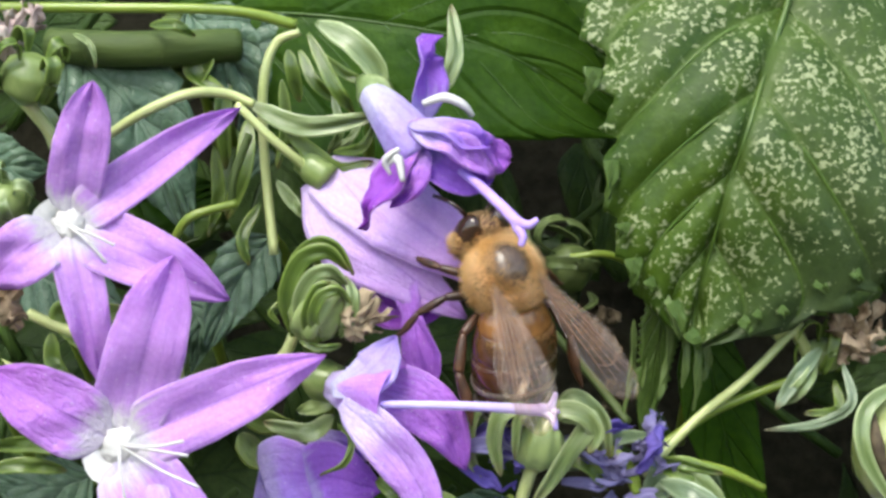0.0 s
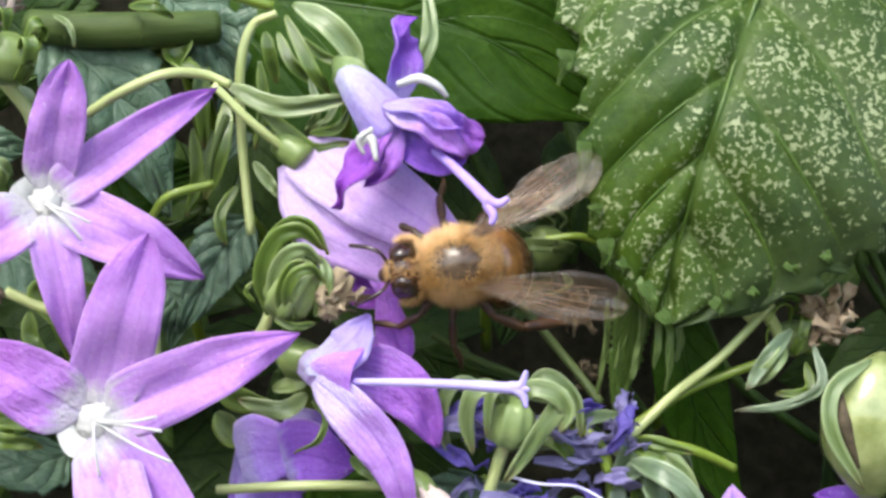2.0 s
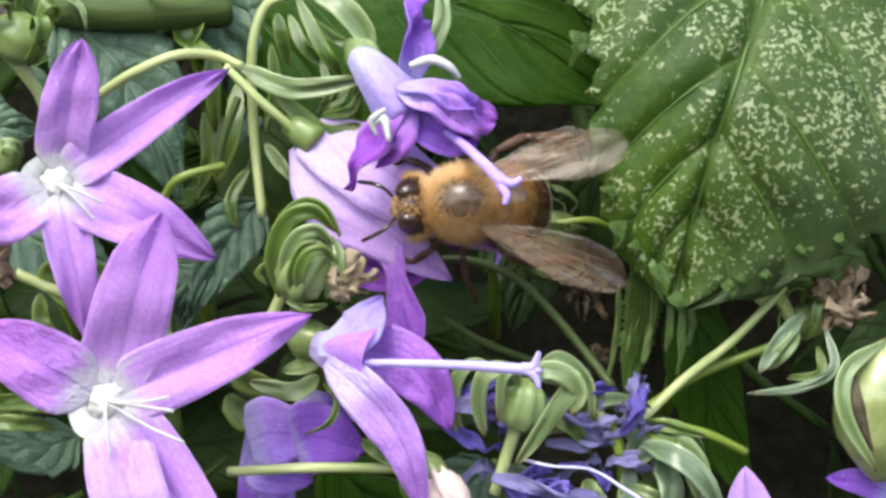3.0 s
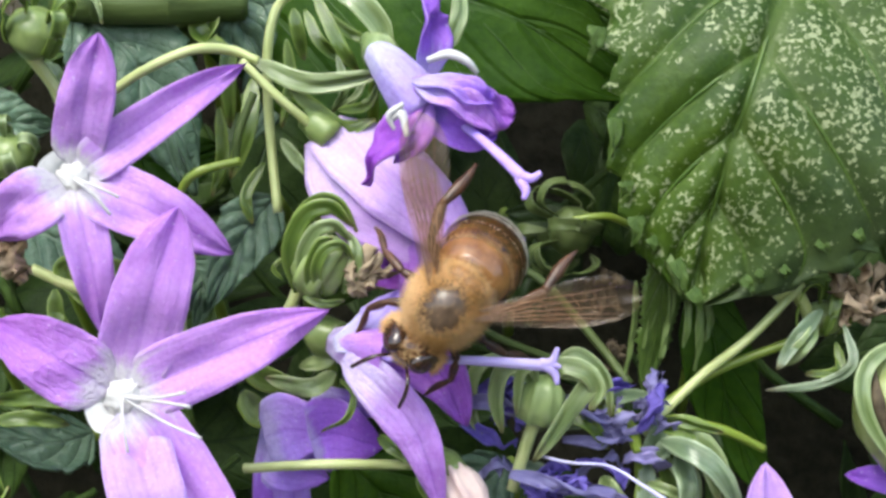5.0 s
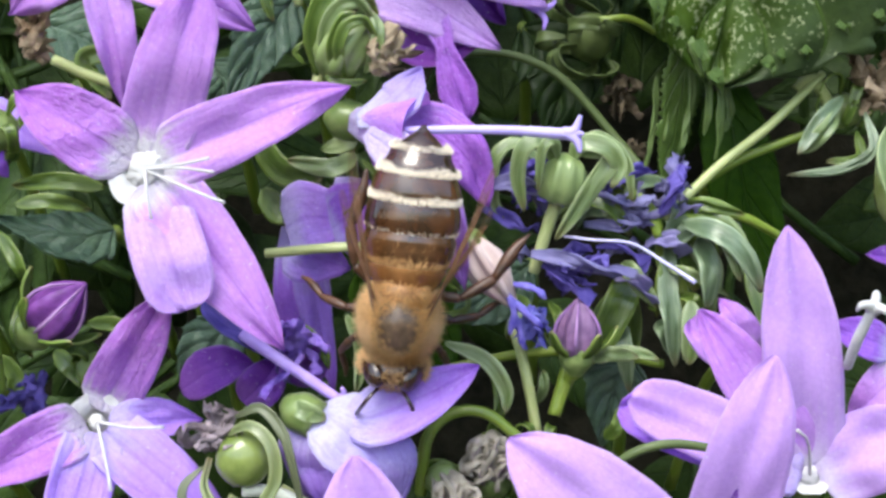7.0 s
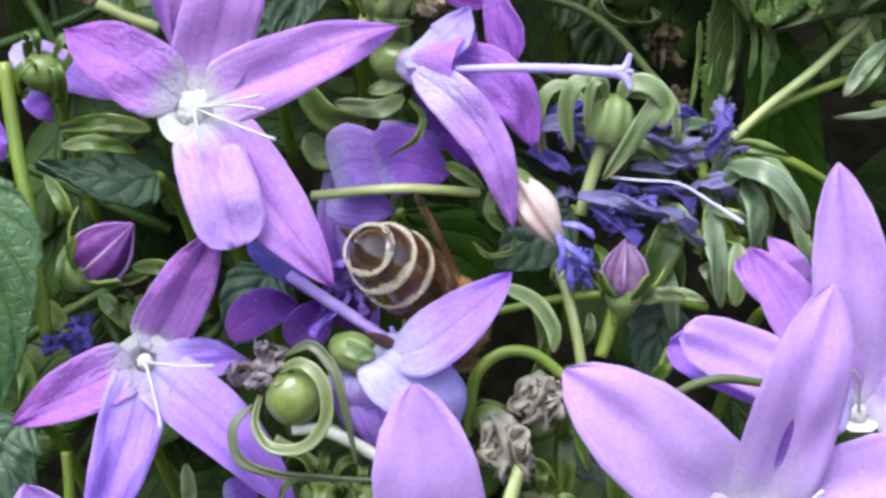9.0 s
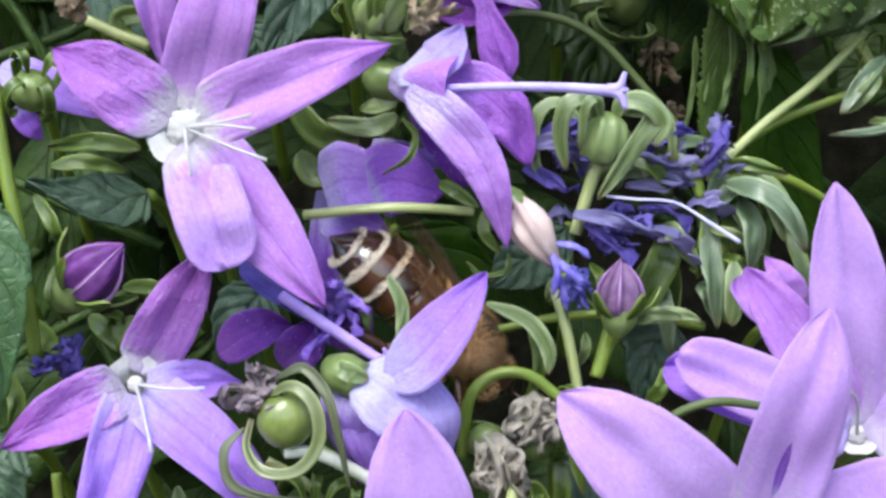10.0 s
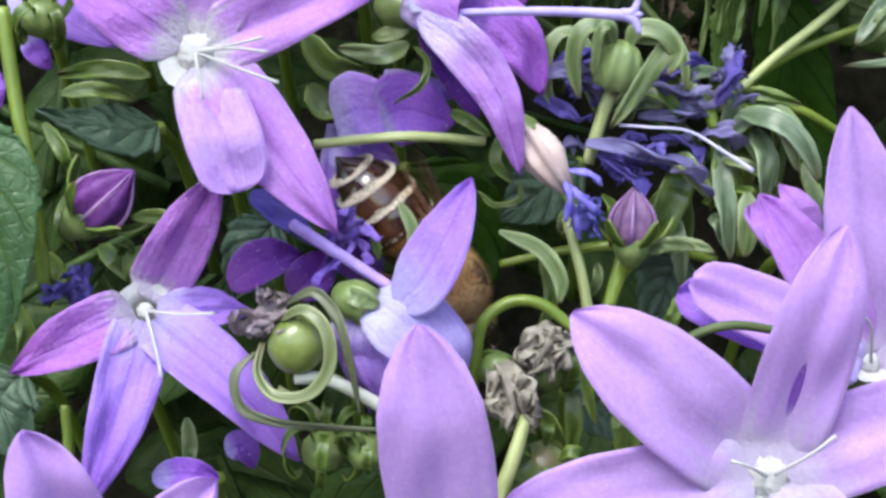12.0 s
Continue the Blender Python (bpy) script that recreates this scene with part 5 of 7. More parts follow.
bell = flower_of("drooping_bellflower", (-7.0, 2.5, 4.3), "washed-out pale lilac bellflower that drooped under the bee", [
    ("petal", petal([(-7.3, 2.5, 4.3), (-5.4, 0.8, 1.2), (-2.2, 0.0, -0.8), (2.0, 0.6, -3.4)], 4.6, (-0.25, -1, -0.1), 0.1, 0.4, BLADE_SHAPE, seed=7), PALE),
    ("petal", petal([(-3.2, 1.5, 0.4), (-1.6, 0.4, -2.2), (-0.9, 0.2, -4.5), (0.1, 0.4, -7.5)], 2.5, (-0.1, -1, 0.1), 0.4, 0.6, [(0, 1.0), (0.25, 0.8), (0.5, 0.42), (0.68, 0.7), (0.82, 0.95), (0.94, 0.7), (1, 0.15)], seed=8), SIDE_MAUVE),
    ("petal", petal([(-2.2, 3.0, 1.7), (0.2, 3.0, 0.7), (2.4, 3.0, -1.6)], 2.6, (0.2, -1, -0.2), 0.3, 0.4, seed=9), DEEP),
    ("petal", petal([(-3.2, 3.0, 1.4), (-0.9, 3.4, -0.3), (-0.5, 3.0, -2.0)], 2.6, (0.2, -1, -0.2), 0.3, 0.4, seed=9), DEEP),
    ("petal", petal([(-6.3, 2.6, 1.9), (-3.6, 1.6, -2.4), (-1.4, 1.2, -3.2), (0.8, 1.2, -3.0)], 2.6, (-0.2, -1, -0.2), 0.3, 0.6, seed=12), MAGENTA_DEEP),
    ("style", Build().tube([(1.5, 1.4, 0.4), (3.1, 1.0, -0.5), (4.5, 0.6, -1.2)], [0.2, 0.24, 0.28], 8), STYLE_BLUE),
    ("stigma_lobe", Build().tube([(4.3, 0.6, -1.2), (4.9, 0.4, -0.9), (5.2, 0.4, -0.6)], [0.2, 0.18, 0.1], 7), STYLE_BLUE),
    ("stigma_lobe", Build().tube([(4.3, 0.6, -1.2), (4.6, 0.4, -1.7), (4.5, 0.4, -2.3)], [0.2, 0.18, 0.1], 7), STYLE_BLUE),
    ("calyx", Build().tube([(-8.7, 2.6, 5.1), (-7.8, 2.5, 4.9), (-6.6, 2.2, 4.1)], [0.5, 1.0, 1.0], 14, 8), CALYX),
])
# its broad front petal is pulled down by the bee and springs back
PALE_HINGE = (-7.2, 2.5, 4.5)
pulled = part("petal", petal([(-7.2, 2.5, 4.5), (-3.6, 0.5, 3.5), (0.4, -0.5, 1.5), (4.7, 0.0, -1.0)], 5.2, (0.25, -1, 0.35), -0.2, 0.4, BLADE_SHAPE, seed=6), PALE, bell, "washed-out broad petal", origin=PALE_HINGE)
side = flower_of("side_bellflower", (-6.2, -1.0, -7.8), "lilac bellflower seen from the side with a long straight style", [
    ("corolla_tube", Build().tube([(-6.4, -1.0, -7.7), (-5.3, -1.4, -8.0), (-4.1, -1.8, -8.1), (-2.8, -2.2, -8.4)], [0.8, 1.4, 2.0, 2.5], 30, 14, flat=0.9, lobes=5, lobe=0.07, caps=False), SIDE_LILAC),
    ("petal", petal([(-6.2, -2.4, -7.9), (-4.1, -3.2, -6.9), (-2.5, -2.6, -4.9)], 2.9, (0.0, -1, 0.5), -0.1, 0.3, [(0, 0.3), (0.35, 0.85), (0.62, 1.0), (0.82, 0.66), (1, 0.04)], seed=1), WHITE_LILAC),
    ("petal", petal([(-5.6, -3.0, -8.5), (-3.3, -4.2, -10.3), (-1.2, -4.0, -13.2), (-0.1, -3.6, -17.3)], 2.7, (-0.3, -1, 0.1), 0.25, 0.7, seed=2), SIDE_LILAC),
    ("petal", petal([(-5.8, 0.5, -7.8), (-2.3, -1.0, -8.3), (-0.1, -1.2, -9.9), (1.3, -1.0, -12.6)], 3.4, (0.1, -1, 0.3), 0.25, 0.9, seed=3), SIDE_MAUVE),
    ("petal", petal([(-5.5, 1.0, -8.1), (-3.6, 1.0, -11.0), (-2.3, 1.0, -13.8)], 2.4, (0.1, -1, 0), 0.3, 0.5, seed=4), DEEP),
    ("style", Build().tube([(-3.4, -4.0, -8.5), (-0.3, -4.6, -8.5), (2.8, -5.0, -8.6), (5.6, -5.0, -8.8)], [0.2, 0.24, 0.27, 0.33], 10), STYLE),
    ("stigma_lobe", Build().tube([(5.2, -5.0, -8.7), (5.8, -5.2, -8.6), (6.1, -5.4, -7.8)], [0.32, 0.28, 0.12], 7), STYLE),
    ("stigma_lobe", Build().tube([(5.2, -5.0, -8.7), (5.9, -5.2, -9.1), (6.1, -5.4, -9.8)], [0.32, 0.28, 0.12], 7), STYLE),
    ("stigma_lobe", Build().tube([(5.3, -5.0, -8.7), (5.9, -5.2, -8.8), (6.2, -5.6, -8.8)], [0.32, 0.25, 0.12], 7), STYLE),
    ("calyx", Build().tube([(-8.0, 1.0, -7.2), (-7.1, 0.5, -7.5), (-6.0, 0.0, -7.8)], [0.6, 1.3, 1.1], 16, 8), CALYX),
])
cup = flower_of("cup_bellflower", (-8.9, -3.0, -23.7), "white and blue-lilac bellflower with one raised petal", [
    ("petal", petal([(-8.3, -3.8, -24.0), (-6.6, -4.9, -24.9), (-5.0, -5.0, -26.6), (-4.0, -4.0, -29.8)], 4.9, (0.2, -1, 0.4), 0.16, 0.9, [(0, 0.25), (0.06, 0.5), (0.18, 0.8), (0.4, 1.0), (0.7, 0.9), (0.9, 0.5), (1, 0.04)], seed=2), WHITE_LILAC),
    ("petal", petal([(-8.5, -3.5, -24.4), (-9.1, -4.0, -26.1), (-8.9, -3.0, -28.0), (-8.3, -2.0, -30.4)], 3.6, (-0.4, -1, 0.2), -0.3, 0.4, BLADE_SHAPE, seed=3), BLUISH),
    ("petal", petal([(-8.3, -3.0, -24.6), (-7.6, -4.0, -27.3), (-6.7, -3.0, -30.5)], 3.4, (0, -1, 0.2), -0.2, 0.4, BLADE_SHAPE, seed=4), BLUISH),
    ("calyx", Build().tube([(-10.0, -3.0, -23.6), (-9.3, -3.5, -24.0), (-8.2, -4.0, -24.5)], [0.6, 1.2, 1.1], 14, 8), CALYX),
    ("sepal", Build().sheet([(-9.5, -4.4, -23.6), (-8.8, -4.8, -23.9), (-7.7, -4.6, -24.3)], 1.1, TO_US, STRAP_SHAPE, 0.16, 0.2), SEPAL_PALE),
])
# the raised petal hangs on its base and is pushed upright as the bee climbs behind it
CUP_HINGE = (-6.7, -4.5, -24.4)
raised = part("petal", petal([(-6.7, -4.5, -24.4), (-5.0, -5.5, -23.1), (-3.3, -5.8, -21.1), (-1.4, -5.0, -18.5)], 3.6, (-0.2, -1, 0.3), 0.12, 0.3, seed=1), BLUISH, cup, "raised blue-lilac petal", origin=CUP_HINGE)
flower_of("shaded_bellflower", (-9.9, 3.0, -13.8), "bluish purple bellflower in shade behind a stem", [
    ("petal", petal([(-10.7, 3.0, -13.8), (-9.2, 2.0, -13.2), (-6.5, 2.0, -13.5)], 4.6, (-0.2, -1, 0.1), 0.1, 0.3, BLADE_SHAPE, seed=1), BLUISH),
    ("petal", petal([(-8.0, 2.0, -13.9), (-6.5, 1.0, -13.3), (-3.6, 1.0, -14.1)], 4.4, (0.1, -1, 0.2), 0.15, 0.4, seed=2), VIOLET),
    ("petal", petal([(-10.6, 4.0, -14.8), (-9.3, 3.5, -15.5), (-6.9, 3.0, -16.2)], 3.6, (0, -1, 0), 0.1, 0.3, BLADE_SHAPE, seed=3), BLUISH),
    ("petal", petal([(-9.8, 6.5, -13.1), (-9.3, 6.2, -18.2), (-8.1, 6.5, -23.8)], 2.4, (-0.2, -1, 0.1), 0.25, 0.4, BLADE_SHAPE, seed=6), BLUISH),
    ("petal", petal([(-10.9, 7.0, -13.6), (-10.7, 6.8, -18.5), (-9.4, 7.2, -22.6)], 2.2, (-0.3, -1, 0.1), 0.25, 0.4, BLADE_SHAPE, seed=7), VIOLET),
    ("petal", petal([(-7.9, 3.0, -11.2), (-5.9, 3.0, -11.8), (-2.9, 3.0, -12.2)], 1.8, (0, -1, 0.2), 0.1, 0.3, BLADE_SHAPE, seed=4), BLUISH),
])
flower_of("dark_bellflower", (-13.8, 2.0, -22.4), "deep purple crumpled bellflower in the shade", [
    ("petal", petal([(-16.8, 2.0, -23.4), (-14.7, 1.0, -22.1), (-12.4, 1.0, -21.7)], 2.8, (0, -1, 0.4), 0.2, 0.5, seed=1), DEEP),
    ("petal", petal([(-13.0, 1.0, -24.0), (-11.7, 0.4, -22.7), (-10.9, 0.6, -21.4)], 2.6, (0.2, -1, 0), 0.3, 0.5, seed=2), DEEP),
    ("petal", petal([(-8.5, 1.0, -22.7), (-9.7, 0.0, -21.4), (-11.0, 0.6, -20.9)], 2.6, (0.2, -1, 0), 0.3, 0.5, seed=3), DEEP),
    ("petal", petal([(-15.2, 0.0, -18.1), (-13.5, -0.6, -19.4), (-10.9, -0.6, -21.3)], 1.6, (0.2, -1, 0.3), 0.5, 0.7, seed=4), WITHER),
    ("style", Build().tube([(-12.8, -1.0, -19.9), (-9.9, -2.0, -21.7), (-6.7, -3.0, -23.7)], [0.34, 0.34, 0.3], 9), STYLE_BLUE),
    ("stigma_lobe", Build().tube([(-7.2, -3.0, -23.4), (-6.8, -3.4, -23.1), (-6.9, -3.6, -22.7)], [0.22, 0.2, 0.1], 7), STYLE_BLUE),
    ("stigma_lobe", Build().tube([(-7.2, -3.0, -23.4), (-7.2, -3.4, -23.8), (-7.1, -3.6, -24.1)], [0.22, 0.2, 0.1], 7), STYLE_BLUE),
])
flower_of("edge_bellflower", (23.4, -2.0, -19.7), "dark violet petals behind the pale flower", [
    ("petal", petal([(24.0, -2.0, -20.7), (22.3, -2.6, -20.0), (20.5, -2.0, -19.3)], 2.4, (0, -1, 0.3), 0.2, 0.3, seed=1), VIOLET),
    ("petal", petal([(24.7, -2.0, -21.3), (23.2, -2.6, -22.9), (21.5, -2.0, -24.5)], 2.6, (0, -1, 0.3), 0.2, 0.3, seed=2), LILAC),
    ("petal", petal([(27.0, -1.0, -16.4), (24.8, -1.6, -15.5), (22.8, -1.0, -15.3)], 1.6, (0, -1, 0.3), 0.2, 0.3, seed=3), VIOLET),
])
flower_of("notched_bellflower", (15.2, -3.6, -21.2), "small lilac petals with a notch behind the large flowers", [
    ("petal", petal([(15.1, -4.0, -21.5), (13.3, -5.0, -20.2), (12.3, -4.6, -18.8)], 2.2, (0, -1, 0.3), 0.2, 0.4, BLUNT_SHAPE, seed=1), LILAC),
    ("petal", petal([(15.8, -3.6, -21.2), (15.0, -4.4, -19.4), (13.9, -4.0, -17.7)], 1.9, (0, -1, 0.3), 0.3, 0.4, seed=2), LILAC),
])
stem([(6.9, -8.0, -27.2), (8.4, -8.6, -25.7), (10.5, -8.8, -25.1), (13.5, -8.4, -25.5)], [0.26, 0.3, 0.28], STEM_DULL_SHADED, "green stem between two large flowers")
flower_of("low_bellflower", (-16.9, -2.0, -34.2), "small blue-violet petals low among the stems", [
    ("petal", petal([(-20.2, -3.0, -33.9), (-18.3, -3.4, -33.6), (-16.5, -3.0, -33.9)], 1.8, (0, -1, 0.3), 0.2, 0.3, seed=1), VIOLET),
    ("petal", petal([(-16.8, 1.0, -33.0), (-15.8, 1.0, -32.7), (-15.1, 1.0, -34.0)], 1.8, (0, -1, 0.3), 0.2, 0.3, seed=2), VIOLET),
])
flower_of("hidden_bellflower", (-27.9, 3.0, -7.2), "blue-violet petals in shade behind a stem", [
    ("petal", petal([(-29.9, 3.0, -6.5), (-27.6, 3.0, -7.5), (-23.6, 3.0, -9.5)], 2.6, (0, -1, 0.4), 0.2, 0.3, seed=1), BLUISH),
    ("petal", petal([(-29.2, 4.0, -8.7), (-28.5, 4.0, -9.7), (-27.7, 4.0, -10.7)], 1.5, (0, -1, 0.2), 0.2, 0.3, seed=2), VIOLET),
    ("petal", petal([(-31.0, 0.0, -10.6), (-30.0, 0.0, -11.9), (-29.5, 0.0, -13.4)], 1.5, (0, -1, 0.2), 0.2, 0.3, seed=2), VIOLET),
])

# ---- buds, seed heads, withered flowers ----
CC = "green calyx with looped sepals after flowering"
nest = thing("curled_calyx", (-6.8, -0.5, -3.0), CC, "seed head", "green calyces with curled sepals")
part("calyx", Build().tube([(-7.8, 0.0, -5.0), (-7.3, -0.8, -3.9), (-6.5, -1.2, -2.8), (-5.8, -1.0, -2.2)], [0.6, 1.4, 1.45, 1.1, 0.5], 36, 20, lobes=7, lobe=0.13), plain_mat("pale_ribbed_calyx", (0.12, 0.19, 0.04), (0.38, 0.46, 0.19), 1.0, 0.28, 0.5, 0.06, "UV", 0.15), nest)
for pts, w, m in (
    ([(-8.6, 0.0, -5.0), (-8.8, -1.2, -2.6), (-7.9, -1.8, -0.6), (-6.4, -2.0, -0.1), (-5.2, -1.6, -1.2)], 1.1, SEPAL),
    ([(-8.0, -0.8, -4.8), (-8.0, -2.0, -2.9), (-7.2, -2.6, -1.5), (-6.1, -2.6, -1.2), (-5.2, -2.0, -2.1)], 0.9, SEPAL_PALE),
    ([(-6.9, -1.4, -5.2), (-7.2, -2.6, -3.8), (-6.7, -3.0, -2.6), (-5.7, -2.8, -2.3), (-5.0, -2.0, -3.3)], 0.7, SEPAL),
    ([(-5.8, -1.0, -5.0), (-5.2, -2.0, -3.9), (-5.0, -2.2, -2.6), (-5.5, -1.8, -1.5)], 0.8, SEPAL_PALE),
    ([(-9.0, 1.0, -3.5), (-8.6, 0.6, -0.9), (-7.2, 0.0, 0.4), (-5.9, 0.0, 0.0), (-5.0, 0.4, -1.7)], 0.8, SEPAL),
    ([(-7.6, -1.4, -5.0), (-7.6, -2.4, -3.6), (-7.0, -2.9, -2.2), (-6.2, -2.9, -1.8)], 0.6, SEPAL),
    ([(-8.1, -1.0, -5.2), (-6.9, -1.4, -5.6), (-5.7, -1.0, -5.4)], 0.5, SEPAL),
    ([(-9.4, 0.4, -4.3), (-9.9, 0.2, -3.6), (-9.3, 0.4, -2.9)], 0.3, SEPAL),
):
    part("sepal", Build().sheet(pts, w, (-0.2, -1, 0.3), STRAP_SHAPE, 0.12, 0.25, 0, 0.15, 0.9, 34, 6), m, nest)
stem([(-7.9, 2.0, -1.9), (-9.1, 2.0, -5.9), (-10.9, 3.0, -7.2)], [0.4, 0.42, 0.4], STEM_PALE, "short pale stem of a calyx")
cal = thing("curled_calyx", (5.1, -0.5, -12.0), "small green calyx with drooping glossy sepals", "seed head", "green calyces with curled sepals")
part("calyx", Build().tube([(5.2, -0.6, -12.2), (5.3, -1.0, -11.6), (5.5, -1.4, -10.7), (5.6, -1.0, -9.7)], [0.5, 1.35, 1.5, 1.25, 0.4], 40, 20, lobes=10, lobe=0.06), plain_mat("ribbed_calyx", (0.11, 0.18, 0.04), (0.36, 0.44, 0.18), 1.0, 0.28, 0.5, 0.06, "UV", 0.15), cal)
for pts, w in (
    ([(5.0, -1.8, -10.2), (4.2, -2.6, -9.0), (3.2, -2.6, -9.4), (2.9, -2.0, -11.0), (3.3, -1.5, -12.9)], 1.4),
    ([(4.6, 0.4, -10.2), (2.9, 0.2, -8.9), (1.7, 0.2, -9.8), (1.6, 0.6, -12.0), (2.2, 0.6, -13.3)], 1.1),
    ([(5.2, -2.2, -10.0), (4.8, -3.0, -9.0), (4.2, -3.0, -9.6), (4.0, -2.4, -11.8)], 0.9),
    ([(5.9, -1.6, -10.1), (6.5, -2.2, -9.1), (7.8, -2.4, -9.3), (8.6, -2.2, -10.4), (8.2, -2.0, -11.6)], 1.5),
    ([(6.2, 0.6, -9.7), (7.6, 0.4, -8.5), (9.3, 0.6, -9.9), (9.7, 0.8, -12.3)], 1.0),
):
    part("sepal", Build().sheet(pts, w * 0.75, (-0.1, -1, 0.4), STRAP_SHAPE, 0.11, 0.2, 0, 0.15, 0.3, 34, 6), SEPAL_PALE, cal)
part("stalk", Build().tube([(5.2, -0.6, -12.2), (4.7, -0.4, -13.7), (3.9, 0.0, -16.4)], [0.42, 0.36], 8), STEM_PALE, cal)
strap([(6.4, -1.5, -9.6), (8.2, -2.0, -9.6), (6.9, -2.0, -11.8), (5.0, -1.5, -14.5)], 1.5, (0.2, -1, 0), SEPAL_PALE, "long glossy drooping sepal", "curled_sepal", 0.3, category="sepal")
# the calyx set back gets its shade from the darkened stem colour
curl_calyx((8.2, 10.0, -1.3), 1.7, (-0.9, -0.4, 0.1), "green calyx in the shade with curled sepals", (STEM_DULL_SHADED, STEM_DULL_SHADED), 1.1, 6, None, 3, spread=0.8)
curl_calyx((22.9, 4.0, -6.6), 1.2, (0.3, -0.3, 1), "green calyx with hanging sepals under a dry flower", (CALYX, SEPAL), 1.1, 4, [(20.8, 3.0, -4.8), (19.8, 3.0, -5.5)], 4)
OLIVE = plain_mat("olive_sepal", (0.06, 0.075, 0.035), (0.21, 0.23, 0.13), 1.0, 0.3, 0.5, 0.06, "UV", 0.2)
ball = thing("round_capsule", (-12.0, -5.0, -26.4), "round glossy green seed capsule with looping sepals", "seed capsule")
part("capsule", Build().ball((-12.1, -5.0, -26.4), (1.6, 1.45, 1.6), None, 26, 18, 0.06), plain_mat("glossy_capsule", (0.09, 0.13, 0.025), (0.22, 0.27, 0.07), 0.6, 0.2, 0.6, 0.04), ball)
part("sepal", Build().sheet([(-12.9, -5.6, -25.0), (-11.6, -6.4, -24.5), (-10.4, -6.9, -25.5), (-10.2, -7.0, -27.4), (-11.3, -6.9, -28.9), (-13.1, -6.7, -29.0), (-14.1, -6.2, -27.8), (-13.9, -5.6, -26.3)], 0.7, (0.1, -1, 0.3), [(0, 0.5), (0.2, 1), (0.7, 1), (1, 0.4)], 0.12, 0.25, 0, 0.12, 0.5, 50, 8), plain_mat("glossy_sepal", (0.12, 0.16, 0.045), (0.36, 0.40, 0.19), 1.0, 0.2, 0.6, 0.06, "UV", 0.25, True), ball, "broad glossy sepal curled round the capsule")
for pts, w in (
    ([(-14.3, -5.4, -26.8), (-15.3, -5.8, -28.0), (-14.9, -6.0, -29.7), (-13.2, -6.0, -30.4), (-10.5, -5.8, -30.7), (-6.6, -5.4, -30.9)], 0.34),
    ([(-12.6, -5.2, -24.2), (-11.1, -6.0, -23.6), (-9.8, -6.6, -24.9), (-9.1, -6.6, -27.3), (-8.6, -6.0, -30.0)], 0.36),
):
    part("sepal", Build().sheet(pts, w * 1.7, (0.3, -1, 0.5), STRAP_SHAPE, 0.1, 0.4, 0, 0.25, 1.4, 60, 6), OLIVE, ball, "grey-green narrow sepal")
part("stalk", Build().tube([(-12.2, -5.0, -28.2), (-10.6, -4.6, -28.3), (-8.8, -4.4, -29.1), (-6.4, -4.0, -30.5)], [0.34, 0.36], 8), plain_mat("whitish_stalk", (0.50, 0.53, 0.38), (0.76, 0.77, 0.66), 0.8, 0.4, 0.4, 0.04), ball, "whitish stalk")
curl_calyx((-10.8, -3.0, -32.4), 1.3, (0.1, -0.5, 0.8), CC, (CALYX, SEPAL), 1.15, 6, None, 6, spread=0.75, slim=0.5)
curl_calyx((-8.4, -4.0, -32.3), 1.1, (0.1, -0.9, 0.8), "small round green calyx", (CALYX, SEPAL), 0.9, 4, None, 7)
curl_calyx((4.3, 0.0, -27.3), 1.2, (0.1, -0.5, 0.8), CC, (CALYX, SEPAL), 1.0, 4, None, 8)
curl_calyx((2.2, 0.0, -27.7), 1.4, (0.1, -0.8, 0.8), "green calyx with a dry brown tip", (CALYX, SEPAL), 0.9, 4, None, 9)
curl_calyx((1.3, -1.0, -33.6), 1.6, (0.1, -0.8, 0.6), "pale green fading calyx", (SEPAL_PALE, SEPAL), 0.8, 4, None, 10)
curl_calyx((-23.4, -1.0, 9.8), 1.7, (0.4, -0.5, 0.8), "green seed head with one broad glossy sepal", (CALYX, SEPAL), 0.8, 4, [(-22.9, 1.0, 7.1), (-22.3, 2.0, 5.5)], 11)
curl_calyx((-25.1, 0.0, 2.8), 1.4, (0, -0.9, 0.5), "pale green calyx behind a star flower", (CALYX, SEPAL_PALE), 0.8, 4, None, 12)
curl_calyx((-21.9, 2.0, -22.3), 1.2, (0.3, -0.9, 0.5), "small green calyx in the shade", (CALYX, SEPAL), 0.8, 4, None, 13)
curl_calyx((-27.1, 0.0, -8.2), 1.3, (0.3, -0.9, 0.5), "curled green sepals on a stem", (CALYX, SEPAL), 1.1, 4, None, 14)
bud((-24.6, -1.0, -19.7), (-21.5, -2.0, -17.0), 1.5, "deep purple ribbed flower bud in green sepals")
bud((6.3, -1.0, -21.2), (6.4, -1.5, -17.8), 1.2, "pale mauve flower bud with ridges", plain_mat("mauve_bud", (0.10, 0.05, 0.13), (0.25, 0.14, 0.27), 1.4, 0.5, 0.3, 0.06), BUD_RIB, 5, [(5.8, 0.0, -22.7), (5.1, 0.0, -24.6)])
pod = thing("seed_pod", (25.8, -2.0, -12.0), "large round green seed pod with a dark slit", "seed pod")
part("pod_body", Build().tube([(26.8, -2.0, -7.6), (25.9, -3.0, -9.4), (25.2, -3.0, -11.9), (25.8, -2.0, -14.9)], [1.0, 2.2, 2.6, 2.3, 1.0], 24, 20, lobes=5, lobe=0.05), plain_mat("pale_green_pod", (0.13, 0.165, 0.04), (0.36, 0.39, 0.17), 0.5, 0.14, 0.8, 0.05), pod)
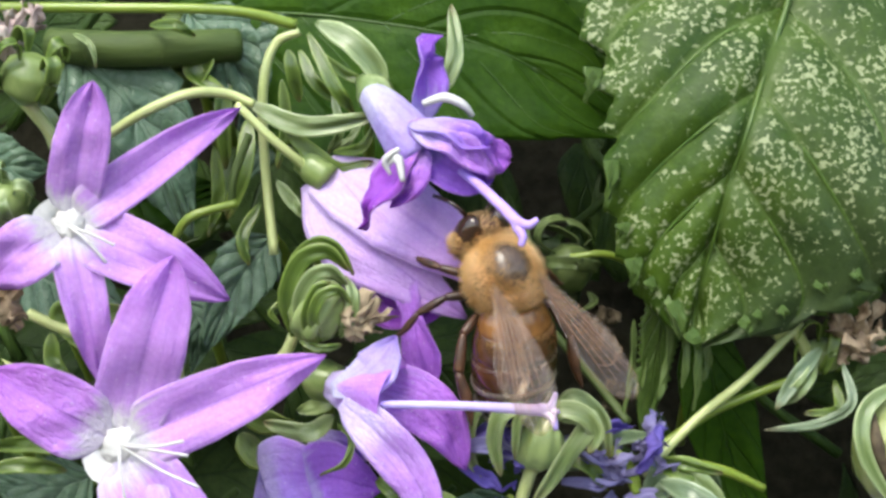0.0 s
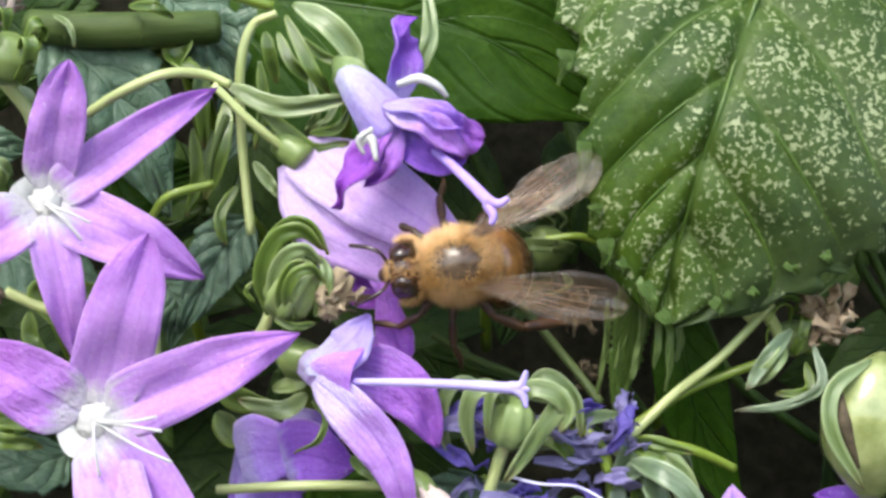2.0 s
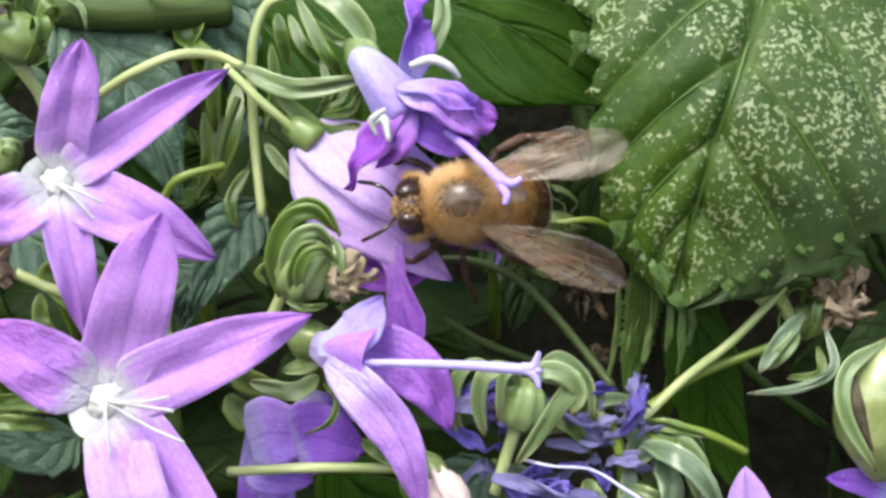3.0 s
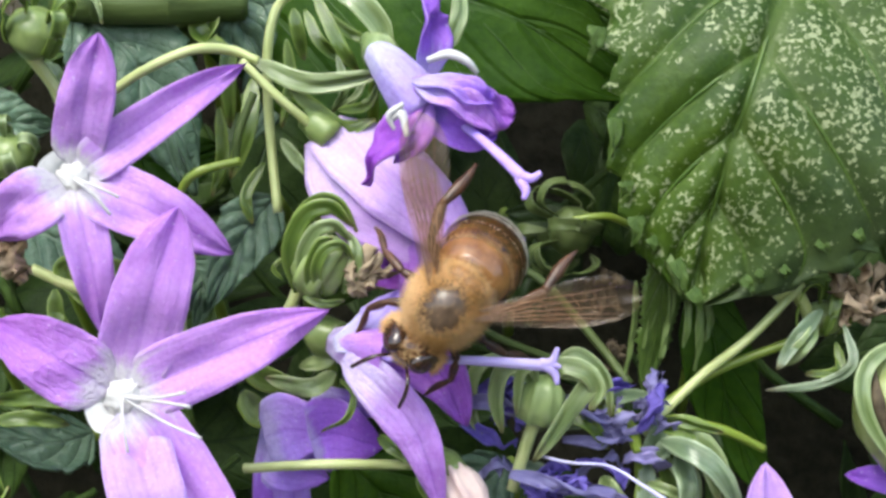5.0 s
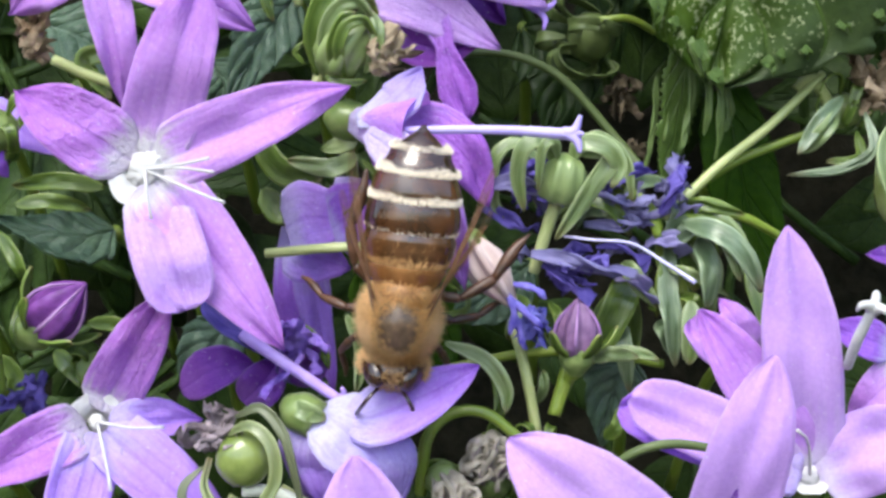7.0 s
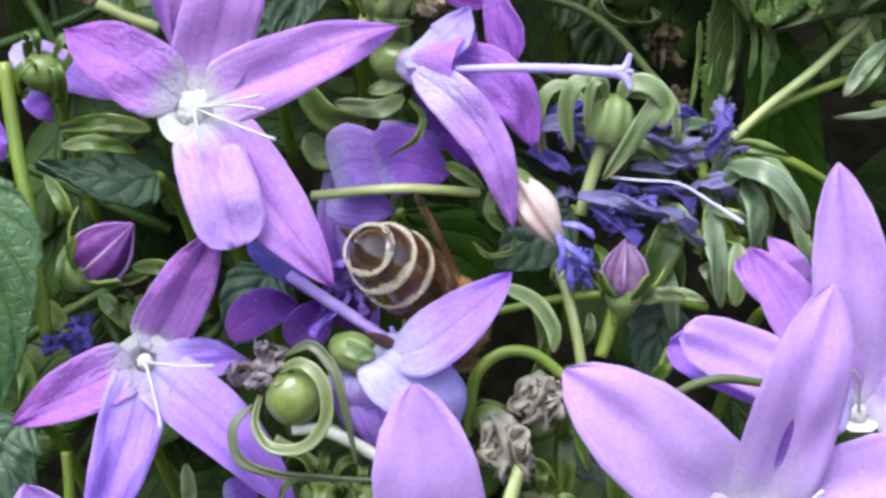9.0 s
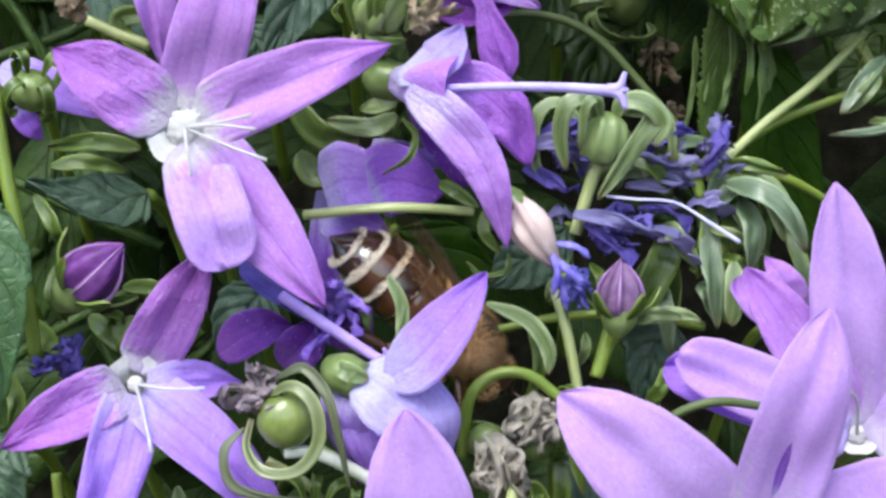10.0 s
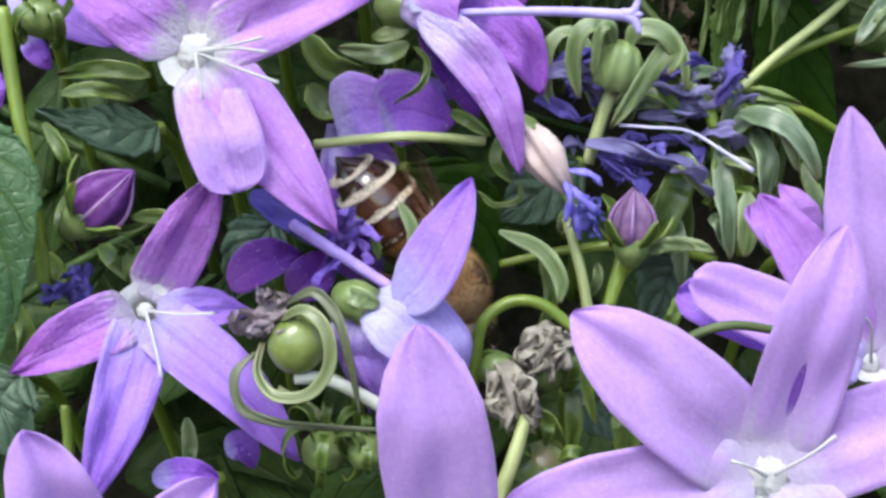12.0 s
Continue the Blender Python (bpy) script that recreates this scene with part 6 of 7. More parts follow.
part("slit", Build().tube([(23.4, -4.7, -9.0), (23.5, -5.1, -10.8), (24.3, -4.9, -13.2)], [0.1, 0.42, 0.1], 8), DRY_DARK, pod)
for k, pts in enumerate(([(25.2, -4.2, -7.3), (22.9, -5.0, -8.8), (22.7, -5.3, -11.2), (24.6, -4.8, -14.4)],)):
    part("sepal", Build().sheet(pts, 0.9, (-0.2, -1, 0), STRAP_SHAPE, 0.2, 0.3, 0, 0.1), SEPAL_PALE, pod)

crumple((-4.9, -1.6, -4.5), 1.25, "pale brown papery shrivelled flower tip", plain_mat("papery_brown", (0.24, 0.17, 0.10), (0.62, 0.51, 0.36), 1.2, 0.7, 0.2, 0.15, "UV", 0.25), 9, 1, (0.95, -0.3, 0.5))
cone = thing("withered_flower", (0.5, -2.5, -15.0), "pale pinkish withered flower furled into a cone", "withered flower", "withered flowers")
part("furled_corolla", Build().tube([(0.4, -2.2, -14.8), (1.0, -2.8, -15.8), (1.7, -3.0, -16.9), (2.5, -2.6, -18.0)], [0.6, 1.0, 1.05, 0.75, 0.35], 36, 20, lobes=7, lobe=0.2), WITHER_CONE, cone)
part("calyx", Build().tube([(-0.5, -1.0, -14.1), (0.1, -1.8, -14.6), (0.7, -2.4, -15.2)], [0.5, 0.9, 0.8], 12, 8), CALYX, cone)
for pts in ([(1.9, -3.0, -17.2), (2.6, -3.6, -18.3), (2.4, -3.2, -19.8)], [(2.1, -3.0, -17.4), (3.2, -3.8, -18.5), (4.2, -3.2, -19.4)], [(1.9, -3.0, -16.9), (3.6, -3.6, -17.2), (4.4, -3.2, -17.8)], [(2.4, -2.6, -17.8), (2.9, -3.0, -19.4), (3.2, -2.6, -20.6)]):
    part("shred", Build().tube(pts, [0.16, 0.1, 0.2, 0.13, 0.2, 0.06], 8, 18, lobes=3, lobe=0.4), plain_mat("dark_blue_shred", (0.08, 0.06, 0.42), (0.32, 0.27, 0.74), 1.6, 0.5, 0.3, 0.1), cone)
crumple((3.4, 0.6, -11.0), 1.15, "blue withered flower with papery shreds", WITHER, 10, 3, (0.3, -0.2, -0.3))
crumple((5.2, -0.6, -16.1), 1.25, "blue withered flower drooping under a calyx", WITHER, 12, 4, (0.6, -0.2, -0.1))
crumple((9.1, 1.0, -12.6), 1.1, "blue-grey withered petals in shade", WITHER_PAPER, 9, 5, (0.5, -0.1, 0.1))
crumple((12.0, 0.0, -11.7), 1.0, "upright blue withered petals", WITHER_PAPER, 6, 6, (0.1, -0.2, 1))
crumple((3.7, -1.0, -18.8), 0.9, "tangle of dark blue withered stamens", plain_mat("blue_stamen", (0.05, 0.04, 0.28), (0.16, 0.16, 0.5), 1.6, 0.6, 0.3, 0.1), 9, 7, (0, -0.2, -0.8))
crumple((-25.0, 0.0, -23.8), 1.5, "dark blue withered flower", WITHER, 8, 8, (-0.2, -0.5, -0.4))
crumple((-9.7, -0.4, -20.4), 1.7, "crumpled violet stamens of a spent flower", plain_mat("violet_wither", (0.09, 0.03, 0.28), (0.28, 0.18, 0.6), 1.6, 0.6, 0.3, 0.1), 12, 9, (0, -0.4, -0.2))
crumple((-13.7, -4.4, -24.9), 1.35, "grey-brown crumpled withered flower", plain_mat("grey_wither", (0.13, 0.09, 0.12), (0.52, 0.44, 0.46), 2.2, 0.8, 0.2, 0.3, "UV", 0.15), 14, 10, (-0.1, -0.6, 0.2))
crumple((25.0, 3.0, -5.7), 1.8, "dry brown flower on a curled calyx", DRY, 10, 11, (-0.2, -0.4, 0.4))
crumple((-24.9, 0.0, 12.0), 1.7, "pale brown dry flower", WITHER_PALE, 10, 12, (0.4, -0.4, 0.5))
crumple((-24.7, -1.0, -3.2), 1.6, "dark brown dry seed head", DRY, 7, 13, (0.2, -0.4, 0.1))
PAPERY = plain_mat("grey_papery", (0.06, 0.05, 0.03), (0.72, 0.66, 0.54), 2.6, 0.75, 0.25, 0.25, "UV", 0.2)
for centre, pts, radii, label, cal in (
    ((-0.8, -2.0, -29.1), [(-1.3, -2.0, -27.8), (-0.7, -2.6, -28.7), (-0.4, -2.6, -29.8), (-0.1, -2.0, -30.9)], [0.7, 1.25, 1.3, 1.0, 0.4], "greyish papery dry seed head", [(-1.5, -1.0, -27.6), (-1.3, -1.6, -28.0), (-0.9, -1.6, -28.7)]),
    ((1.6, -1.0, -26.8), [(2.1, -1.0, -26.0), (1.5, -1.8, -26.4), (1.1, -1.8, -27.2), (1.0, -1.0, -27.9)], [0.5, 1.2, 1.35, 1.2, 0.5], "brownish papery remains on a green calyx", [(1.0, -0.6, -27.6), (1.5, -1.0, -28.2), (2.1, -0.6, -28.7)]),
):
    head = thing("dry_seed_head", centre, label, "seed head", "withered flowers")
    part("papery_corolla", Build().tube(pts, [r * 0.8 for r in radii], 36, 22, lobes=7, lobe=0.25), PAPERY, head)
    part("calyx", Build().tube(cal, [0.5, 1.2, 0.7], 16, 9), CALYX, head)
    for k in range(11):
        p, q, r = Vector(pts[k % 4]), Vector(pts[1]).lerp(Vector(pts[2]), (k % 5) / 4), Vector(pts[3])
        off = Vector((math.cos(k * 2.3) * 1.1, -0.9, math.sin(k * 2.3) * 0.7))
        part("shred", Build().sheet([p + off * 0.4, q + off * 1.1, r + off * 0.8], 0.7, (0.2 * k - 0.4, -1, 0.2), BLADE_SHAPE, 0.08, 0.7, 0, 1.3, 2.0 - k * 0.4, 22, 8, seed=k), PAPERY, head)
# a darker copy of the dry brown puts the shade into these remains
crumple((10.1, 10.0, -4.4), 1.2, "dry remains of a flower, coloured dark for the shade", DRY_DARK, 10, 15, (0, -0.3, -0.6))
crumple((10.5, 7.0, -8.7), 0.9, "dry shreds coloured dark for the shade", DRY_DARK, 8, 16, (0, -0.3, -0.6))


for pts, w, k in (([(1.3, 0.0, -11.4), (3.1, -1.0, -11.2), (5.7, -0.6, -12.1)], 2.0, 1), ([(1.0, 1.0, -12.6), (2.6, 0.4, -13.3), (4.2, 0.6, -13.9)], 1.8, 2), ([(3.7, -1.0, -15.3), (6.5, -1.6, -15.8), (9.8, -1.0, -16.6)], 1.9, 3),
                  ([(4.4, -0.6, -15.9), (5.9, -1.4, -16.9), (7.2, -1.2, -18.0)], 1.2, 4), ([(6.2, 1.0, -12.0), (8.4, 0.5, -12.3), (10.8, 1.0, -13.0)], 2.2, 5), ([(11.2, 0.0, -13.0), (11.9, -0.8, -11.6), (12.6, -0.6, -10.2)], 1.3, 6), ([(6.9, 1.0, -13.6), (9.1, 0.5, -13.6), (11.1, 1.0, -13.3)], 1.4, 7)):
    sh = thing("withered_petal", pts[0], "papery blue withered petal hanging among stems", "withered petal", "withered flowers")
    part("blade", Build().sheet(pts, w * 0.5, (0.2, -1, 0.6), BLADE_SHAPE, 0.1, 0.6, 0, 1.1, 1.6, 30, 10, seed=k), WITHER_PAPER if k % 2 else WITHER, sh)


# loose sepals and shrivelled petals between the two calyces on the shaded side
rnd = random.Random(77)
for k in range(26):
    x, y, z = rnd.uniform(2.5, 15.0), rnd.uniform(0.8, 3.6), rnd.uniform(-20.0, -10.5)
    a = rnd.uniform(-1.2, 1.2) - 1.57
    d = Vector((math.cos(a), 0, math.sin(a))) * rnd.uniform(2.2, 4.2)
    p = Vector((x, y, z))
    strap([p, p + d * 0.5 + Vector((rnd.uniform(-0.7, 0.7), -0.9, 0.5)), p + d], rnd.uniform(0.8, 1.5), (rnd.uniform(-0.4, 0.4), -1, 0.5), (SEPAL, SEPAL_BLUE, SEPAL_PALE)[k % 3], "narrow green sepal among withered flowers", "curled_sepal", 0.3, category="sepal")
PALE_BLUE = plain_mat("faded_blue_petal", (0.12, 0.10, 0.32), (0.42, 0.38, 0.64), 1.6, 0.6, 0.3, 0.15, "UV", 0.3)
for k in range(13):
    p = Vector((rnd.uniform(0.8, 12.5), rnd.uniform(0.2, 2.4), rnd.uniform(-18.0, -10.8)))
    a = rnd.uniform(-0.6, 0.6)
    d = Vector((math.cos(a), 0, math.sin(a))) * rnd.uniform(2.0, 4.0)
    sh = thing("withered_petal", p, "faded blue shrivelled petal among the stems", "withered petal", "withered flowers")
    part("blade", Build().sheet([p, p + d * 0.5 + Vector((0, -0.8, 0.5)), p + d], rnd.uniform(0.4, 1.0), (0.2, -1, 0.6), BLADE_SHAPE, 0.1, 0.6, 0, 1.1, rnd.uniform(-2, 2), 30, 10, seed=k), (PALE_BLUE, WITHER)[k % 3 == 0], sh)


# ---- the bee ----
def bee_mats():
    dark = plain_mat("bee_dark_shell", (0.018, 0.008, 0.004), (0.06, 0.026, 0.012), 2.0, 0.14, 0.9, 0.02)
    amber = plain_mat("bee_amber_shell", (0.13, 0.05, 0.012), (0.34, 0.16, 0.05), 0.8, 0.18, 0.8, 0.02)
    tan = plain_mat("bee_tan_hair", (0.60, 0.34, 0.11), (0.95, 0.70, 0.39), 0.7, 0.8, 0.2, 0.0, None, 0.35)
    pale = plain_mat("bee_pale_hair", (0.58, 0.51, 0.40), (0.80, 0.73, 0.60), 2.0, 0.8, 0.2, 0.0)
    eye = plain_mat("bee_eye", (0.016, 0.007, 0.004), (0.045, 0.02, 0.011), 4.0, 0.12, 0.7, 0.01)
    leg = plain_mat("bee_leg", (0.022, 0.010, 0.005), (0.10, 0.042, 0.018), 1.5, 0.4, 0.5, 0.02)
    return dark, amber, tan, pale, eye, leg


def wing_mat():
    m, t, b = shader("wing_membrane", 0.14, 0.9)
    b.inputs["Base Color"].default_value = (0.50, 0.36, 0.25, 1)
    b.inputs["IOR"].default_value = 1.6
    tp = t.nodes.new("ShaderNodeBsdfTransparent")
    t.links.new(ramp(t, noise_of(t, 0.5, 2), [(0.3, (0.98, 0.95, 0.91)), (0.7, (0.93, 0.87, 0.79))]), tp.inputs[0])
    gl = t.nodes.new("ShaderNodeBsdfGlossy")
    gl.inputs["Roughness"].default_value = 0.26
    gl.inputs["Color"].default_value = (0.9, 0.88, 0.86, 1)
    base = t.nodes.new("ShaderNodeMixShader")
    base.inputs[0].default_value = 0.035
    t.links.new(tp.outputs[0], base.inputs[1])
    t.links.new(b.outputs[0], base.inputs[2])
    mx = t.nodes.new("ShaderNodeMixShader")
    mx.inputs[0].default_value = 0.022
    t.links.new(base.outputs[0], mx.inputs[1])
    t.links.new(gl.outputs[0], mx.inputs[2])
    t.links.new(mx.outputs[0], t.nodes["Material Output"].inputs[0])
    # the membrane is creased between its veins
    n = bump(t, b, noise_of(t, 0.9, 3, 0.55, (0.4, 1.6, 1.0)), 0.14, 1.0)
    t.links.new(n, gl.inputs["Normal"])
    return m


def fur_spots(centre, radii, count, seed, keep=lambda d: True):
    rnd = random.Random(seed)
    out = []
    while len(out) < count:
        d = Vector((rnd.gauss(0, 1), rnd.gauss(0, 1), rnd.gauss(0, 1))).normalized()
        if keep(d):
            p = Vector(centre) + Vector((d.x * radii[0], d.y * radii[1], d.z * radii[2]))
            out.append((p, d))
    return out


SEG_X = [-1.6, -2.8, -4.2, -5.6, -6.9, -8.0, -9.2]
SEG_R = [1.4, 1.98, 2.2, 2.2, 2.0, 1.5, 0.4]
WAIST = (-1.6, 0, -0.2)


BEE_SIZE = 1.11


def honeybee():
    dark, amber, tan, pale, eye, leg = bee_mats()
    brown = plain_mat("bee_brown_shell", (0.028, 0.011, 0.004), (0.11, 0.042, 0.013), 0.8, 0.16, 0.85, 0.02)
    tawny = plain_mat("bee_tawny_shell", (0.038, 0.016, 0.006), (0.15, 0.065, 0.021), 0.8, 0.16, 0.85, 0.02)
    skin = plain_mat("bee_brown_skin", (0.22, 0.11, 0.04), (0.40, 0.22, 0.09), 1.5, 0.45, 0.4, 0.03)
    wing = wing_mat()
    vein = plain_mat("bee_wing_vein", (0.12, 0.06, 0.03), (0.24, 0.14, 0.08), 1.0, 0.4, 0.4, 0.0)
    bee = thing("honeybee", (0, 0, 0), "honeybee with furry tan thorax and striped brown abdomen", "bee")
    # thorax, bare and dark on the back, furry round it
    th = part("thorax", Build().ball((0, 0, 0), (1.98, 1.76, 1.68), None, 28, 18, 0.05), skin, bee)
    part("back_shield", Build().ball((0.1, 0, 0.3), (1.76, 1.5, 1.62), None, 24, 16, 0.03), plain_mat("bee_shield", (0.05, 0.032, 0.02), (0.13, 0.085, 0.055), 2.5, 0.2, 0.5, 0.03), th, "bare dark shining back")
    part("scutellum", Build().ball((-1.45, 0, 0.95), (0.6, 1.15, 0.5), None, 18, 10), skin, bee)
    part("fur", Build().hairs(fur_spots((-1.45, 0, 0.95), (0.6, 1.15, 0.5), 900, 8), 0.4, 0.02, 0, 8), tan, th, "tan fur on the hind edge")
    part("fur", Build().hairs(fur_spots((0, 0, 0), (1.96, 1.74, 1.66), 9000, 3, lambda d: not (d.z > 0.3 and (d.y / 0.5) ** 2 + ((d.x - 0.04) / 0.5) ** 2 < 0.75 + 0.7 * noise.noise(d * 9.0))), 0.6, 0.018, 0, 3), tan, th, "tan fur")
    part("fur", Build().hairs(fur_spots((0, 0, 0), (1.96, 1.74, 1.66), 900, 4, lambda d: d.z > 0.45), 0.4, 0.012, 0, 4), tan, th, "short sparse fur")
    # head
    turn = Matrix.Rotation(radians(20), 3, "Y")
    hd = part("head", Build().ball((2.5, 0, -0.4), (1.0, 1.66, 1.4), turn, 26, 16, 0.04), brown, bee)
    part("fur", Build().hairs(fur_spots((2.5, 0, -0.4), (1.02, 1.66, 1.42), 2600, 5, lambda d: abs(d.y) < 0.3 or abs(d.y) > 0.86 or d.x < -0.3), 0.34, 0.017, 0, 5), tan, hd, "tan face fur")
    for s in (-1, 1):
        part("eye", Build().ball((2.62, s * 0.92, -0.16), (0.8, 0.62, 1.36), turn @ Matrix.Rotation(radians(s * 14), 3, "X"), 24, 18), eye, hd, "dark glossy eye")
        part("antenna", Build().tube([(3.45, s * 0.35, -0.3), (3.9, s * 0.9, 0.45), (4.5, s * 1.25, 0.35), (5.3, s * 1.5, -0.5)], [0.10, 0.09, 0.12, 0.11], 7), dark, hd)
    part("jaw", Build().tube([(3.2, 0, -1.4), (3.5, 0, -2.0), (3.5, 0, -2.5)], [0.5, 0.4, 0.2], 9), leg, hd)
    # abdomen: overlapping plates that turn on the waist, each with a ragged pale hair band behind the plate before it
    belly = part("abdomen", Build().ball((-1.75, 0, -0.2), (0.75, 0.95, 0.9), None, 16, 10), dark, bee, "striped abdomen", origin=WAIST)
    amber_hair = plain_mat("bee_amber_hair", (0.42, 0.22, 0.08), (0.66, 0.42, 0.19), 2.0, 0.8, 0.2, 0.0)
    for k in range(6):
        x0, x1, r0, r1 = SEG_X[k], SEG_X[k + 1], SEG_R[k], SEG_R[k + 1]
        dz0, dz1 = -0.06 * (k ** 1.6) - 0.2, -0.06 * ((k + 1) ** 1.6) - 0.2
        pts = [(x0 + 0.25, 0, dz0), ((x0 + x1) / 2, 0, (dz0 + dz1) / 2), (x1, 0, dz1)]
        part("abdomen_plate", Build().tube(pts, [r0 * 0.98, (r0 + r1) / 2 * 1.05, r1 * (1.03 if k else 0.99), r1 * (0.97 if k < 5 else 0.2)], 32, 14, flat=0.86), amber if k < 1 else tawny if k < 2 else brown if k < 4 else dark, belly, "amber-brown plate" if k < 3 else "dark glossy plate")
        rnd = random.Random(60 + k)
        spots = []
        wide = (1.0, 0.62, 0.14, 0.36, 0.42, 0.28)[k]
        for _ in range((5200, 1500, 160, 2600, 3400, 2500)[k]):
            g = rnd.uniform(0, 2 * math.pi)
            wob = 0.75 + 0.5 * noise.noise(Vector((math.cos(g) * 2.2, math.sin(g) * 2.2, k * 3.1)))
            q = wide * rnd.uniform(0, 1) if k < 2 else wide * wob * min(rnd.random(), rnd.random() + 0.25)
            rr = (r0 + (r1 - r0) * q) * 1.02
            spots.append((Vector((x0 + (x1 - x0) * q, math.cos(g) * rr, math.sin(g) * rr * 0.87 + dz0 + (dz1 - dz0) * q)), Vector((-1.7, math.cos(g) * 0.12, math.sin(g) * 0.12))))
        part("hair_band" if k > 1 else "fur", Build().hairs(spots, 0.2 if k > 1 else 0.34, 0.013, 0, k), pale if k > 1 else amber_hair, belly, "ragged pale hair band" if k > 1 else "long amber fur")
    # legs
    hind = []
    for s in (-1, 1):
        for x, pts, rad in ((1.0, [(1.0, s * 1.1, -1.3), (1.9, s * 2.2, -1.7), (2.9, s * 2.7, -2.6), (3.8, s * 2.4, -3.2), (4.5, s * 2.3, -3.5)], [0.34, 0.3, 0.26, 0.17, 0.1]),
                            (0.0, [(0.0, s * 1.2, -1.4), (0.3, s * 2.6, -1.6), (0.2, s * 3.9, -2.6), (-0.2, s * 4.6, -3.5), (-0.3, s * 5.1, -3.9)], [0.36, 0.32, 0.28, 0.17, 0.1]),
                            (-1.0, [(-1.0, s * 1.2, -1.4), (-1.8, s * 2.6, -1.4), (-3.4, s * 3.3, -2.2), (-5.0, s * 3.2, -2.9), (-6.0, s * 3.3, -3.3)], [0.36, 0.36, 0.46, 0.34, 0.12])):
            # thigh, shin and foot are straight joints
            rnd = random.Random(int(x * 7 + s * 3 + 20))
            lg = None
            for name, i, j in (("leg", 0, 1), ("shin", 1, 2), ("foot", 2, 4)):
                run = [Vector(q) for q in pts[i:j + 1]]
                r0, r1 = rad[i] * 0.75, rad[j] * 0.75
                b = Build().tube(run, [r0 * 0.6, r0, (r0 + r1) / 2, r1 * 0.8], 9, 12)
                b.hairs([(p, Vector((rnd.gauss(0, 1), rnd.gauss(0, 1), rnd.gauss(0, 1)))) for p in spline(run, 14) for _ in range(4)], 0.3, 0.014, 0, 9)
                made = part(name, b, leg, lg or bee, origin=pts[0] if x < 0 else None)
                lg = lg or made
            if x < 0:
                hind.append((lg, Vector(pts[0]), Vector(pts[-1]) - Vector(pts[0]), s))
    # wings hinge at the sides of the thorax
    wings = []
    for s in (-1, 1):
        for front, length, width, root in ((True, 8.3, 2.9, (-0.1, s * 1.15, 1.15)), (False, 5.8, 2.2, (-0.8, s * 1.15, 1.0))):
            b = Build()
            shape = [(0, 0.12), (0.15, 0.35), (0.4, 0.72), (0.65, 1.0), (0.85, 0.92), (0.95, 0.6), (1, 0.1)]
            b.sheet([(0, 0, 0), (-length * 0.5, 0, 0.12), (-length, 0, -0.05)], width, (0, 0, 1), shape, 0.03, 0, 0.05, 0.15, 0, 26, 10, left=1.0 if s > 0 else 0.7, right=0.7 if s > 0 else 1.0, seed=s)
            w = part("forewing" if front else "hindwing", b, wing, bee, "clear brownish wing", origin=(0, 0, 0))
            for e in ((-0.62, -0.5), (-0.34, -0.18), (-0.1, 0.16), (0.12, 0.45), (0.34, 0.6)):
                y0, y1 = e[0] * width * s * 0.32, e[1] * width * s * 0.5
                part("wing_vein", Build().tube([(-0.1, 0, 0.03), (-length * 0.35, y0, 0.10), (-length * 0.65, (y0 + y1) * 0.5, 0.10), (-length * 0.86, y1, 0.03)], [0.045, 0.028, 0.02, 0.01], 6), vein, w)
            for u in (0.42, 0.6, 0.72):
                part("wing_vein", Build().tube([(-length * u, -0.24 * width * s, 0.10), (-length * (u + 0.04), 0.02 * width * s, 0.11), (-length * u, 0.26 * width * s, 0.09)], [0.016, 0.016, 0.016], 6), vein, w)
            wings.append((w, s, front, root))
    for ob in bee.children_recursive:
        ob.data.transform(Matrix.Scale(BEE_SIZE, 4))
    return bee, wings, belly, hind


def bee_pose(thorax, head, back, roll=0.0):
    """Stands the bee at its thorax, its head along head, its back towards back."""
    x = Vector(head).normalized()
    z = Vector(back)
    z = (z - x * z.dot(x)).normalized()
    y = z.cross(x)
    m = Matrix((x, y, z)).transposed().to_4x4()
    m.translation = Vector(thorax) * MM
    return m


BEE, WINGS, ABDOMEN, HIND_LEGS = honeybee()

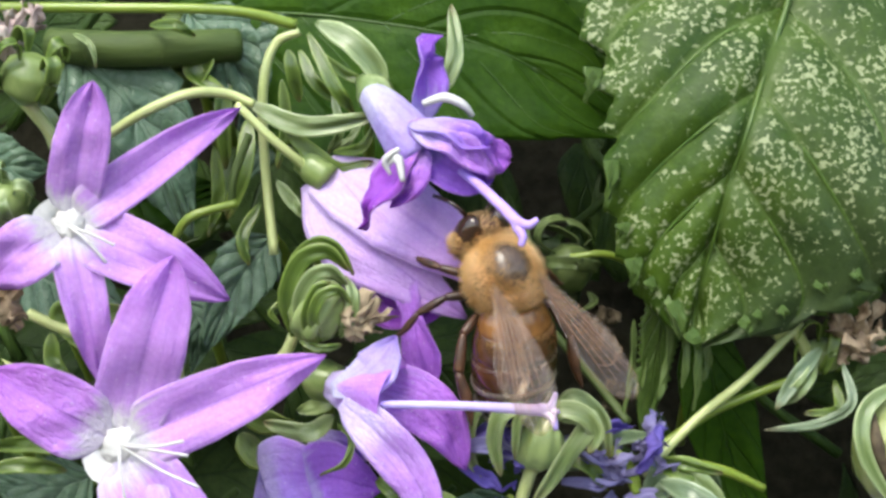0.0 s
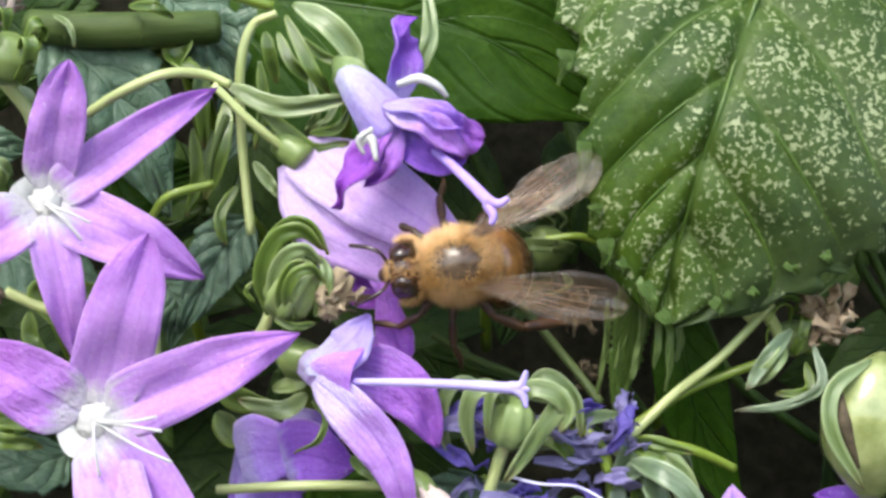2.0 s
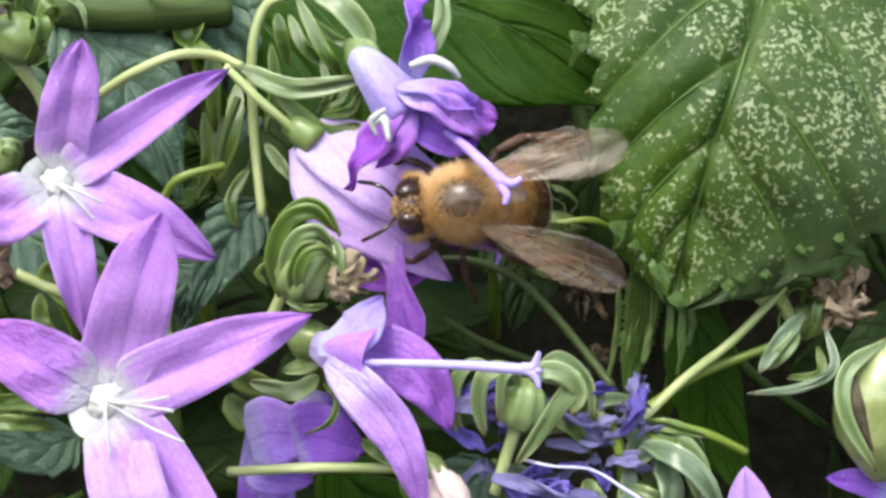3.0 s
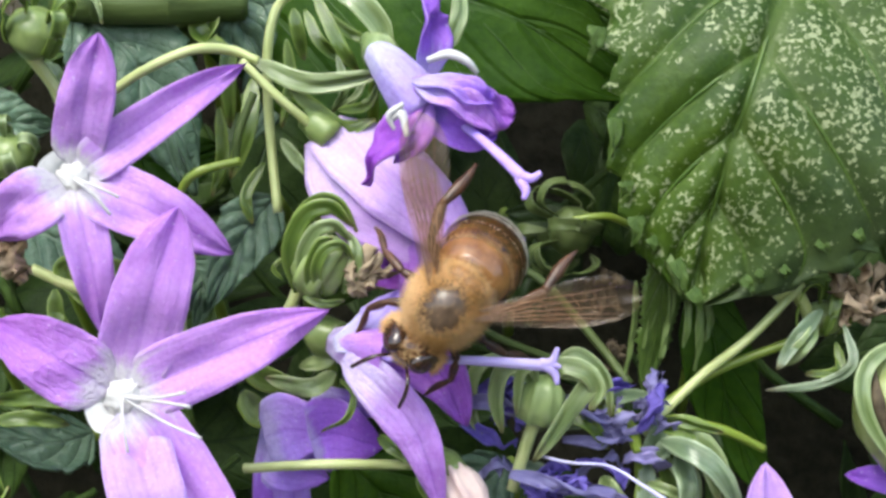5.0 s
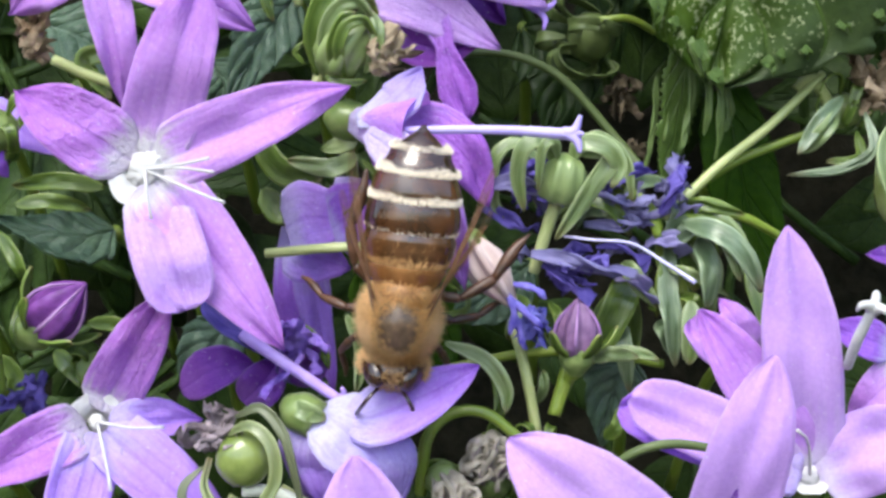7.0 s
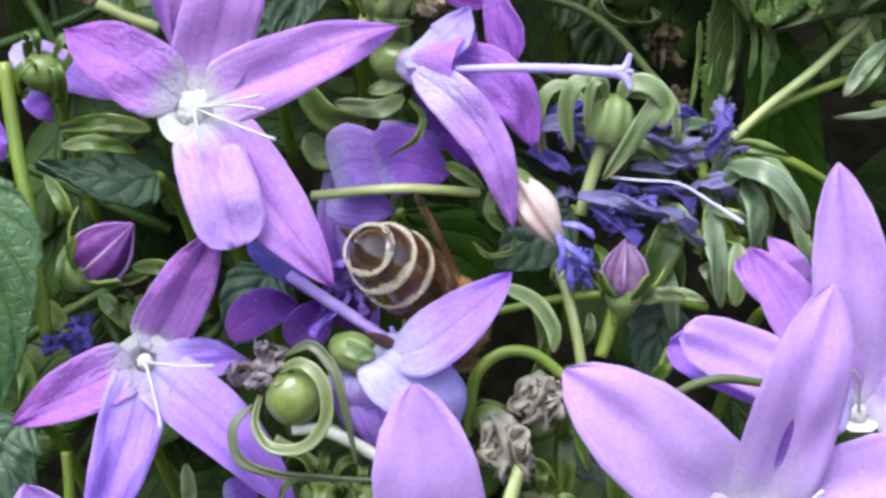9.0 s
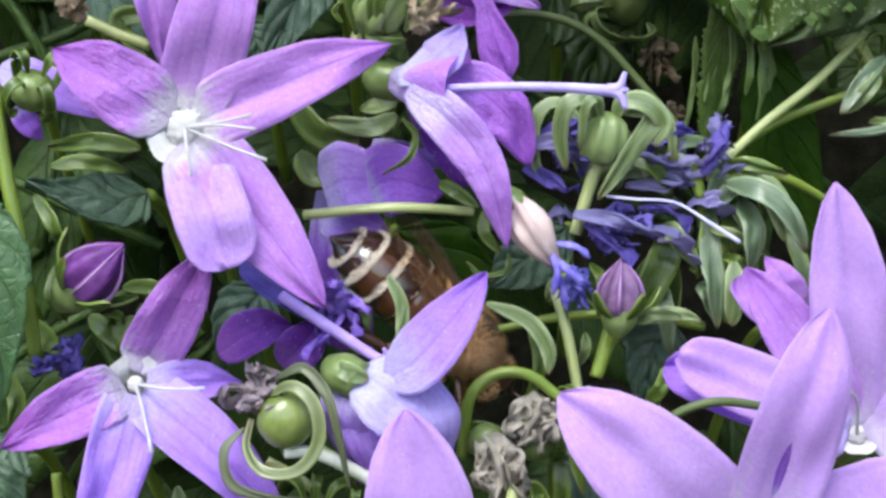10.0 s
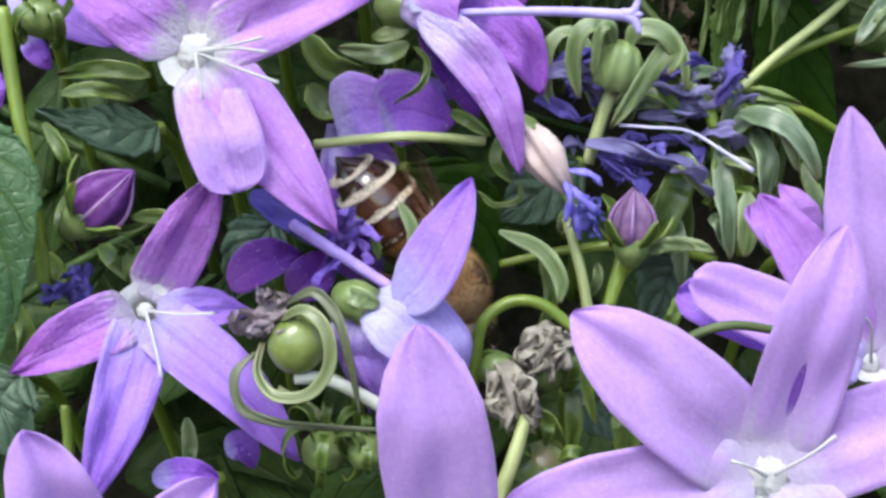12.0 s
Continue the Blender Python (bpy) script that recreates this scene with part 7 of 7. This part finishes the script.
# seconds, thorax, way of the head, way of the back
BEE_ROWS = [
    (0.0, (3.4, -3.0, -1.6), (-0.36, 0.25, 0.85), (0.45, -1, 0.05)),
    (0.2, (4.8, -2.9, -2.7), (-0.85, 0.0, 0.4), (0.2, -1, 0.1)),
    (0.3, (3.2, -2.9, -3.5), (-0.96, -0.1, 0.2), (0.1, -1, 0.1)),
    (0.5, (3.2, -2.9, -3.0), (-1.0, -0.1, 0.1), (0.05, -1, 0.1)),
    (0.8, (2.9, -2.9, -2.6), (-0.98, -0.15, 0.08), (0.0, -1, 0.15)),
    (1.0, (3.9, -2.9, -0.6), (-0.88, -0.2, 0.38), (0.1, -1, 0.1)),
    (1.1, (2.5, -2.4, 0.4), (-0.92, -0.1, 0.34), (0.1, -1, 0.0)),
    (1.2, (1.2, -2.4, 0.5), (-0.94, 0.1, 0.3), (0.1, -1, 0.0)),
    (1.4, (1.2, -2.6, 1.4), (-0.98, 0.2, -0.2), (0.0, -0.9, 0.5)),
    (1.5, (1.6, -2.9, 0.2), (-1.0, 0.05, 0.03), (0.0, -1, 0.1)),
    (1.7, (0.7, -2.9, -0.8), (-1.0, 0.0, -0.02), (0.0, -1, 0.1)),
    (2.0, (2.4, -2.9, -2.1), (-1.0, -0.15, -0.08), (0.0, -1, 0.1)),
    (2.3, (2.4, -2.9, -1.8), (-1.0, -0.1, 0.06), (0.0, -1, 0.1)),
    (2.5, (1.7, -2.9, -0.5), (-0.94, -0.35, 0.26), (0.1, -1, 0.05)),
    (2.7, (-0.6, -2.4, 0.4), (-0.98, 0.1, 0.08), (0.1, -1, 0.05)),
    (2.9, (0.1, -2.4, 0.9), (-1.0, 0.1, 0.0), (0.1, -1, 0.05)),
    (3.0, (2.1, -2.9, 0.4), (-1.0, 0.0, -0.08), (0.05, -1, 0.05)),
    (3.2, (2.6, -2.9, -1.9), (-0.88, -0.15, -0.44), (0.1, -1, 0.15)),
    (3.5, (2.7, -3.1, -4.1), (-0.8, -0.45, -0.42), (0.45, -1, 0.25)),
    (3.7, (2.2, -3.1, -2.9), (-0.82, -0.45, -0.42), (0.45, -1, 0.25)),
    (5.3, (-1.4, -7.4, -7.6), (-0.6, 0.1, -0.76), (0.1, -1, 0.1)),
    (5.5, (-3.2, -7.4, -9.5), (-0.58, 0.0, -0.79), (0.05, -1, 0.1)),
    (6.0, (-3.9, -7.9, -14.0), (-0.48, 0.2, -0.88), (0.0, -1, 0.1)),
    (6.5, (-2.4, -7.9, -15.9), (-0.12, 0.12, -0.98), (0.0, -1, 0.1)),
    (6.8, (-3.1, -6.9, -16.6), (-0.08, 0.2, -0.97), (0.05, -1, 0.1)),
    (7.0, (-3.6, -6.9, -18.7), (-0.13, 0.25, -0.96), (0.05, -1, 0.1)),
    (7.2, (-4.3, -5.9, -19.4), (-0.28, 0.3, -0.92), (-0.2, -1, 0.1)),
    (7.5, (-4.1, -4.4, -20.2), (-0.22, 0.35, -0.93), (-1.0, -0.4, 0.0)),
    (7.7, (-4.1, -3.4, -21.2), (-0.18, 0.45, -0.9), (-1.0, -0.4, 0.1)),
    (8.4, (-3.4, -0.5, -21.6), (0.27, 0.90, -0.96), (-0.2, -1, 0.8)),
    (9.3, (-3.6, 3.0, -22.6), (0.71, 1.20, -0.71), (0.1, -0.6, 0.8)),
    (9.5, (-2.0, 4.0, -22.1), (0.83, 0.50, -0.56), (0.2, -0.5, 0.8)),
    (10.0, (-2.3, 4.0, -22.7), (0.67, 0.30, -0.75), (0.4, -0.5, 0.9)),
    (10.5, (-2.6, 4.0, -23.3), (0.66, 0.30, -0.75), (0.4, -0.4, 0.9)),
    (11.0, (-3.5, 4.0, -22.8), (0.60, 0.30, -0.80), (0.45, -0.4, 0.8)),
    (11.5, (-3.5, 4.0, -23.5), (0.56, 0.30, -0.83), (0.45, -0.4, 0.8)),
    (12.0, (-3.8, 4.0, -23.4), (0.52, 0.30, -0.85), (0.45, -0.4, 0.8)),
]

# seconds, how far the wings stand out from the body on each side, and how far they are raised
WING_ROWS = [(0.0, 14, 8, 6), (0.5, 30, 16, 6), (0.8, 26, 18, 6), (1.0, 6, 16, 6), (1.2, 4, 16, 6), (1.5, 6, 22, 6), (1.7, 20, 14, 6), (2.0, 26, 12, 6), (2.3, 22, 20, 6), (2.5, 12, 20, 6), (2.8, 4, 28, 6), (3.0, 8, 26, 6), (3.2, 16, 27, 8), (3.5, 42, 24, 8),
             (4.5, 36, 36, 14), (5.3, 48, 42, 14), (5.5, 38, 42, 14), (6.0, 28, 44, 16), (6.5, 32, 40, 16), (6.8, 16, 18, 60), (7.0, 14, 16, 74), (7.5, 6, 8, 70), (9.3, 4, 4, -6), (12.0, 4, 4, -6)]

# seconds, how far the abdomen bends down
BEND_ROWS = [(0.0, 46), (0.5, 66), (1.0, 68), (1.5, 70), (2.0, 68), (2.5, 68), (3.0, 68), (3.5, 68), (5.0, 66), (5.5, 66), (6.0, 24), (6.5, 8), (7.0, 6), (7.5, 6), (9.3, 4), (12.0, 4)]

# seconds, the way the hind legs reach
LEG_ROWS = [(0.0, (-5.0, 2.1, -1.9), (-5.0, 2.1, -1.9)), (6.0, (-5.0, 2.1, -1.9), (-5.0, 2.1, -1.9)), (7.0, (-5.2, 1.2, -0.6), (-3.0, 4.2, -1.0)), (7.7, (-5.4, 0.9, 0.3), (-2.4, 4.6, -0.8)), (9.3, (-5.0, 2.1, -1.9), (-5.0, 2.1, -1.9)), (12.0, (-5.0, 2.1, -1.9), (-5.0, 2.1, -1.9))]


def motions():
    # the drooping flower springs up a little once the bee lets go
    home = bell.location.copy()
    walk(bell, [(t, pose(*home, 0, a, 0)) for t, a in ((0.0, 4), (1.0, 3), (2.0, 4), (3.5, 4.5), (4.8, 6), (5.5, 5), (5.8, -1), (6.1, 0.5), (7.0, 0), (12.0, 0))])
    base = Vector(PALE_HINGE) * MM - bell.location
    walk(pulled, [(t, pose(*base, 0, a, 0)) for t, a in ((0.0, 3), (1.0, 4), (2.0, 2), (3.5, 3), (4.8, 9), (5.3, 7), (5.5, 2), (5.7, -1), (6.1, 0.5), (7.0, 0), (12.0, 0))])
    hinge = Vector(CUP_HINGE) * MM - cup.location
    walk(raised, [(t, pose(*hinge, 0, a, 0)) for t, a in ((0.0, 26), (7.7, 26), (9.3, 10), (9.5, 9), (10.0, 1), (10.5, 0), (11.0, -12), (12.0, -12))])
    walk(BEE, [(t, bee_pose(p, h, b)) for t, p, h, b in BEE_ROWS])
    for w, s, front, root in WINGS:
        rows = []
        for t, a_left, a_right, lift in WING_ROWS:
            a = (a_left if s < 0 else a_right) + (0 if front else 9)
            rows.append((t, pose(root[0] * MM * BEE_SIZE, root[1] * MM * BEE_SIZE, root[2] * MM * BEE_SIZE, -s * (lift if front else lift - 3), 3, -s * a)))
        walk(w, rows)
    walk(ABDOMEN, [(t, pose(WAIST[0] * MM * BEE_SIZE, 0, WAIST[2] * MM * BEE_SIZE, 0, -a, 0)) for t, a in BEND_ROWS])
    for lg, root, rest, s in HIND_LEGS:
        rows = []
        for t, left, right in LEG_ROWS:
            way = Vector(left if s < 0 else right)
            way.y *= s
            m = rest.rotation_difference(way).to_matrix().to_4x4()
            m.translation = root * MM * BEE_SIZE
            rows.append((t, m))
        walk(lg, rows)


motions()
